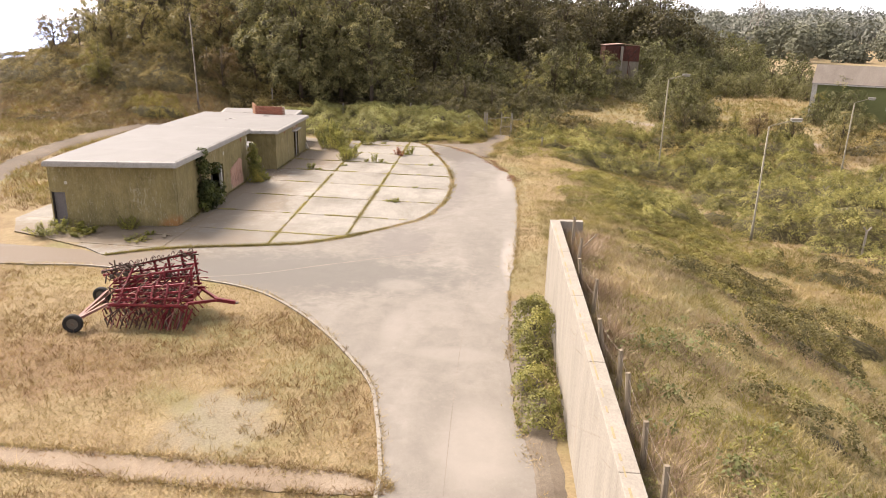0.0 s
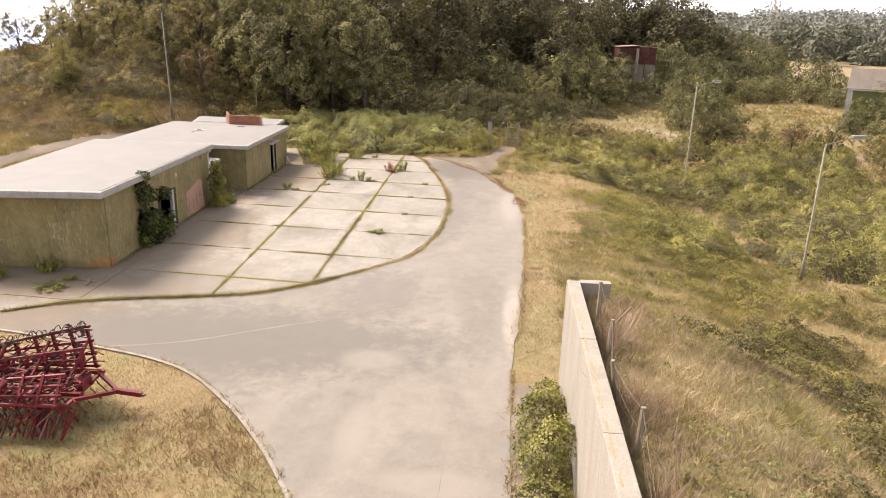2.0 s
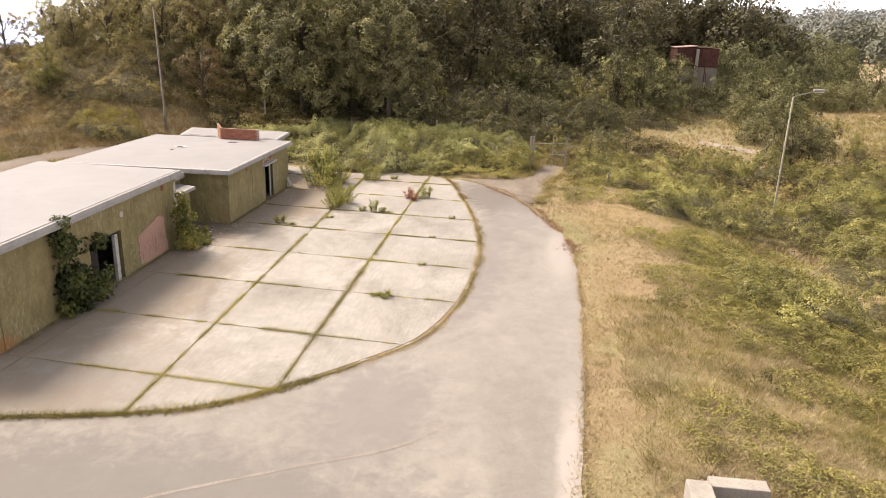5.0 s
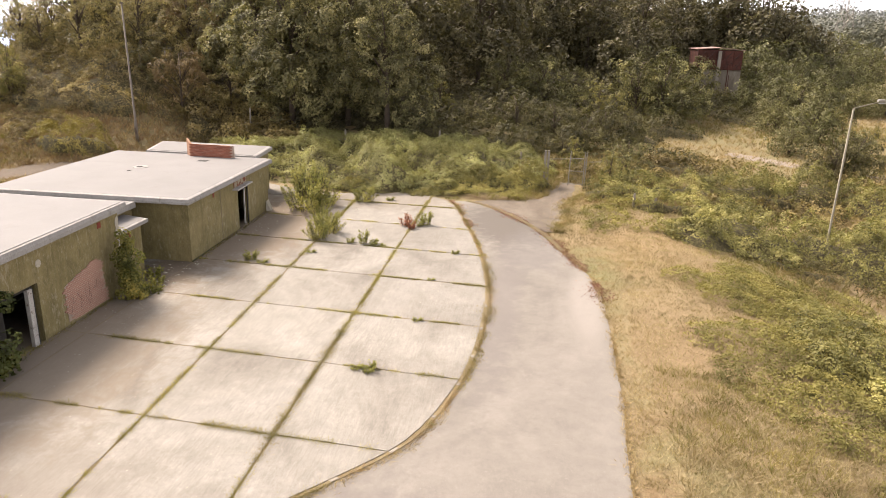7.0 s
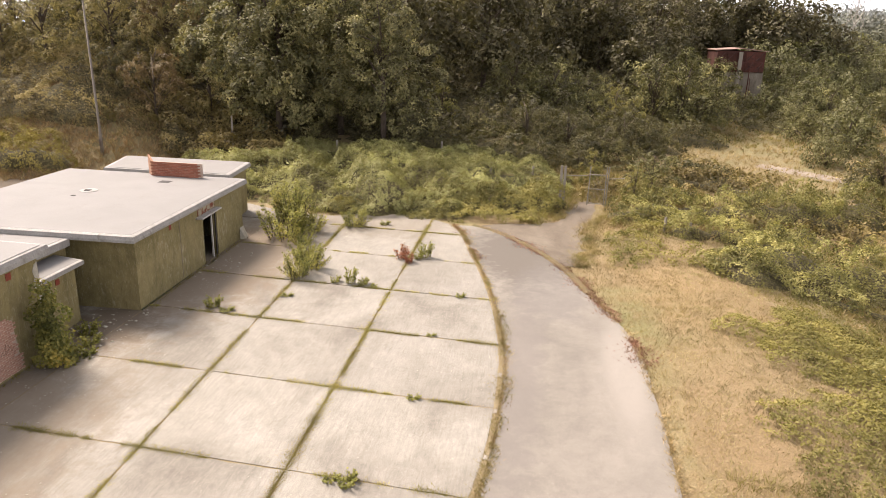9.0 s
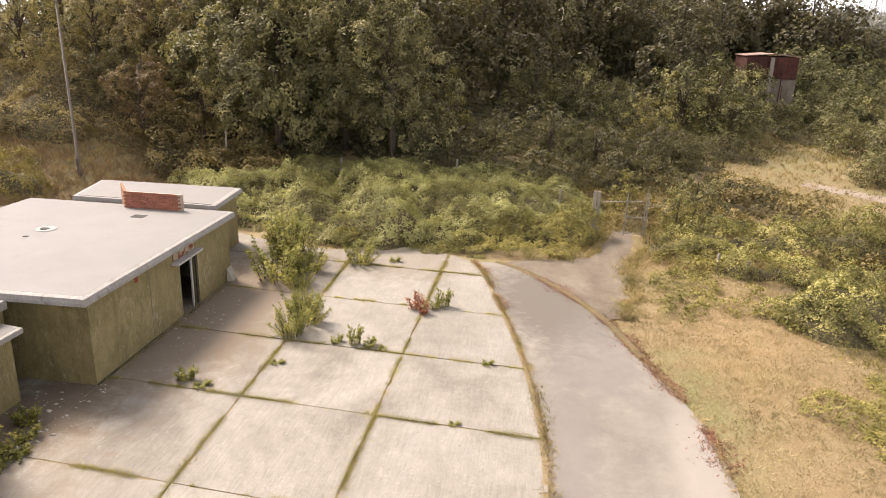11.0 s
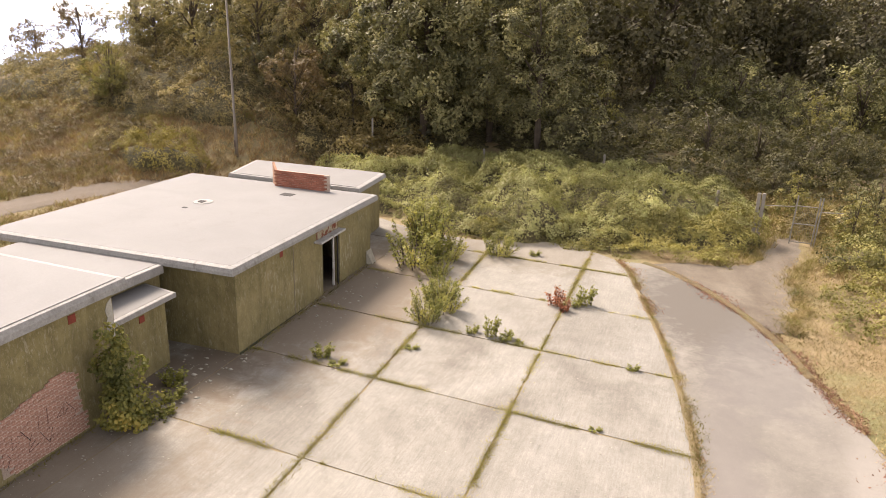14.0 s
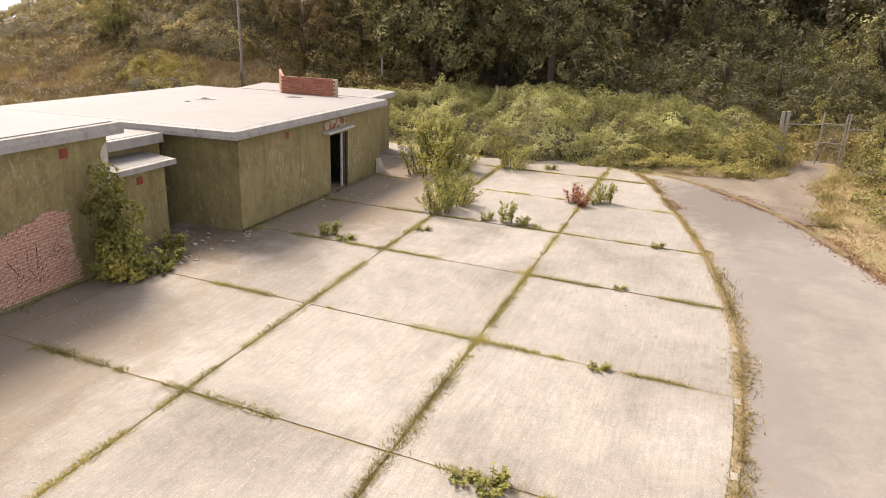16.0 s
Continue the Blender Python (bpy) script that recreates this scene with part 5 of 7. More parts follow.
# ---- water tank on its tower ----
def tank_tower():
    e = tagged(base("water_tank", 18.4, 115, 1.2), "rusty sectional water tank on a pale concrete tower", "water tank")
    z = h1(18.4, 114) - 0.3
    part("tower", prism([(16.55, 113.2), (21.5, 113.2), (21.5, 118.2), (16.55, 118.2)], z, 6.2), surf("dirty_concrete", (0.150, 0.129, 0.099), (0.228, 0.201, 0.162), 0.8, 12, 0.92, 0.4, patch=(0.102, 0.084, 0.057), patch_scale=0.5, patch_at=(0.5, 0.68), stretch=(1.6, 1.6, 0.4)), e, "dirty grey concrete tower base")
    part("tank_core", prism([(16.3, 113.05), (21.4, 113.05), (21.4, 118.4), (16.3, 118.4)], 6.2, 8.45), M_RUST, e)
    for j in range(2):
        for i in range(5):
            x = 16.32 + i * 1.016
            bm = box((x + 0.03, 12.97 + 100, 6.24 + j * 1.1), (x + 0.99, 113.05, 7.31 + j * 1.1), 0.03)
            part("panel", bm, M_RUST, e)
            part("brace", bar((x + 0.15, 112.95, 6.36 + j * 1.1), (x + 0.88, 112.95, 7.2 + j * 1.1), 0.07), M_RUSTIRON, e)
    for i in range(4):
        for j in range(2):
            y = 113.1 + i * 1.32
            part("panel", box((21.4, y + 0.03, 6.24 + j * 1.1), (21.48, y + 1.29, 7.31 + j * 1.1), 0.03), M_RUST, e)
    bm = bmesh.new()
    for a, b, s in (((16.15, 112.85), (18.9, 112.85), 0.0), ((18.9, 112.85), (21.6, 112.85), 0.0)):
        lo = [(a[0], 112.85), (b[0], 112.85), (b[0], 118.6), (a[0], 118.6)]
        v0 = [bm.verts.new((x, y, 8.46 + 0.24 * (1 - abs(x - 18.9) / 2.8))) for x, y in lo]
        v1 = [bm.verts.new((v.co.x, v.co.y, v.co.z + 0.08)) for v in v0]
        bm.faces.new(v0[::-1]), bm.faces.new(v1)
        for k in range(4):
            bm.faces.new((v0[k], v0[(k + 1) % 4], v1[(k + 1) % 4], v1[k]))
    part("tank_roof", bm, surf("faded_rust_roof", (0.240, 0.144, 0.114), (0.300, 0.204, 0.168), 2, 20, 0.8, 0.2), e, "shallow faded rusty roof")
    part("pillar", prism([(18.6, 112.6), (18.95, 112.6), (18.95, 112.95), (18.6, 112.95)], z, 8.35), M_CONC, e, "tall pale concrete pillar")
    part("pipe", bar((19.9, 112.8, z), (19.9, 112.8, 7.0), 0.12, None, 8), M_RUST, e)
    part("pipe", bar((20.3, 112.9, z), (20.1, 112.9, 5.6), 0.08, None, 8), M_RUST, e)
    return e


tt = tank_tower()
for ch in tt.children:
    ch.matrix_parent_inverse = tt.matrix_basis.inverted()


# ---- far barn ----
def far_barn():
    e = tagged(base("barn", 38.2, 90, 0, -26), "green sheet-walled barn with a grey pitched roof", "barn")
    z = h1(40, 92) - 0.5
    x0, x1, y0, y1 = 0.0, 16.4, 0.0, 8.0
    part("wall", prism([(x0, y0), (x1, y0), (x1, y1), (x0, y1)], z, 5.15), M_BARNWALL, e)
    bm = bmesh.new()
    g = [bm.verts.new(p) for p in ((x0 - 0.02, y0, 5.15), (x0 - 0.02, y1, 5.15), (x0 - 0.02, (y0 + y1) / 2, 6.95))]
    g2 = [bm.verts.new((v.co.x + 0.15, v.co.y, v.co.z)) for v in g]
    bm.faces.new(g), bm.faces.new(g2[::-1])
    for k in range(3):
        bm.faces.new((g[k], g[(k + 1) % 3], g2[(k + 1) % 3], g2[k]))
    part("gable", bm, M_CONC, e, "pale rendered gable")
    part("gable_wall", box((x0 - 0.06, y0 + 0.02, z), (x0 - 0.01, y1 - 0.02, 5.15)), M_CONC, e, "pale rendered end wall")
    for s, ya, yb in ((0, y0 - 0.3, (y0 + y1) / 2), (1, y1 + 0.3, (y0 + y1) / 2)):
        bm = bmesh.new()
        v0 = [bm.verts.new(p) for p in ((x0 - 0.3, ya, 5.05), (x1 + 0.3, ya, 5.05), (x1 + 0.3, yb, 7.10), (x0 - 0.3, yb, 7.10))]
        v1 = [bm.verts.new((v.co.x, v.co.y, v.co.z + 0.12)) for v in v0]
        bm.faces.new(v0), bm.faces.new(v1[::-1])
        for k in range(4):
            bm.faces.new((v0[k], v0[(k + 1) % 4], v1[(k + 1) % 4], v1[k]))
        part("roof", bm, M_BARNROOF, e)
    part("gutter", box((x0 - 0.2, y0 - 0.36, 4.98), (x1 + 0.2, y0 - 0.28, 5.12)), M_WHITEWOOD, e)
    part("corner_board", box((x0 - 0.2, y0 - 0.12, z), (x0 + 0.35, y0 - 0.02, 5.0)), M_WHITEWOOD, e, "pale corner board")
    for x in (7.8, 11.9):
        w = part("window", box((x, y0 - 0.06, 2.4), (x + 1.1, y0 - 0.01, 4.2), 0.02), M_WHITEWOOD, e)
        part("pane", box((x + 0.12, y0 - 0.075, 2.55), (x + 0.98, y0 - 0.062, 4.05)), M_GLASS, w)
    return e


far_barn()


# ---- pylon ----
def pylon(x, y):
    z = h1(x, y)
    e = tagged(base("pylon", x, y, z, 20), "steel lattice electricity pylon far off among the trees", "pylon")
    hs = [0, 7, 13, 18, 22, 26, 30, 33, 36]
    ws = [4.0, 3.0, 2.2, 1.7, 1.35, 1.1, 0.9, 0.6, 0.1]
    for sx, sy in ((1, 1), (1, -1), (-1, 1), (-1, -1)):
        bm = bmesh.new()
        for (h0, w0), (h1_, w1) in zip(zip(hs, ws), zip(hs[1:], ws[1:])):
            add_bar(bm, (sx * w0, sy * w0, h0), (sx * w1, sy * w1, h1_), 0.22)
        part("leg", bm, M_GALV, e)
    for face in range(4):
        bm = bmesh.new()
        for (h0, w0), (h1_, w1) in zip(zip(hs, ws), zip(hs[1:], ws[1:])):
            c0 = [Vector((w0, w0, h0)), Vector((-w0, w0, h0))]
            c1 = [Vector((w1, w1, h1_)), Vector((-w1, w1, h1_))]
            rot = Matrix.Rotation(face * math.pi / 2, 3, "Z")
            add_bar(bm, rot @ c0[0], rot @ c1[1], 0.11)
            add_bar(bm, rot @ c0[1], rot @ c1[0], 0.11)
        part("lattice", bm, M_GALV, e)
    for h, w in ((22, 6.5), (27, 5.5), (32, 4.5)):
        bm = bmesh.new()
        for s in (1, -1):
            add_bar(bm, (s * 0.8, 0, h), (s * w, 0, h + 0.3), 0.2)
            add_bar(bm, (s * 0.8, 0, h + 1.6), (s * w, 0, h + 0.3), 0.2)
        part("cross_arm", bm, M_GALV, e)
    return e


pylon(119, 352)


# ---- folded cultivator ----
def cultivator():
    e = tagged(base("cultivator", -11.9, 22.3, gz(22) - 0.03, 4), "folded red tine cultivator with two wheels, parked on dry grass", "farm machine")
    r = random.Random(12)

    def put(name, bm, mat, parent=e, label="", smooth=False):
        return part(name, bm, mat, parent, label, smooth)
    # local metres: x towards the drawbar, y away from the lawn's front
    xs = (-0.95, -0.6, -0.15, 0.45, 1.05, 1.55)
    for y in (-0.85, -0.25, 0.4, 1.0):
        put("frame_beam", bar((-1.0 if y < 0 else -1.4, y, 0.78), (1.7, y, 0.78), 0.10, 0.10), M_RUSTRED, e, "faded red frame beam")
    for x in xs:
        put("tool_bar", bar((x, -1.0, 0.70), (x, 1.15, 0.70), 0.08, 0.08), M_RUSTRED)
    tine = None

    def tine_mesh():
        bm = bmesh.new()
        add_tube(bm, [(0, 0, 0), (-0.10, 0, 0.05), (-0.20, 0, -0.06), (-0.17, 0, -0.28), (-0.02, 0, -0.50), (0.06, 0, -0.60)], [0.022, 0.022, 0.02, 0.02, 0.018, 0.03], 5)
        me = bpy.data.meshes.new("tine")
        bm.to_mesh(me)
        bm.free()
        me.materials.append(M_RUSTRED)
        return me
    tm = tine_mesh()

    def tine_at(m):
        ob = new("tine", tm)
        ob.parent = e
        ob.matrix_basis = m
    for i, x in enumerate(xs):
        for k in range(6):
            y = -0.95 + k * 0.38 + (0.19 if i % 2 else 0)
            tine_at(pose(x, y, 0.68, 0, r.uniform(-6, 6), r.uniform(-12, 12)))
    # the wings, folded up: the near one low, the far one standing higher and sloping down to the rear
    def wing(y0, z0, y1, z1, drop, roller, left=-1.95):
        for k, u in enumerate((0.05, 0.35, 0.65, 0.98)):
            y, z = y0 + (y1 - y0) * u, z0 + (z1 - z0) * u
            put("wing_beam", bar((left if u > 0.5 else max(left, -1.5), y, z - drop * u), (1.55, y, z), 0.07, 0.07), M_RUSTRED, e, "faded red wing beam")
        for i, x in enumerate(v for v in (-1.6, -1.1, -0.55, 0.0, 0.5, 1.0, 1.45) if v > left):
            d = drop * (1.55 - x) / 3.5
            put("wing_bar", bar((x, y0, z0), (x, y1, z1 - d), 0.07, 0.07), M_RUSTRED)
            for u in (0.2, 0.5, 0.8):
                y, z = y0 + (y1 - y0) * u, z0 + (z1 - z0) * u - d * u
                tine_at(pose(x + 0.1, y, z, 95 + r.uniform(-10, 10), r.uniform(-10, 10), 90 * roller + r.uniform(-15, 15)) @ Matrix.Diagonal((0.8, 0.8, 0.8, 1)))
        if roller > 0:
            bm = bmesh.new()
            add_bar(bm, (-1.9, y1 - 0.12, z1 + 0.02 - drop), (1.5, y1 - 0.12, z1 + 0.05), 0.05, None, 6)
            put("roller_axle", bm, M_STEEL)
            for i in range(20):
                x = -1.8 + i * 0.17 + r.uniform(-0.06, 0.06)
                w, k = r.uniform(0.09, 0.17), r.uniform(-0.09, 0.09)
                z = z1 + 0.04 - drop * (1.5 - x) / 3.4
                bm = bmesh.new()
                pts = [(x + k * math.sin(a), y1 - 0.12 + w * math.cos(a), z + w * math.sin(a)) for a in [math.pi * 2 * q / 9 for q in range(9)]]
                add_tube(bm, pts, [0.014] * 9, 4)
                put("roller_ring", bm, M_RUSTIRON, e, "dark rusty roller ring")
    wing(-1.05, 0.85, -0.55, 1.5, 0.30, -1, -0.85)
    wing(1.1, 0.85, 0.85, 2.22, 0.85, 1)
    wing(0.35, 0.85, 0.45, 1.75, 0.55, -1, -1.35)
    for i in range(26):
        x, u = r.uniform(-1.6, 1.4), r.uniform(0.0, 1.0)
        a = Vector((x, 0.2 + 0.7 * r.random(), 0.9 + u * 0.9))
        put("spring", bar(a, a + Vector((r.uniform(-0.25, 0.25), r.uniform(-0.2, 0.1), r.uniform(-0.35, 0.35))), 0.035), M_STEEL)
    for i in range(12):
        x = -1.5 + i * 0.26
        bm = bmesh.new()
        bmesh.ops.create_cone(bm, cap_ends=True, segments=9, radius1=0.10, radius2=0.07, depth=0.03, matrix=pose(x, 0.62, 1.25 + 0.06 * (i % 3), 90, 15, r.uniform(-20, 20)))
        put("share", bm, M_STEEL, e, "worn rusty tine share")
    # loose rows of straight tine arms, leaning up towards the drawbar
    for y, z, n, ln in ((-1.18, 0.40, 9, 0.55), (-1.0, 0.72, 12, 0.5), (-0.78, 1.02, 12, 0.45), (-0.45, 1.25, 10, 0.45), (0.25, 1.2, 10, 0.5), (0.75, 1.5, 9, 0.45)):
        for i in range(n):
            x = (-1.05 + 2.35 * i / n if y < 0 else -1.5 + 2.8 * i / n) + r.uniform(-0.06, 0.06)
            a = Vector((x, y, z - (0.25 * (1.2 - x) / 3 if z > 1.1 else 0)))
            d = Vector((0.75 + r.uniform(-0.15, 0.15), r.uniform(-0.1, 0.25), 0.65 + r.uniform(-0.2, 0.15))) * ln
            put("tine_arm", bar(a, a + d, 0.045 + 0.015 * r.random(), 0.03), r.choice((M_RUSTRED, M_RUSTRED, M_SCUFF, M_RUSTIRON)))
            put("tine_foot", bar(a + d * 0.02, a + Vector((0.08, 0, -0.22)), 0.03, 0.05), r.choice((M_RUSTIRON, M_STEEL)))
    # bent arms lying across one another between the wings, and a dark tangle under the upper wing's rear
    for i in range(70):
        x, y = r.uniform(-1.2, 1.35), r.uniform(-0.9, 0.9)
        a = Vector((x, y, 0.62 + r.uniform(0, 0.55) + 0.35 * max(0.0, y)))
        d = Vector((r.uniform(0.25, 0.5), r.uniform(-0.2, 0.2), r.uniform(-0.12, 0.38)))
        put("tine_arm", bar(a, a + d, r.uniform(0.03, 0.055), 0.035), r.choice((M_RUSTRED, M_RUSTRED, M_SCUFF, M_SCUFF, M_STEEL)))
    for i in range(36):
        x = r.uniform(-1.75, -0.5)
        a = Vector((x, r.uniform(0.6, 1.05), 1.42 + 0.24 * (x + 1.75) + r.uniform(-0.16, 0.12)))
        put("spring", bar(a, a + Vector((r.uniform(-0.3, 0.3), r.uniform(-0.15, 0.15), r.uniform(-0.12, 0.16))), r.uniform(0.03, 0.06)), r.choice((M_RUSTIRON, M_RUSTIRON, M_STEEL)))
    for i in range(22):
        a = Vector((r.uniform(1.0, 1.5), r.uniform(0.65, 1.0), 2.1 + r.uniform(-0.12, 0.14)))
        put("spring", bar(a, a + Vector((r.uniform(-0.22, 0.22), r.uniform(-0.12, 0.12), r.uniform(-0.14, 0.16))), r.uniform(0.025, 0.045)), r.choice((M_RUSTIRON, M_RUSTRED, M_STEEL)))
    for i in range(9):
        x = 0.75 + 0.11 * i + r.uniform(-0.05, 0.05)
        put("tine_point", bar((x, -1.15 + r.uniform(-0.1, 0.2), 0.05), (x + r.uniform(0.05, 0.3), -0.85, 0.72), 0.05, 0.045), r.choice((M_RUSTRED, M_RUSTRED, M_SCUFF)))
    # fold rams and braces
    for x in (-0.9, 0.2, 1.2):
        put("brace", bar((x, -0.2, 0.8), (x + 0.25, 0.8, 1.75), 0.06), M_RUSTRED)
        put("ram", bar((x + 0.1, 0.1, 0.85), (x - 0.1, -0.7, 1.35), 0.05, None, 8), M_STEEL)
    put("seat_plate", box((0.1, -0.5, 0.86), (0.6, 0.1, 0.9), 0.01), M_RUSTRED)
    put("headstock", box((1.40, 0.0, 0.72), (1.62, 0.5, 1.0), 0.03), M_RUSTRED)
    # drawbar
    put("draw_beam", bar((1.6, -0.5, 0.75), (2.35, 0.22, 0.62), 0.09), M_RUSTRED)
    put("draw_beam", bar((1.6, 0.95, 0.75), (2.35, 0.32, 0.62), 0.09), M_RUSTRED)
    put("drawbar", bar((2.25, 0.27, 0.64), (2.98, 0.34, 0.50), 0.12), M_RUSTRED, e, "bright red drawbar")
    bm = bmesh.new()
    bmesh.ops.create_cone(bm, cap_ends=True, segments=10, radius1=0.07, radius2=0.07, depth=0.05, matrix=pose(3.02, 0.35, 0.49))
    put("hitch_eye", bm, M_STEEL)
    # wheels on long arms
    for x, y, yaw in ((-1.95, -1.45, 8), (-2.2, 1.15, -6)):
        put("wheel_arm", bar((-1.0, y * 0.55, 0.8), (x + 0.1, y + (0.14 if y < 0 else -0.14), 0.42), 0.09, 0.08), M_SCUFF, e, "pale worn red wheel arm")
        put("wheel_arm", bar((-1.3, y * 0.25, 0.8), (x + 0.1, y + (0.14 if y < 0 else -0.14), 0.42), 0.07, 0.07), M_SCUFF)
        bm = bmesh.new()
        for k in range(24):
            a0 = 2 * math.pi * k / 24
            ring = [(0.21, -0.075), (0.29, -0.10), (0.345, -0.085), (0.36, 0.0), (0.345, 0.085), (0.29, 0.10), (0.21, 0.075)]
            for q in range(6):
                pts = []
                for (rad, w), a in ((ring[q], a0), (ring[q + 1], a0), (ring[q + 1], a0 + 2 * math.pi / 24), (ring[q], a0 + 2 * math.pi / 24)):
                    pts.append(bm.verts.new((rad * math.cos(a), w, rad * math.sin(a))))
                bm.faces.new(pts)
        bmesh.ops.remove_doubles(bm, verts=bm.verts, dist=0.0005)
        w = put("wheel", bm, M_RUBBER, e, "black rubber tyre", True)
        w.matrix_basis = pose(x, y, 0.32, 0, 0, yaw) @ Matrix.Diagonal((0.9, 1, 0.9, 1))
        bm = bmesh.new()
        bmesh.ops.create_cone(bm, cap_ends=True, segments=20, radius1=0.215, radius2=0.215, depth=0.11, matrix=pose(0, 0, 0, 90))
        put("rim", bm, M_RIM, w, "dirty white rim")
        bm = bmesh.new()
        bmesh.ops.create_cone(bm, cap_ends=True, segments=10, radius1=0.06, radius2=0.05, depth=0.18, matrix=pose(0, 0, 0, 90))
        put("hub", bm, M_STEEL, w)
    put("axle_beam", bar((-1.85, -1.3, 0.45), (-1.75, 0.75, 0.66), 0.08), M_SCUFF, e, "pale worn axle beam")
    for i in range(16):
        x = -0.95 + i * 0.16
        put("tine_point", bar((x, -1.2 - 0.1 * (i % 2), 0.10), (x + 0.16, -1.05, 0.62), 0.035, 0.03), r.choice((M_RUSTRED, M_SCUFF, M_RUSTIRON)))
    return e


cultivator()


# ---- trees and shrubs ----
SYC = tree("tree", 15, 5.0, 0.5, 36, 430, 66, 0.18, 0.55, L_TREE, "broad leafy green tree at the wood's edge", 21, 0.26, 0.5)
RUS = tree("tree", 14, 4.6, 0.5, 34, 380, 66, 0.18, 0.55, L_TREE, "broad tree with dull grey-green leaves", 22, 0.25, 0.6)
DK1 = tree("tree", 13, 4.4, 0.6, 26, 240, 23, 0.36, 0.8, L_DARK, "dark green woodland tree on the hill", 23, 0.24)
DK2 = tree("tree", 14, 5.0, 0.6, 30, 260, 23, 0.36, 0.82, L_DARK, "tall dark green woodland tree on the hill", 24, 0.26)
OLV = tree("tree", 9, 3.6, 0.3, 30, 190, 42, 0.165, 0.45, L_OLIVE, "olive-green small tree with dense foliage", 25, 0.15)
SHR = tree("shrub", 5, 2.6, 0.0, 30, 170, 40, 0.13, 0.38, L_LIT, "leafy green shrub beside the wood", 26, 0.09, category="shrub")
SHO = tree("shrub", 4, 2.6, 0.0, 30, 150, 40, 0.125, 0.36, L_SHADE, "olive shrub in the undergrowth, leaves toned as in shade", 27, 0.08, category="shrub")
SHL = tree("shrub", 5, 1.5, 0.0, 20, 95, 34, 0.12, 0.29, L_LIGHT, "slender yellow-green sapling in the rough grass", 28, 0.06, 1.4, "shrub")
RUM = tree("tree", 5.2, 1.7, 0.4, 20, 150, 30, 0.12, 0.29, L_TAN, "small tree with tan and russet leaves on the bank", 37, 0.09)
L_PALE = leaf_mat("pale_willow_leaves", (0.045, 0.041, 0.018), (0.092, 0.087, 0.038), (0.168, 0.160, 0.070), (0.245, 0.228, 0.105), blotch=0.45)
RUF = tree("tree", 12, 4.2, 0.8, 26, 240, 23, 0.36, 0.8, L_WOOD, "dull russet woodland tree on the hill", 33, 0.22)
OLF = tree("tree", 11, 4.2, 0.6, 26, 240, 23, 0.36, 0.8, L_DARK, "olive-green woodland tree on the hill", 34, 0.2)
SHF = tree("shrub", 5, 2.6, 0.0, 24, 210, 20, 0.19, 0.48, L_PALE, "leafy green bush at the field's edge", 35, 0.09, category="shrub")
SOF = tree("shrub", 4, 2.6, 0.0, 24, 210, 20, 0.18, 0.46, L_DULL, "dull olive bush at the field's edge", 36, 0.08, category="shrub")

stand(SYC, -21.0, 76.0, 1.0, 20, 1.0, 1.2)
stand_copy(SYC, -17.0, 78.0, 1.0, 140, 1.06, 1.0)
stand(RUS, -13.2, 75.4, 0.84, 60, 0.98, 1.2)
stand_copy(SYC, -25.2, 79.5, 0.85, 250, 1.1)
stand_copy(OLV, -30.4, 78.5, 0.70, 0)
stand_copy(RUM, -31.0, 79.5, 1.3, 10)
# left bank trees and shrubs
stand(OLV, -36.8, 73.5, 0.80, 30)
for x, y, s, a in ((-40.8, 76.0, 0.6, 100), (-33.0, 75.5, 0.75, 300), (-38.5, 80.0, 1.1, 40), (-33.5, 84.0, 1.1, 170)):
    stand_copy(OLV, x, y, s, a)
stand_copy(SHO, -31.5, 72.6, 0.7, 10)
stand(RUM, -27.8, 71.6, 1.0, 200, 1.0)
stand_copy(OLV, -25.4, 74.6, 0.5, 60)
stand_copy(RUM, -45.8, 72.5, 0.95, 20)
for x, y, q, a in ((-42.4, 74.5, 0.62, 15), (-43.5, 79.0, 0.85, 220), (-40.2, 73.6, 0.5, 140), (-47.5, 80.0, 0.6, 80)):
    stand_copy(OLV, x, y, q, a)
stand_copy(SHL, -38.4, 67.3, 0.85, 40, 1.1)
stand_copy(SHL, -38.2, 67.6, 0.75, 130, 1.0)
stand_copy(RUM, -66.0, 86.0, 1.3, 70)
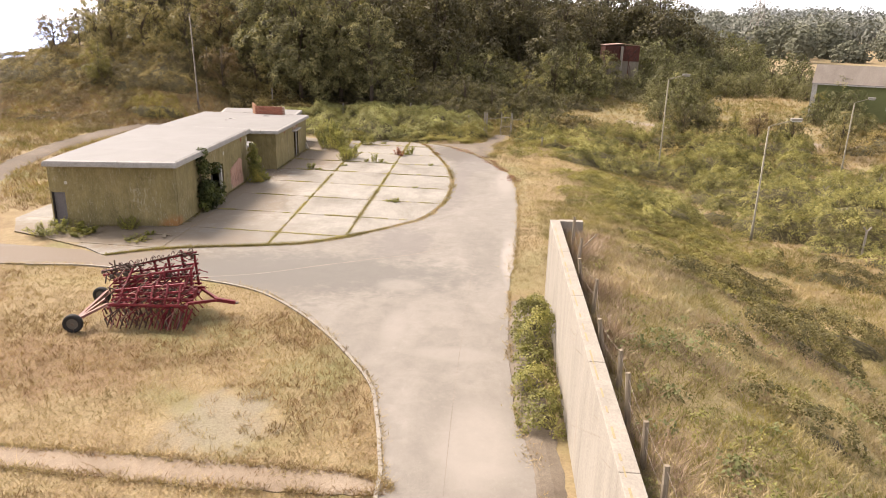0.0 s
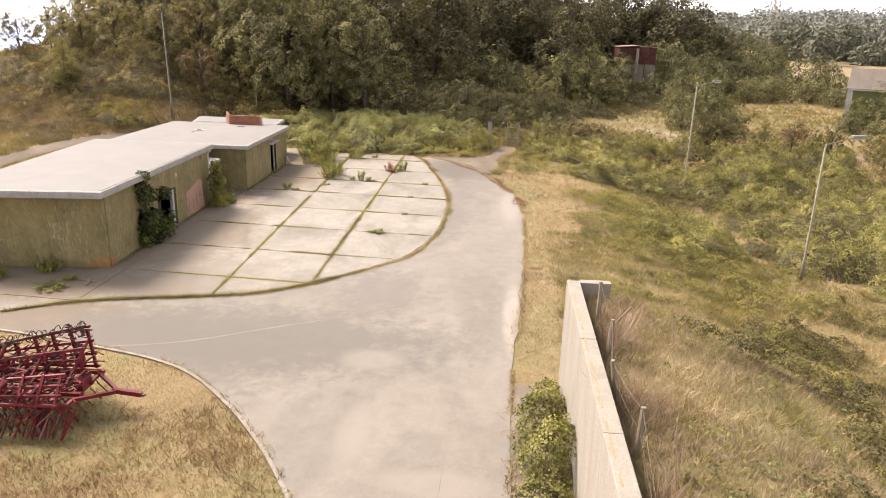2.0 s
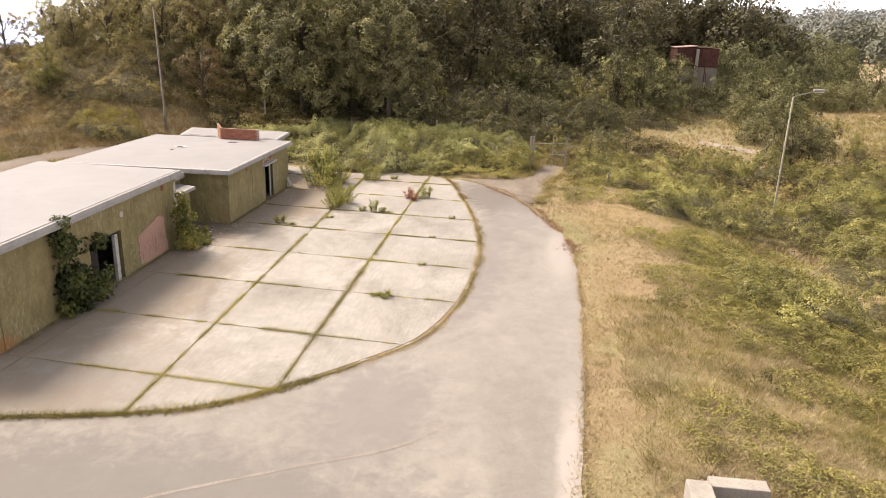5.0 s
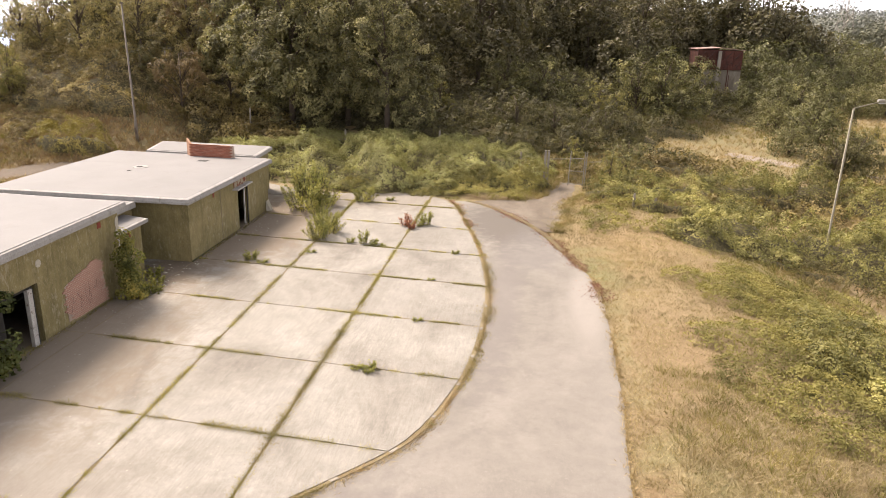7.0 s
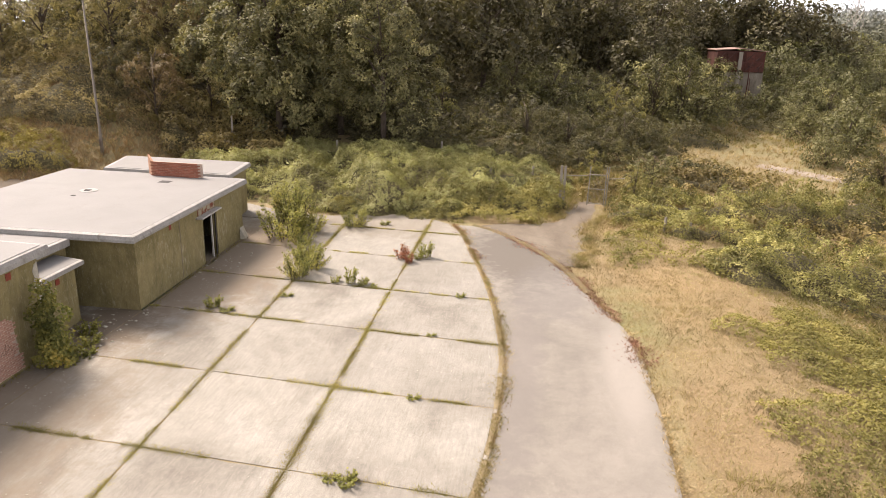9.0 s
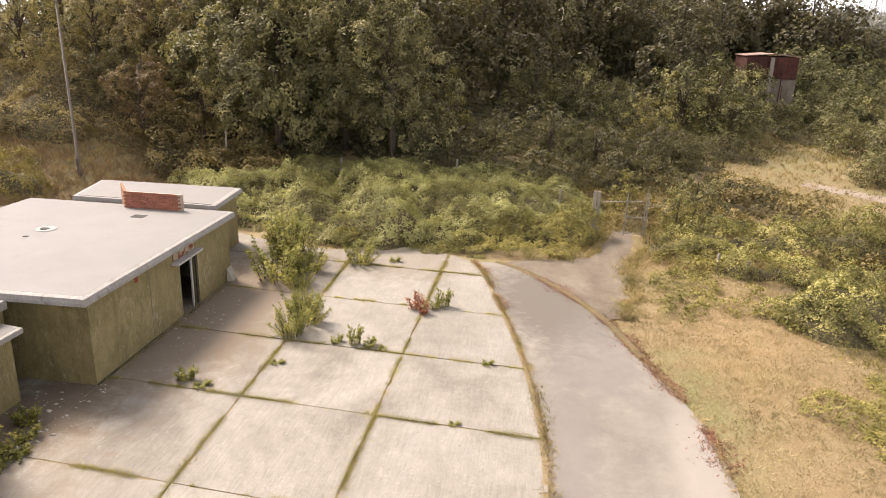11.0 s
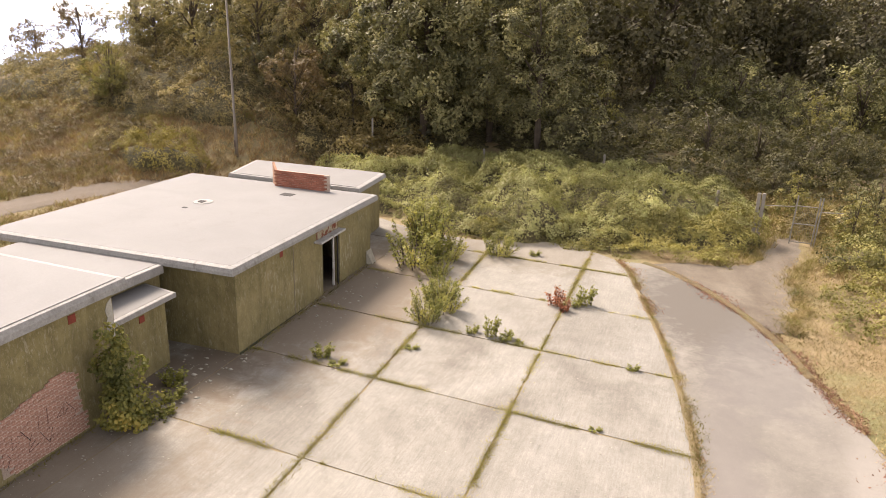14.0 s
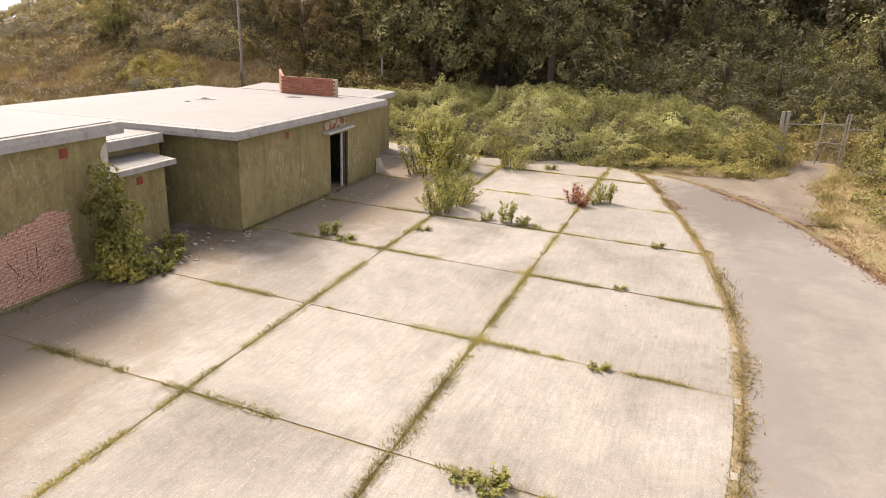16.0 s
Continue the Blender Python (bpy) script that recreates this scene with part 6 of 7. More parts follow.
# middle shrubs before the wood
stand(SHL, -10.2, 82.0, 0.85, 0, 0.9)
stand(SHR, -4.8, 88.5, 1.05, 0, 1.0)
for x, y, s, a, o in ((-1.6, 89.5, 1.1, 90, SHR), (1.4, 90.5, 0.95, 200, SHR), (3.4, 87.5, 0.95, 40, SHL), (5.2, 88.6, 0.75, 130, SHL), (4.4, 86.0, 0.7, 10, SHO),
                      (7.6, 96.0, 1.35, 20, SHR), (10.4, 97.0, 1.45, 110, SHR), (12.6, 99.0, 1.1, 250, SHR), (13.3, 103.0, 0.9, 10, SHR), (15.9, 108.5, 1.25, 70, SHR),
                      (-3.4, 78.2, 0.95, 0, SHO), (-0.4, 79.0, 0.85, 120, SHO), (1.9, 77.0, 0.75, 210, SHO), (3.6, 80.5, 0.85, 330, SHO), (5.6, 82.0, 0.75, 60, SHO),
                      (-6.8, 80.0, 0.75, 180, SHO), (-2.2, 73.5, 0.55, 77, SHO), (0.2, 73.6, 0.50, 20, SHO),
                      (1.0, 70.6, 0.55, 45, SHL), (4.4, 69.6, 0.60, 160, SHR), (3.2, 67.8, 0.5, 10, SHL), (3.9, 67.4, 0.42, 80, SHL)):
    if o is SHO and (x, y) == (-3.4, 78.2):
        stand(SHO, x, y, s, a)
    else:
        stand_copy(o, x, y, s, a)
# single shrubs in the rough field
for x, y, s, a, sz, o in ((29.5, 72.4, 0.6, 20, 1.5, SHO), (26.2, 72.7, 0.72, 80, 1.0, RUM), (33.0, 69.8, 0.42, 140, 1.05, OLV), (41.3, 90.0, 1.0, 60, 1.1, SHR), (19.7, 75.9, 0.85, 10, 1.1, SHO), (21.6, 77.2, 0.8, 200, 1.2, SHO), (25.8, 103.9, 0.9, 30, 1.1, SHR), (24.6, 75.2, 0.42, 300, 1.2, SHO), (33.6, 72.6, 0.35, 70, 1.2, SHO)):
    stand_copy(o, x, y, s, a, sz)
# the wooded hill
rw_ = random.Random(31)
spots = []
stand(RUF, -20.0, 94.0, 1.0, 10)
stand(OLF, -27.0, 92.0, 1.0, 10)
stand(DK1, -8.0, 92.0, 1.0, 10)
stand(DK2, -14.5, 90.0, 1.0, 80)
spots += [(-8, 92), (-14.5, 90), (-20, 94), (-27, 92)]
tries = 0
while len(spots) < 70 and tries < 5000:
    tries += 1
    y = rw_.uniform(84, 150)
    x = rw_.uniform(-0.47 * y - 8, 0.21 * y - 2)
    if y < 100 and x > 2:
        continue
    if 12 < x < 24 and y < 124:
        continue
    if x > -8 and y < 91:
        continue
    if min(math.hypot(x - a, y - b) for a, b in spots) < 4.4:
        continue
    spots.append((x, y))
    src = rw_.choice((DK1, DK2, DK1, DK2, OLF, RUF))
    s = rw_.uniform(0.85, 1.2) * (0.82 if x > 0.2 * y - 8 else 1) * (0.8 if x < -0.47 * y + 4 else 1)
    stand_copy(src, x, y, s, rw_.uniform(0, 360), rw_.uniform(0.9, 1.1))
for x, y, sc, a in ((24, 134, 1.25, 20), (28, 132, 1.2, 110), (31, 130, 1.05, 200), (34.5, 131, 0.85, 300), (20, 138, 1.35, 50), (37.5, 133, 0.62, 140), (26, 142, 1.3, 260)):
    stand_copy(DK2 if a % 20 else DK1, x, y, sc, a)
# bushes right of the tank
placed = set()
for x, y, s, a, o in ((24.5, 118, 1.5, 0, SHF), (27.5, 122, 1.7, 70, SHF), (31.5, 127, 1.7, 150, SHF), (35.0, 131, 1.5, 10, SHF), (29.0, 116, 1.2, 40, SHF), (33.5, 119, 1.1, 200, SHF), (38.5, 124, 1.1, 320, SHF),
                      (24.0, 112, 1.0, 90, SOF), (27.0, 108, 0.9, 20, SHF), (41.5, 133, 1.3, 0, SHF), (38.0, 112, 0.9, 0, SOF), (43.5, 113, 1.0, 50, SOF), (47.0, 116, 1.1, 150, SHF), (34.0, 110, 0.9, 220, SOF),
                      (25.5, 97.0, 0.95, 0, SOF), (23.0, 90.0, 1.0, 60, SHF), (21.0, 95.0, 0.8, 130, SOF), (23.8, 83.0, 0.65, 210, SOF), (19.0, 84.0, 0.7, 10, SOF),
                      (23.2, 80.0, 0.32, 0, SHL), (29.4, 93.1, 0.34, 30, SHL), (26.0, 79.2, 0.45, 60, SHL), (29.4, 102.9, 0.4, 10, SHL), (27.2, 82.5, 0.38, 290, SHL), (37.2, 78.7, 0.8, 20, SOF), (39.8, 86.9, 0.75, 50, SHF), (36.5, 84.5, 0.55, 90, SHF), (41.0, 86.0, 0.80, 90, SHF), (40.0, 80.0, 0.6, 180, SOF), (47.5, 86.0, 0.6, 10, SHF), (51.0, 84.0, 0.8, 70, SHF),
                      (38, 150, 2.2, 10, SHF), (43, 152, 2.0, 90, SHF), (48, 156, 1.9, 170, SHF), (53, 160, 1.7, 250, SHF), (44, 142, 1.6, 60, SHF), (49, 146, 1.5, 130, SHF), (57, 166, 1.5, 20, SHF), (22.5, 122, 1.5, 10, SHF), (26, 127, 1.7, 80, SHF), (30, 133, 1.9, 160, SHF), (34, 138, 1.9, 220, SHF), (38, 143, 1.8, 300, SHF), (25.5, 115, 1.2, 33, SHF), (31, 121, 1.4, 99, SHF), (36, 126, 1.4, 10, SHF), (28.5, 111.5, 1.0, 120, SOF), (31.5, 113.5, 1.1, 50, SHF), (40.5, 118.5, 1.0, 10, SOF), (36, 115.5, 1.0, 70, SOF), (44.5, 121, 1.2, 170, SHF), (49, 124, 1.3, 200, SHF), (45, 108, 0.8, 10, SOF), (20.5, 106.5, 0.8, 60, SHF), (11.5, 107, 1.3, 140, SHF), (8.5, 103, 1.3, 10, SHF), (22.0, 101, 0.8, 10, SOF), (24.0, 105, 1.0, 80, SHF), (27.5, 96.0, 0.35, 110, SHL), (38.5, 88.5, 0.75, 140, SHL), (43.0, 78.0, 0.7, 10, SOF)):
    (stand if o not in placed and o is not SHL else stand_copy)(o, x, y, s, a, 1.08, 0.0 if o is SHL else 0.5 * s)
    placed.add(o)

# far woods and hills
def far_woods(name, x0, x1, y0, y1, n, size, leaf, label, seed, tufts=60, grain=0.11):
    """Rounded far trees, each a few lobes clad in tufts."""
    rng = np.random.default_rng(seed)
    Cs, Ns, Rs = [], [], []
    for i in range(n):
        x, y = rng.uniform(x0, x1), rng.uniform(y0, y1)
        s = size * rng.choice([0.6, 0.8, 1.0, 1.0, 1.2]) * rng.uniform(0.9, 1.1)
        z = h1(x, y)
        k = tufts
        B = np.stack([rng.normal(0, s * 0.24, 9), rng.normal(0, s * 0.24, 9), s * rng.uniform(0.12, 0.78, 9), s * rng.uniform(0.22, 0.36, 9)], 1)
        c = rng.integers(0, 9, k)
        d = unit(rng.normal(size=(k, 3)) + [0, -0.35, 0.35])
        Cs.append(B[c, :3] + d * B[c, 3:4] + [x, y, z])
        Ns.append(d)
        Rs.append(np.full(k, s * grain * 1.3))
    v, f = rosettes(np.concatenate(Cs), np.concatenate(Ns), np.concatenate(Rs), 6, size * grain, rng, 0.05, 0.06)
    return tagged(mesh_thing(name, big_mesh(name, v, f), leaf), label, "woods", kind="stuff")


# Far foliage greyer and paler by distance: haze painted into the leaf colours.
L_FAR = leaf_mat("far_haze_leaves", (0.108, 0.110, 0.082), (0.135, 0.136, 0.100), (0.168, 0.166, 0.120), trans=0.05, blotch=0.2, single=0.1)
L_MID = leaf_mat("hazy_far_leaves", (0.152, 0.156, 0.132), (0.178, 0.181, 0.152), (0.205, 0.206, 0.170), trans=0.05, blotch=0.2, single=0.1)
L_RIDGE = leaf_mat("ridge_haze_leaves", (0.205, 0.213, 0.200), (0.222, 0.230, 0.215), (0.240, 0.248, 0.232), trans=0.05, blotch=0.12, single=0.1)
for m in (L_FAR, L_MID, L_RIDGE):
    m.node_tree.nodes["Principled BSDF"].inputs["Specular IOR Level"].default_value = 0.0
far_woods("far_woods", 104, 260, 268, 330, 30, 11, L_FAR, "belt of trees beyond the field, greyed as if by haze", 41, 300, 0.095)
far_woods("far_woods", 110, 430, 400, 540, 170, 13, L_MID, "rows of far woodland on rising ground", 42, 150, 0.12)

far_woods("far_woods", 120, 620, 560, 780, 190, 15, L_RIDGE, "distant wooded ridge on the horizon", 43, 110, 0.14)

# bramble banks and thickets
thicket("bramble_thicket", [(-10.5, 65.5, 6.5, 3.6, 1.6), (-15.0, 67.5, 5.5, 4.0, 1.6), (-19.5, 67.5, 4.0, 4.0, 1.3), (-6.5, 68.0, 5.0, 4.6, 1.4), (-12, 70.5, 8, 3.5, 1.3), (-13.0, 63.6, 2.6, 1.6, 1.3), (-3.0, 69.5, 3.0, 3.5, 1.2), (-16.0, 72.0, 6.0, 2.5, 0.9), (-8.0, 72.5, 6.0, 2.5, 0.9)], 1050, 0.054, L_BRAMBLE, "dense green bramble bank behind the yard", 51)
thicket("bramble_thicket", [(-6.2, 64.2, 3.4, 1.9, 1.0), (-3.2, 64.8, 2.6, 1.8, 1.0), (-8.6, 63.6, 2.0, 1.2, 0.8), (-9.6, 62.9, 1.7, 0.8, 0.6), (-7.2, 62.9, 1.7, 0.8, 0.6), (-5.0, 63.1, 1.5, 0.8, 0.6), (-12.2, 62.6, 1.4, 0.9, 0.9), (-2.8, 63.4, 1.5, 0.9, 0.7), (-3.9, 62.8, 1.2, 0.7, 0.5), (-10.8, 62.7, 1.4, 0.7, 0.6), (-8.0, 62.3, 1.5, 0.6, 0.35), (-6.2, 62.2, 1.5, 0.6, 0.4), (-4.6, 62.3, 1.2, 0.5, 0.4), (-3.0, 62.3, 1.2, 0.6, 0.5)], 1100, 0.05, L_BRAMBLE_Y, "yellowing bramble at the edge of the yard", 52)
thicket("bramble_thicket", [(a, b, c, d, 1.4 * h) for a, b, c, d, h in [(4.6, 66.2, 2.2, 1.2, 1.1), (8.2, 67.2, 3.4, 1.6, 1.3), (12.2, 69.2, 3.8, 1.9, 1.4), (17, 71, 4, 2.2, 1.5), (22, 69, 4, 2.5, 1.3), (27.5, 69.5, 4, 3, 1.3), (2.7, 64.8, 1.3, 1.1, 0.8), (7.2, 57.6, 2.2, 1.9, 1.0), (10.5, 60.2, 3.4, 2.2, 1.2), (14.5, 61, 3.2, 2.4, 1.2), (17.5, 58.5, 3, 2.4, 1.1), (19.5, 63, 4, 2.8, 1.2)] + scatter_mounds(1, 10, 6, 24, 58, 70, 0.6, 1.3, 0.4, 0.9)], 620, 0.062, L_SLOPE, "dense green bramble mounds in the rough grass", 53)
thicket("bramble_thicket", [(a, b, c, d, 1.4 * h) for a, b, c, d, h in [(17.5, 53.5, 3.0, 2.6, 1.1), (20.8, 53, 4.0, 3.0, 1.3), (18.5, 45.2, 3.0, 2.4, 1.2), (21.8, 44.5, 3.0, 2.8, 1.3), (15.8, 47.8, 2.2, 1.8, 0.8), (10.0, 46.3, 2.2, 1.3, 0.7), (12.2, 48.6, 1.8, 1.5, 0.6), (10.5, 49.6, 2.0, 1.1, 0.5), (26, 48, 5, 4, 1.4), (27, 57, 5, 5, 1.3), (34, 55, 6, 6, 1.5), (33, 45, 6, 5, 1.5)] + scatter_mounds(2, 34, 12, 40, 38, 66, 0.9, 2.4, 0.4, 1.2)], 500, 0.058, L_SLOPE, "green bramble spreading down the slope", 54)
thicket("bramble_thicket", [(7.5, 24.9, 0.9, 0.8, 0.6), (8.4, 24.8, 1.0, 0.9, 0.8), (9.4, 24.8, 1.3, 1.0, 1.0), (10.4, 25.6, 1.2, 0.9, 0.8), (12.3, 25.6, 1.3, 0.9, 0.8), (9.2, 21.4, 1.0, 0.7, 0.6), (10.6, 22.4, 1.3, 0.9, 0.8), (12.0, 23.0, 1.2, 0.9, 0.8), (14.8, 27.4, 1.6, 1.1, 0.9), (13.4, 29.4, 1.3, 0.8, 0.6), (9.8, 31.0, 1.2, 0.9, 0.6), (11.4, 32.4, 1.5, 1.2, 0.8), (13.0, 33.8, 1.7, 1.3, 0.9), (17.6, 36.7, 1.5, 0.9, 0.9), (19.0, 36.0, 1.8, 1.1, 1.0), (20.8, 35.6, 1.8, 1.3, 1.1), (6.4, 14.8, 0.7, 0.5, 0.4), (7.7, 14.4, 0.9, 0.7, 0.5), (13.5, 20.5, 1.4, 1.0, 0.7), (6.0, 25.4, 0.8, 0.5, 0.4)] + scatter_mounds(3, 26, 6.5, 22, 17, 40, 0.3, 0.7, 0.2, 0.5), 860, 0.05, L_DEEP, "dark bramble clumps on the grassy bank", 55)
thicket("bramble_thicket", [(19.4, 44.9, 2.6, 1.7, 1.7), (21.8, 44.3, 2.4, 1.8, 1.9), (24.0, 43.4, 2.2, 1.8, 1.6), (25.5, 50.5, 2.2, 1.6, 1.5), (17.2, 55.2, 2.6, 1.1, 1.0), (14.0, 57.0, 2.4, 1.0, 0.9)], 620, 0.055, L_DEEP, "tall dark bramble bushes in the hollow", 73)
thicket("bramble_thicket", scatter_mounds(22, 44, 6.6, 13, 39.5, 53.5, 0.6, 1.5, 0.2, 0.45, lambda x, y: x > 6.4 + 0.18 * abs(y - 47)), 1000, 0.046, L_BRAMBLE_Y, "yellow-green leafy growth spreading over the verge", 74, "", False)
thicket("bramble_thicket", [(9.2, 44.6, 1.5, 1.2, 0.75), (10.6, 46.0, 1.6, 1.3, 0.8), (10.2, 43.0, 1.4, 1.0, 0.7), (7.2, 58.2, 1.7, 1.0, 0.9), (8.9, 57.8, 1.7, 1.0, 1.0), (10.6, 57.2, 1.5, 0.9, 0.8), (5.8, 62.6, 1.6, 1.1, 1.1), (7.6, 63.2, 1.8, 1.3, 1.3), (4.3, 64.2, 1.3, 1.0, 0.9), (9.6, 63.0, 1.6, 1.2, 1.2)], 620, 0.06, L_SLOPE, "green bramble mounds beside the verge", 75)
thicket("weed_patch", scatter_mounds(21, 90, 3.2, 15, 8, 31, 0.3, 0.9, 0.12, 0.26), 330, 0.04, L_HEDGE, "low yellow-green weeds among the bank's grass", 70, "", False)
thicket("bramble_thicket", [(8.2, 43.8, 2.6, 1.6, 0.35), (11.5, 43.0, 2.6, 1.8, 0.4), (14.5, 43.2, 2.4, 1.8, 0.4), (7.6, 50.4, 2.0, 1.2, 0.3), (9.6, 51.6, 1.8, 1.2, 0.3), (13.5, 39.5, 2.6, 2.2, 0.35)] + scatter_mounds(4, 48, 5.0, 13, 28, 55, 0.5, 1.6, 0.2, 0.45), 900, 0.045, L_BRAMBLE_Y, "low yellow-green growth over the verge", 56, "", False)
thicket("weed_patch", scatter_mounds(5, 26, 3.2, 6.5, 9, 19, 0.2, 0.5, 0.15, 0.35) + scatter_mounds(15, 16, 6, 13, 11, 26, 0.2, 0.5, 0.15, 0.35), 300, 0.065, leaf_mat("nettle_leaves", (0.090, 0.098, 0.038), (0.150, 0.155, 0.060), (0.215, 0.212, 0.095)), "grey-green broad-leaved weeds on the bank", 62, "", False)
thicket("hedge", [(1.62, 16.9, 0.62, 1.0, 0.8), (1.66, 18.2, 0.72, 1.1, 1.15), (1.56, 19.7, 0.86, 1.1, 1.0), (1.64, 21.2, 0.78, 1.2, 1.2), (1.52, 22.6, 0.80, 0.9, 0.95), (1.72, 23.6, 0.60, 0.9, 0.9), (1.85, 24.8, 0.42, 0.7, 0.5)] + scatter_mounds(16, 14, 1.1, 1.9, 16, 25.5, 0.15, 0.35, 0.2, 0.6), 1500, 0.05, L_HEDGE, "strip of green weeds at the foot of the concrete wall", 57)
thicket("bramble_thicket", [(-34.0, 68.6, 5.0, 2.4, 1.3), (-39.5, 69.0, 5.0, 3.0, 1.4), (-30.2, 70.6, 3.5, 2.0, 1.0), (-45.0, 69.5, 6, 3.5, 1.0), (-51, 69, 7, 4, 0.8), (-35, 73.5, 10, 4, 1.5), (-48, 74, 9, 4, 0.8), (-25.5, 74.0, 4, 2.6, 1.0)] + scatter_mounds(6, 22, -50, -29, 66.5, 75, 0.8, 1.8, 0.4, 1.0), 420, 0.07, L_BRAMBLE_B, "brown-green bramble over the bank behind the bunkers", 58)
thicket("bramble_thicket", scatter_mounds(17, 46, -47, -32.5, 55.5, 65, 0.5, 1.4, 0.15, 0.4), 420, 0.052, L_RUSSET, "low russet growth over the grassy bank", 69, "", False)
thicket("bramble_thicket", scatter_mounds(7, 24, -46, -29, 63.2, 68.5, 0.5, 1.3, 0.25, 0.6), 420, 0.062, L_BRAMBLE_B, "low bramble creeping down the grassy bank", 63)
thicket("bramble_thicket", scatter_mounds(10, 26, -3, 7, 68, 76, 0.5, 1.3, 0.25, 0.7), 200, 0.09, L_BRAMBLE_B, "low mixed growth behind the gate", 67)
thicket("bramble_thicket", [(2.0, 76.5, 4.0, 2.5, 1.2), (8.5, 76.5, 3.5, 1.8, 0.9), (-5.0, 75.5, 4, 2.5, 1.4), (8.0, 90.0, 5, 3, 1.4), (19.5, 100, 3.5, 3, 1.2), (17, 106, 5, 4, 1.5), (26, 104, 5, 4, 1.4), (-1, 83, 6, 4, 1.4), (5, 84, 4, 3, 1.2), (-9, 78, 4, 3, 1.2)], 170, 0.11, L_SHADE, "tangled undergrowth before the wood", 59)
thicket("bramble_thicket", scatter_mounds(8, 60, 5, 46, 64, 80, 0.8, 2.4, 0.4, 1.2), 130, 0.11, L_BRAMBLE_B, "loose dull bramble between the yard and the field", 64)
thicket("bramble_thicket", [(2.6, 60.5, 1.4, 1.6, 0.35), (3.4, 63.0, 2.0, 1.6, 0.5), (1.9, 57.5, 0.9, 1.2, 0.2)] + scatter_mounds(9, 16, 1.6, 6, 56, 68, 0.4, 0.9, 0.2, 0.45) + [(-1.7, 65.6, 1.3, 1.0, 1.2)], 420, 0.065, L_BRAMBLE_Y, "yellow grassy growth beside the gate track", 65)
thicket("bramble_thicket", [(-24.0, 71.2, 3.2, 2.2, 1.3), (-20.5, 71.5, 2.6, 2.0, 1.2), (-26.8, 74.0, 3.6, 2.4, 1.5), (-23.0, 75.5, 3.0, 2.2, 1.3), (-30.5, 75.5, 3.0, 2.4, 1.6)], 230, 0.12, L_BRAMBLE_B, "dull bramble climbing the slope under the trees", 68)
thicket("bramble_thicket", [(-30.9, 62.6, 2.1, 1.3, 1.9), (-29.4, 63.2, 1.4, 1.0, 1.3), (-32.6, 62.4, 1.2, 0.9, 1.2)], 900, 0.06, leaf_mat("yellow_bush_leaves", (0.130, 0.105, 0.030), (0.230, 0.185, 0.050), (0.340, 0.270, 0.080), trans=0.3, single=0.15), "yellow-green bush behind the bunker roof", 60)
thicket("undergrowth_thicket", [(-45, 97, 14, 9, 4.0), (-26, 98, 14, 8, 4.0), (-8, 100, 12, 8, 4.0), (6, 106, 8, 8, 3.5), (-16, 110, 16, 8, 5.0), (-38, 110, 16, 8, 5.0), (-30, 128, 22, 9, 8.0), (-4, 128, 18, 9, 8.0), (-58, 122, 16, 10, 6.0), (14, 134, 12, 8, 6.0)], 15, 0.34, L_DARK, "dark undergrowth deep in the wood", 66)
thicket("undergrowth_thicket", [(-30, 86, 12, 7, 2.0), (-16, 86, 10, 6, 1.8), (-5, 88, 8, 6, 1.8), (-24, 78, 6, 4, 1.4), (-14, 79.5, 7, 4, 1.4), (-40, 84, 9, 7, 2.2), (2, 96, 7, 6, 2.0), (-34, 78, 5, 4, 1.4)], 30, 0.20, L_DARK, "dark undergrowth on the woodland floor", 61)


def shoots(name, stems, height, spread, n, size, leaf, label, seed, category="weed"):
    """A leggy weed bush: many leaning stems with leaves along them."""
    rng = np.random.default_rng(seed)
    e = base(name)
    bm = bmesh.new()
    a = rng.uniform(0, 2 * np.pi, stems)
    b = np.stack([np.cos(a), np.sin(a), 0 * a], 1) * (spread * 0.45 * np.sqrt(rng.uniform(0, 1, stems)))[:, None]
    ln = height * rng.uniform(0.45, 1.0, stems)
    tip = b + np.stack([np.cos(a) * spread * rng.uniform(0.1, 0.6, stems), np.sin(a) * spread * rng.uniform(0.1, 0.6, stems), ln], 1)
    mid = (b + tip) / 2 + np.stack([0 * a, 0 * a, 0.12 * ln], 1)
    for i in range(stems):
        add_tube(bm, [Vector(b[i]) - Vector((0, 0, 0.05)), Vector(mid[i]), Vector(tip[i])], [0.012 * height, 0.008 * height, 0.003], 4)
    part("stalk", bm, M_BARK, e)
    k = rng.integers(0, stems, n)
    t = rng.uniform(0.08, 1.03, n)[:, None]
    P = b[k] * (1 - t) ** 2 + 2 * mid[k] * t * (1 - t) + tip[k] * t * t
    out = unit(rng.normal(size=(n, 3)) * [1, 1, 0.5])
    P = P + out * (height * 0.10 * (1.25 - t) * rng.uniform(0.1, 1.0, (n, 1)))
    P[:, 2] = np.maximum(P[:, 2], 0.03)
    D = unit(out + [0, 0, -0.15])
    v, f = leaf_arrays(P, D, size * rng.uniform(0.5, 1.3, n), rng, 0.40, np.tile([0, 0, 1.0], (n, 1)) + out * 0.4)
    mesh_thing("leaves", big_mesh("leaves", v, f), leaf, e)
    return tagged(e, label, category)


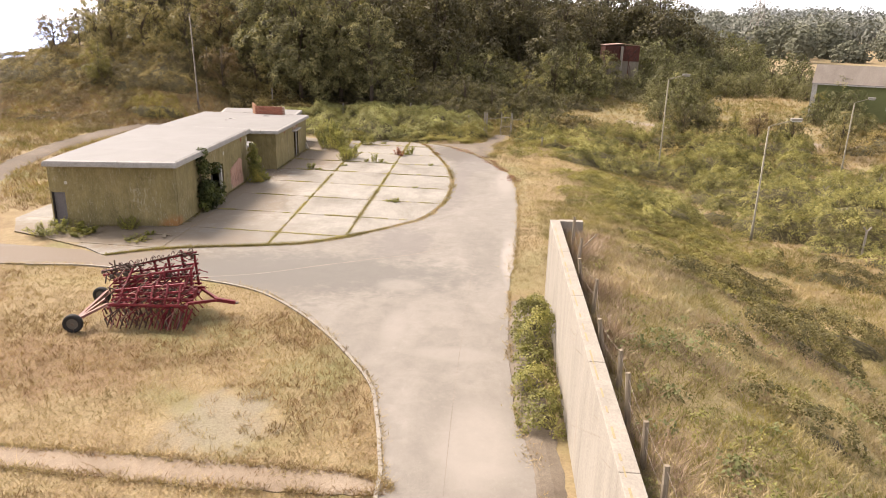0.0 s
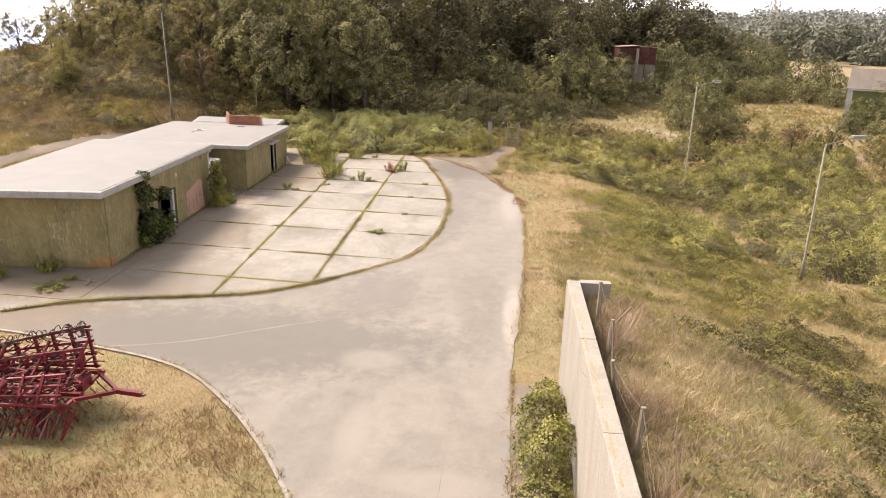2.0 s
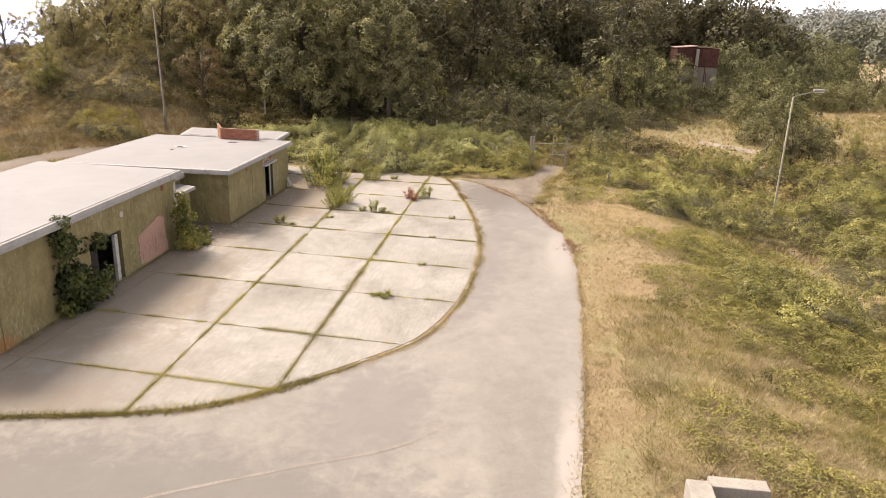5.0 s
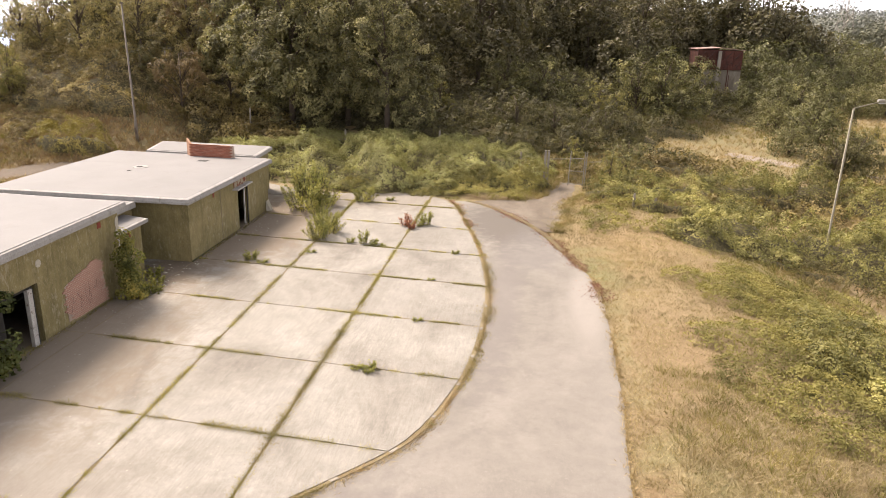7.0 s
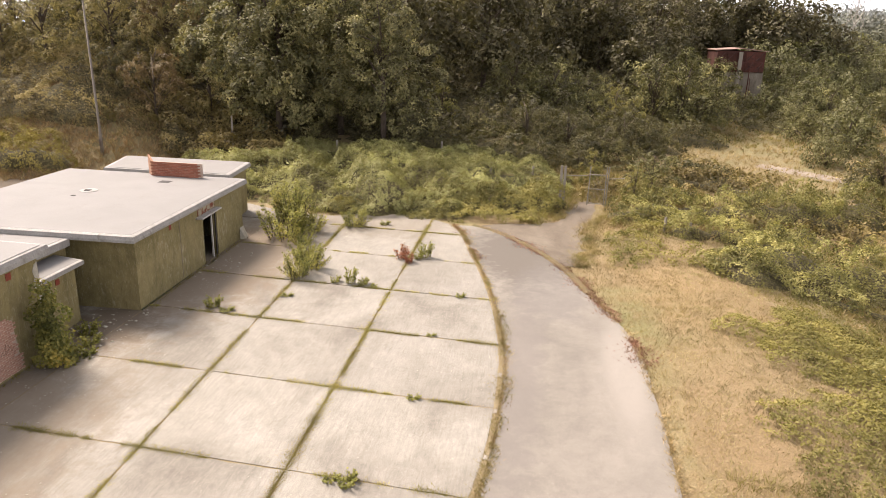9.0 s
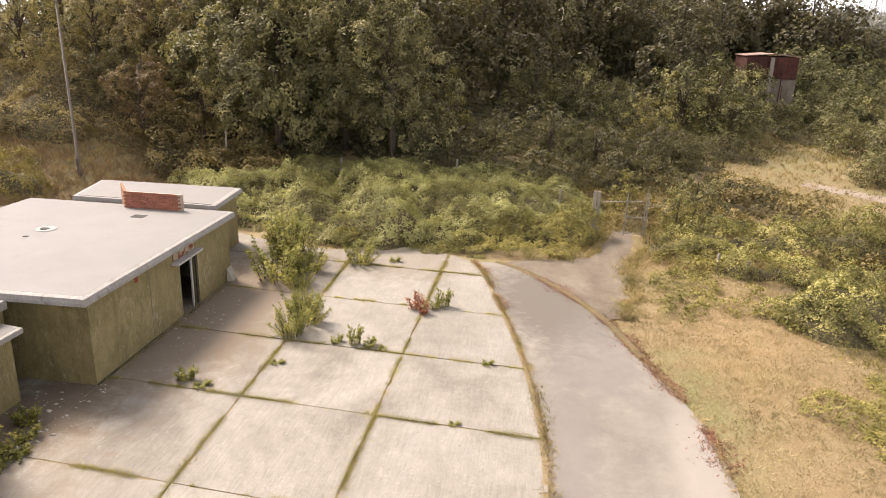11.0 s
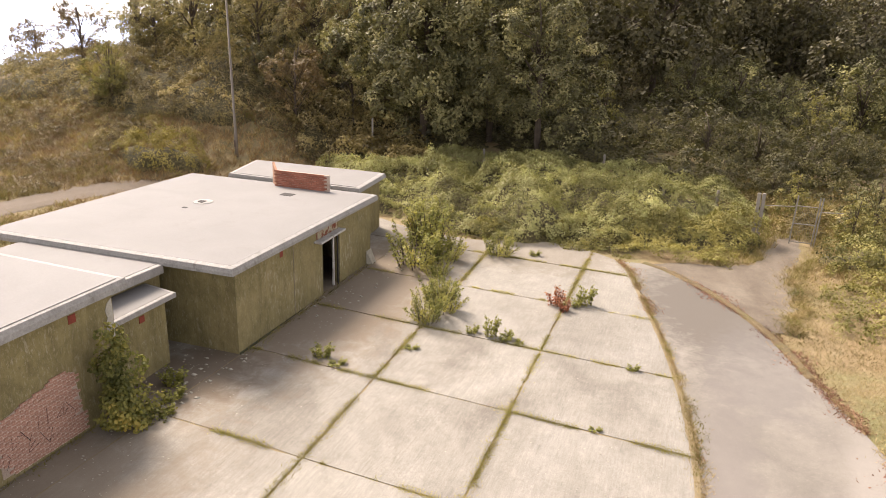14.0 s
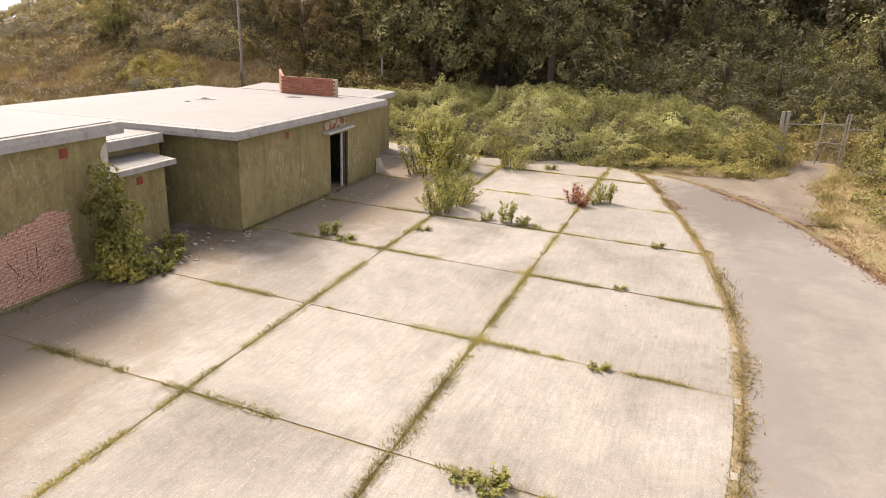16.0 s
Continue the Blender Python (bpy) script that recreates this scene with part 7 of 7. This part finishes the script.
# ivy and wall plants
def wall_plant(name, blobs, n, size, leaf, label, seed, stems=3):
    rng = np.random.default_rng(seed)
    x, y, z, r = blobs[0]
    e = base(name, x, y, gz(y))
    off = Vector((x, y, gz(y)))
    bm = bmesh.new()
    for b in blobs[:stems * 3:3]:
        add_tube(bm, [(b[0] - x, b[1] - y, 0), ((b[0] - x) * 0.9, (b[1] - y), b[2] * 0.5), (b[0] - x, b[1] - y, b[2] - off.z)], [0.03, 0.022, 0.008], 5)
    part("stem", bm, M_BARK, e)
    B = np.array(blobs)
    m = n // 12
    k = rng.choice(len(B), m, p=B[:, 3] ** 2 / np.sum(B[:, 3] ** 2))
    d = unit(rng.normal(size=(m, 3)) + [0.35, 0, 0.2])
    v, f = rosettes(B[k, :3] + d * B[k, 3:4] * rng.uniform(0.6, 1.05, (m, 1)), d, size * 1.5, 12, size, rng)
    mesh_thing("leaves", big_mesh("leaves", v - np.array(off), f), leaf, e)
    return tagged(e, label, "climbing plant")


ri = random.Random(14)
ivy = [(-15.62 + ri.uniform(0, 0.12), 36.3 + ri.uniform(-0.35, 0.35), 2.3 + ri.uniform(-0.9, 1.3), ri.uniform(0.16, 0.26)) for _ in range(16)]
ivy += [(-15.60 + ri.uniform(0, 0.3), 36.6 + ri.uniform(-0.7, 0.9), 0.55 + ri.uniform(0, 1.2), ri.uniform(0.16, 0.30)) for _ in range(24)]
ivy += [(-15.50 + ri.uniform(0, 0.3), 37.6 + ri.uniform(-0.4, 0.5), 0.8 + ri.uniform(-0.3, 0.7), ri.uniform(0.14, 0.26)) for _ in range(9)]
ivy += [(-15.62 + ri.uniform(0, 0.1), 37.6 + ri.uniform(-0.5, 0.9), 2.35 + ri.uniform(-0.15, 0.2), ri.uniform(0.08, 0.16)) for _ in range(8)]
wall_plant("ivy", ivy, 5200, 0.12, L_IVY, "dark ivy hanging over the bunker wall and doorway", 71)
sh = [(-15.42 + ri.uniform(-0.12, 0.42) * (1 - k / 36), 43.95 + ri.uniform(-0.6, 0.5) * (1 - k / 70) - 0.006 * k, 0.40 + 2.45 * (k / 29), 0.33 - 0.006 * k + ri.uniform(-0.08, 0.05)) for k in range(30)]
sh += [(-15.0 + ri.uniform(-0.2, 0.3), 44.3 + ri.uniform(-0.5, 0.7), 0.5 + ri.uniform(0, 0.25), ri.uniform(0.12, 0.22)) for k in range(5)]
wall_plant("shrub", sh, 4800, 0.095, leaf_mat("ivy_light", (0.060, 0.066, 0.020), (0.130, 0.130, 0.036), (0.250, 0.225, 0.060), (0.450, 0.330, 0.080), trans=0.35, single=0.4), "bright green climbing shrub at the bunker corner", 72)

# weed bushes in the yard
L_WEED = leaf_mat("weed_leaves", (0.111, 0.117, 0.028), (0.187, 0.185, 0.047), (0.281, 0.258, 0.068), (0.357, 0.290, 0.075), trans=0.4)
W_TALL = shoots("weed_bush", 36, 2.4, 1.55, 3000, 0.12, L_WEED, "tall yellow-green weed bush growing from the slabs", 91, "bush")
W_MID = shoots("weed_bush", 30, 1.5, 1.45, 2400, 0.10, L_WEED, "leafy green weed bush growing from a slab joint", 92, "bush")
W_LOW = shoots("weed", 14, 0.5, 0.38, 420, 0.08, L_WEED, "small green weed in a slab joint", 93)
W_RED = shoots("weed", 16, 0.85, 0.45, 520, 0.085, L_RED, "red-leaved weed in the yard", 94)
stand(W_TALL, -13.7, 59.2, 0.9, 0)
stand_copy(W_TALL, -14.4, 60.2, 0.8, 100)
stand(W_MID, -13.5, 57.0, 1.05, 0)
for x, y, s, a, sz in ((-12.7, 58.0, 0.75, 70, 1.1), (-12.3, 56.2, 0.5, 130, 1.0), (-11.6, 54.7, 0.42, 210, 1.0), (-19.6, 31.0, 0.5, 80, 0.5), (-21.2, 30.9, 0.7, 140, 0.55), (-16.6, 30.6, 0.5, 20, 0.35), (-11.1, 52.2, 0.55, 200, 1.25), (-11.0, 53.2, 0.65, 20, 1.15), (-11.4, 54.0, 0.5, 300, 0.9), (-10.9, 59.6, 0.62, 10, 1.0), (-20.3, 31.5, 0.62, 30, 0.6), (-17.9, 32.4, 0.45, 0, 1.0)):
    stand_copy(W_MID, x, y, s, a, sz)
stand(W_LOW, -12.9, 48.7, 1.0, 0)
for x, y, s, a, sz in ((-12.3, 48.45, 0.8, 30, 0.5), (-8.9, 51.95, 0.8, 10, 1.9), (-8.4, 51.9, 0.85, 70, 0.8), (-9.5, 51.95, 0.7, 40, 0.9), (-8.0, 51.8, 0.6, 100, 0.5), (-9.5, 60.2, 0.8, 0, 0.7), (-6.65, 55.7, 1.0, 0, 1.6), (-6.9, 55.4, 0.8, 50, 1.1), (-16.4, 31.6, 0.8, 0, 0.7), (-19.3, 31.4, 1.2, 30, 0.8),
                       (-5.1, 47.9, 0.5, 0, 0.6), (-4.6, 51.4, 0.6, 0, 0.8), (-10.8, 50.2, 0.7, 0, 0.5), (-6.0, 40.1, 0.6, 20, 0.7), (-5.6, 40.05, 0.8, 60, 0.8), (-4.9, 43.9, 0.6, 0, 0.6), (-15.6, 45.8, 1.1, 0, 1.1), (-15.1, 45.2, 0.9, 50, 0.9), (-14.8, 44.6, 0.7, 80, 0.8), (-21.0, 31.7, 1.1, 10, 1.3)):
    stand_copy(W_LOW, x, y, s, a, sz)
stand(W_RED, -7.55, 55.2, 0.85, 0)
stand_copy(W_RED, -7.2, 54.8, 0.6, 90)


# ---- grass, joint weeds and crumbs ----
PAVED = [ROAD_POLY, APRON_POLY, GATE_PATH]


def off_paving(px, py):
    keep = np.ones(px.shape, bool)
    for p in PAVED:
        keep &= ~inside(px, py, p)
    pad = (((px + 6.9) / 1.7) ** 2 + ((py - 15.9) / 1.9) ** 2) < 1 + 0.6 * vnoise(px, py, 0.8, 78)
    bare = inside(px, py, SIDE_PATH) | pad
    keep &= ~bare | (vnoise(px, py, 0.35, 77) > np.where(pad, 0.1, 0.4))
    keep &= ~((px > 2.2) & (px < 2.68) & (py < 26.25))
    mid = np.interp(py, [30, 36, 42, 48, 54, 58.6, 61.5], [-27, -29.6, -31.4, -32.0, -31.4, -30.4, -27.5])
    keep &= (np.abs(px - mid) > 0.95 + 0.3 * vnoise(px, py, 1.1, 79)) | (py > 61.5) | (py < 30)
    return keep


def grass(name, x0, x1, y0, y1, tufts, per, height, width, leaf, label, seed, mask=None, spread=0.08, near=None, fan=0.0):
    rng = np.random.default_rng(seed)
    px = rng.uniform(x0, x1, tufts)
    py = rng.uniform(y0, y1, tufts) if near is None else y0 + (y1 - y0) * rng.uniform(0, 1, tufts) ** near
    k = off_paving(px, py)
    rim = py - y0                              # the growth thins out towards its outer bounds
    rim = np.minimum(rim, px - x0) if x0 < -20 else rim
    rim = np.minimum(rim, x1 - px) if x1 > 13 else rim
    k &= rim + 2.2 * vnoise(px, py, 2.4, seed) + 1.2 * vnoise(px, py, 0.9, seed + 1) > rng.uniform(-1, 3.5, tufts)
    if mask is not None:
        k &= mask(px, py) > rng.uniform(0, 1, tufts)
    px, py = np.repeat(px[k], per), np.repeat(py[k], per)
    n = len(px)
    ox, oy = rng.normal(0, spread, n), rng.normal(0, spread, n)
    px, py = px + ox, py + oy
    P = np.stack([px, py, H(px, py) - 0.03], 1)
    v, f = blade_arrays(P, height * rng.uniform(0.5, 1.5, n), width * rng.uniform(0.6, 1.4, n), rng, 0.5 if fan else 0.7, np.stack([ox, oy], 1) * fan if fan else None)
    return tagged(mesh_thing(name, big_mesh(name, v, f), leaf), label, "grass", kind="stuff")


grass("lawn_grass", -30, -2, 2, 27.2, 38000, 5, 0.09, 0.02, L_STRAW, "short dry straw-coloured lawn grass", 81)
grass("lawn_grass", -28, -3, 4, 26, 15000, 5, 0.15, 0.024, L_RED_STRAW, "reddish dried grass in the lawn", 82, lambda x, y: ss(0.05, 0.4, vnoise(x, y, 2.6, 3)))
grass("lawn_grass", -13.7, -10.2, 20.9, 23.7, 420, 9, 0.26, 0.014, L_STRAW, "long dry grass grown up through the cultivator", 95, None, 0.10)
grass("verge_grass", -1.5, 10, 26.2, 70, 26000, 5, 0.085, 0.024, L_BANK, "dry straw verge grass beside the road", 83, lambda x, y: 1 - 0.7 * ss(6, 10, x))
grass("verge_grass", 1.2, 14, 30, 64, 30000, 5, 0.10, 0.028, L_GREEN, "greener verge grass", 84, lambda x, y: ss(-0.2, 0.6, vnoise(x, y, 3.0, 8) + 0.2 * (x - 9.5)))
grass("bank_grass", 2.7, 22, 2, 40, 19000, 12, 0.17, 0.017, L_BANK, "tussocks of long dry grass on the bank", 85, lambda x, y: 1 - 0.88 * ss(-0.1, 0.4, vnoise(x, y, 2.2, 12)), 0.12, None, 0.8)
grass("bank_grass", 2.7, 22, 2, 42, 16000, 12, 0.17, 0.018, L_GREEN, "green and yellow grass on the bank", 86, lambda x, y: 0.15 + ss(-0.15, 0.3, vnoise(x, y, 2.2, 12)), 0.12, None, 0.8)
grass("bank_grass", 2.66, 4.6, 24.3, 25.85, 240, 9, 0.32, 0.015, L_STEM, "tall dead stems before the return wall", 96, None, 0.10)
grass("bank_grass", 2.72, 3.7, 8, 25.5, 900, 10, 0.42, 0.013, L_STEM, "pale dead stems along the wall's foot", 113, lambda x, y: 0.25 + ss(-0.1, 0.4, vnoise(x, y, 1.6, 19)), 0.13, None, 1.2)
grass("bank_grass", 2.7, 12, 8, 31, 3400, 8, 0.26, 0.014, L_STEM, "pinkish seed heads on the bank", 87, lambda x, y: ss(0.0, 0.4, vnoise(x, y, 1.8, 15)) + 0.6 * (y > 21) * (x < 6), 0.14, None, 1.0)
grass("meadow_grass", -48, -22, 34, 72, 15000, 7, 0.24, 0.035, L_RED_STRAW, "withered brown grass behind the bunkers", 97, lambda x, y: 0.3 + ss(54, 62, y), 0.12, None, 1.2)
grass("meadow_grass", -48, -22, 34, 72, 11000, 6, 0.24, 0.035, L_STRAW, "dry meadow grass behind the bunkers", 88)
grass("meadow_grass", -48, -20, 36, 70, 9000, 7, 0.24, 0.04, L_GREEN, "greenish meadow grass on the bank", 89, lambda x, y: ss(-0.4, 0.3, vnoise(x, y, 4.0, 18)), 0.12, None, 1.2)
grass("field_grass", 8, 50, 66, 112, 7000, 6, 0.28, 0.05, L_STRAW, "dry field grass before the tank", 90)
grass("field_grass", 8, 50, 66, 112, 9000, 6, 0.26, 0.05, L_GREEN, "greener grass in the field before the tank", 98, lambda x, y: ss(-0.35, 0.3, vnoise(x, y, 5.0, 33)))
grass("meadow_grass", -3, 8, 62, 78, 5000, 6, 0.22, 0.04, L_STRAW, "dry grass round the gate", 93)
grass("meadow_grass", -3, 8, 62, 78, 4000, 6, 0.24, 0.04, L_GREEN, "green grass round the gate", 94)
grass("slope_grass", 10, 40, 32, 70, 3200, 5, 0.35, 0.05, L_STRAW, "dry grass between brambles on the slope", 91)
grass("slope_grass", 10, 40, 30, 70, 2600, 5, 0.35, 0.05, L_GREEN, "green grass between brambles on the slope", 92, lambda x, y: ss(-0.2, 0.3, vnoise(x, y, 4.0, 21)))


def joint_weeds(name, lines, per_m, height, width, spread, leaf, label, seed, patchy=0.0):
    rng = np.random.default_rng(seed)
    xs, ys = [], []
    for a, b in lines:
        n = max(1, int(math.dist(a, b) * per_m))
        t = rng.uniform(0, 1, n)
        xs.append(a[0] + (b[0] - a[0]) * t)
        ys.append(a[1] + (b[1] - a[1]) * t)
    x, y = np.concatenate(xs), np.concatenate(ys)
    if patchy:
        k = vnoise(x, y, 0.7, seed) + 0.5 * vnoise(x, y, 0.25, seed + 1) > patchy
        x, y = x[k], y[k]
    n = len(x)
    w = spread * (0.30 + 1.3 * ss(-0.4, 0.9, vnoise(x, y, 0.7, seed + 5)) + 0.5 * ss(0.1, 0.6, vnoise(x, y, 0.22, seed + 7)))
    x, y = x + rng.normal(0, 1, n) * w, y + rng.normal(0, 1, n) * w
    P = np.stack([x, y, 0.3 + 0.009 * (np.minimum(y, 60) - 33) + 0.01], 1)
    v, f = blade_arrays(P, height * rng.uniform(0.4, 1.6, n), width * rng.uniform(0.6, 1.5, n), rng, 1.1)
    return tagged(mesh_thing(name, big_mesh(name, v, f), leaf), label, "weeds", kind="stuff")


LONG = [((-10.40, 30.9), (-11.50, 61.6)), ((-7.03, 33.0), (-7.38, 62))]
CROSS = []
for y in SLAB_Y[2:-1]:
    right = max([x for x, yy in APRON_CURVE if abs(yy - y) < 0.45], default=-7.2) - 0.1
    CROSS.append(((-15, y + SKEW * 4.2), (right, y - SKEW * (right + 10.8))))
EDGE = list(zip(APRON_CURVE, APRON_CURVE[1:]))
joint_weeds("joint_weeds", LONG, 1100, 0.05, 0.028, 0.048, L_JOINT, "green weeds in the long slab joints", 101, -0.3)
joint_weeds("joint_weeds", LONG, 800, 0.04, 0.026, 0.055, L_BANK, "dry weeds in the long slab joints", 102, -0.35)
joint_weeds("joint_weeds", CROSS, 1200, 0.05, 0.03, 0.048, L_JOINT, "tufts of weeds in the cross joints", 103, -0.08)
joint_weeds("joint_weeds", CROSS, 600, 0.03, 0.026, 0.03, L_STRAW, "withered weeds in the cross joints", 104, -0.4)
joint_weeds("joint_weeds", [((-7.06, 35.5), (-7.14, 42.0))], 900, 0.05, 0.02, 0.09, L_STRAW, "pale dead weeds in the worn joint", 112, 0.0)
joint_weeds("joint_weeds", [((-7.05, 35.0), (-7.15, 43.0)), ((-7.1, 40.28), (-3.2, 40.04)), ((-10.6, 36.6), (-7.1, 36.38))], 420, 0.07, 0.02, 0.07, L_GREEN, "green tufts in the worn joint", 113, 0.15)
joint_weeds("edge_weeds", EDGE, 700, 0.045, 0.02, 0.11, L_STRAW, "dry moss and grass along the yard's edge", 105, -0.6)
joint_weeds("edge_weeds", EDGE, 300, 0.06, 0.022, 0.10, L_GREEN, "green tufts along the yard's edge", 106, 0.05)
joint_weeds("edge_weeds", EDGE, 200, 0.04, 0.022, 0.09, L_RED_STRAW, "brown moss and dead grass along the yard's edge", 116, -0.2)
joint_weeds("edge_weeds", [e for e in EDGE if e[0][1] < 33.5], 400, 0.09, 0.024, 0.08, L_GREEN, "green grass strip along the front of the yard", 107)
RE = [(a, b) for a, b in zip(RIGHT_CURVE, RIGHT_CURVE[1:])]
joint_weeds("edge_weeds", RE, 160, 0.07, 0.024, 0.10, L_STRAW, "dry grass creeping over the road's edge", 108, -0.3)
joint_weeds("edge_weeds", [e for e in RE if e[0][1] > 48] + [e for e in EDGE if e[0][1] > 55], 760, 0.035, 0.05, 0.20, L_LITTER, "red-brown dead leaves along the road's edge", 109, -0.2)
joint_weeds("edge_weeds", [(a, b) for a, b in zip(LAWN_CURVE, LAWN_CURVE[1:])], 140, 0.07, 0.022, 0.07, L_STRAW, "dry grass over the lawn kerb", 110, -0.2)
SP = list(zip(SIDE_PATH, SIDE_PATH[1:]))
joint_weeds("edge_weeds", SP, 200, 0.09, 0.022, 0.11, L_STRAW, "dry grass creeping over the lawn path", 117, -0.4)
joint_weeds("edge_weeds", SP, 110, 0.08, 0.022, 0.14, L_RED_STRAW, "dead grass creeping over the lawn path", 118, -0.2)
GP = [e for e in zip(GATE_PATH, GATE_PATH[1:]) if e[0][0] > -0.4]
joint_weeds("edge_weeds", GP, 420, 0.10, 0.03, 0.28, L_STRAW, "dry grass creeping over the track", 114, -0.3)
joint_weeds("edge_weeds", GP, 260, 0.10, 0.03, 0.25, L_GREEN, "green grass creeping over the track", 115, 0.0)
joint_weeds("wall_weeds", [((-15.6, 33.3), (-15.9, 44.4)), ((-15.0, 48.0), (-15.25, 56.7)), ((-21.7, 32.3), (-15.8, 33.1))], 90, 0.10, 0.03, 0.07, L_GREEN, "weeds along the foot of the bunker walls", 111, 0.0)


def crumbs(name, x0, x1, y0, y1, n, size, material, label, seed, mask=None):
    """Loose chips lying on the paving."""
    rng = np.random.default_rng(seed)
    x, y = rng.uniform(x0, x1, n), rng.uniform(y0, y1, n)
    k = inside(x, y, APRON_POLY)
    if mask is not None:
        k &= mask(x, y) > rng.uniform(0, 1, n)
    x, y = x[k], y[k]
    n = len(x)
    s = size * rng.uniform(0.5, 1.8, n)
    z = 0.3 + 0.009 * (np.minimum(y, 60) - 33) + 0.045
    c = np.array([(1, 0, 0), (0, 1, 0), (-1, 0, 0), (0, -1, 0), (0, 0, 0.8), (0, 0, -0.4)])
    a = rng.uniform(0, 6.28, n)
    R = np.stack([np.stack([np.cos(a), -np.sin(a), 0 * a], 1), np.stack([np.sin(a), np.cos(a), 0 * a], 1), np.stack([0 * a, 0 * a, 1 + 0 * a], 1)], 1)
    cc = c[None] * rng.uniform(0.5, 1.3, (n, 6, 1))
    v = np.einsum("nij,nkj->nki", R, cc) * s[:, None, None] * [1, 0.7, 0.6] + np.stack([x, y, z], 1)[:, None]
    f = np.array([(0, 1, 4), (1, 2, 4), (2, 3, 4), (3, 0, 4), (1, 0, 5), (2, 1, 5), (3, 2, 5), (0, 3, 5)])
    F = (np.arange(n)[:, None, None] * 6 + f[None]).reshape(-1, 3)
    return tagged(mesh_thing(name, big_mesh(name, v.reshape(-1, 3), F), material), label, "rubble", kind="stuff")


crumbs("rubble", -22, -2.5, 28.5, 62, 5200, 0.02, M_PLASTER, "pale crumbs of plaster and stone on the slabs", 121, lambda x, y: 0.25 + 0.75 * ((x < -13.6) | (y > 54) | (y < 32.5)))
crumbs("rubble", -16.5, -14.6, 44.5, 48, 60, 0.06, M_PLASTER, "broken plaster by the bunker corner", 122)
crumbs("rubble", -15.5, -13.5, 51, 61, 90, 0.05, M_PLASTER, "broken plaster by the doorway", 123)
for k, (a, b) in enumerate(EDGE):
    if k % 3 == 0 and 33 < a[1] < 47:
        d = Vector((b[0] - a[0], b[1] - a[1], 0)).normalized()
        p = Vector((a[0] - 0.07, a[1], gz(a[1]) + 0.02))
        l = 0.06 + 0.09 * ((k * 7) % 5) / 5
        tagged(part("edging_stone", box((-l, -0.05, -0.05), (l, 0.05, 0.03), 0.012, Matrix.Translation(p) @ pose(0, 0, 0, 0, 0, math.degrees(math.atan2(d.y, d.x)))), M_CONC), "pale broken edging stone in the yard's margin", "stone", "edging stones")
crumbs("rubble", -9, -3.5, 31, 40, 500, 0.02, M_PLASTER, "pale grit at the yard's corner", 124)
tagged(part("plank", box((-16.2, 31.55, gz(31.6) + 0.045), (-15.3, 31.7, gz(31.6) + 0.085), 0.005, pose(-15.7, 31.6, 0, 0, 0, -12) @ pose(15.7, -31.6, 0)), M_POSTWOOD), "weathered grey plank lying on the concrete", "plank")
tagged(part("plank", box((-0.1, -0.35, 0.085), (0.05, 0.35, 0.115), 0.004, pose(-15.55, 31.4, gz(31.4), 0, 0, 20)), M_POSTWOOD), "short weathered board lying on the concrete", "plank")

# ---- pieces of the setting ----
curb("lawn_kerb", LAWN_CURVE[8:48], 0.10, 0.045, M_CONC, "thin pale concrete kerb round the lawn")
build_yard()
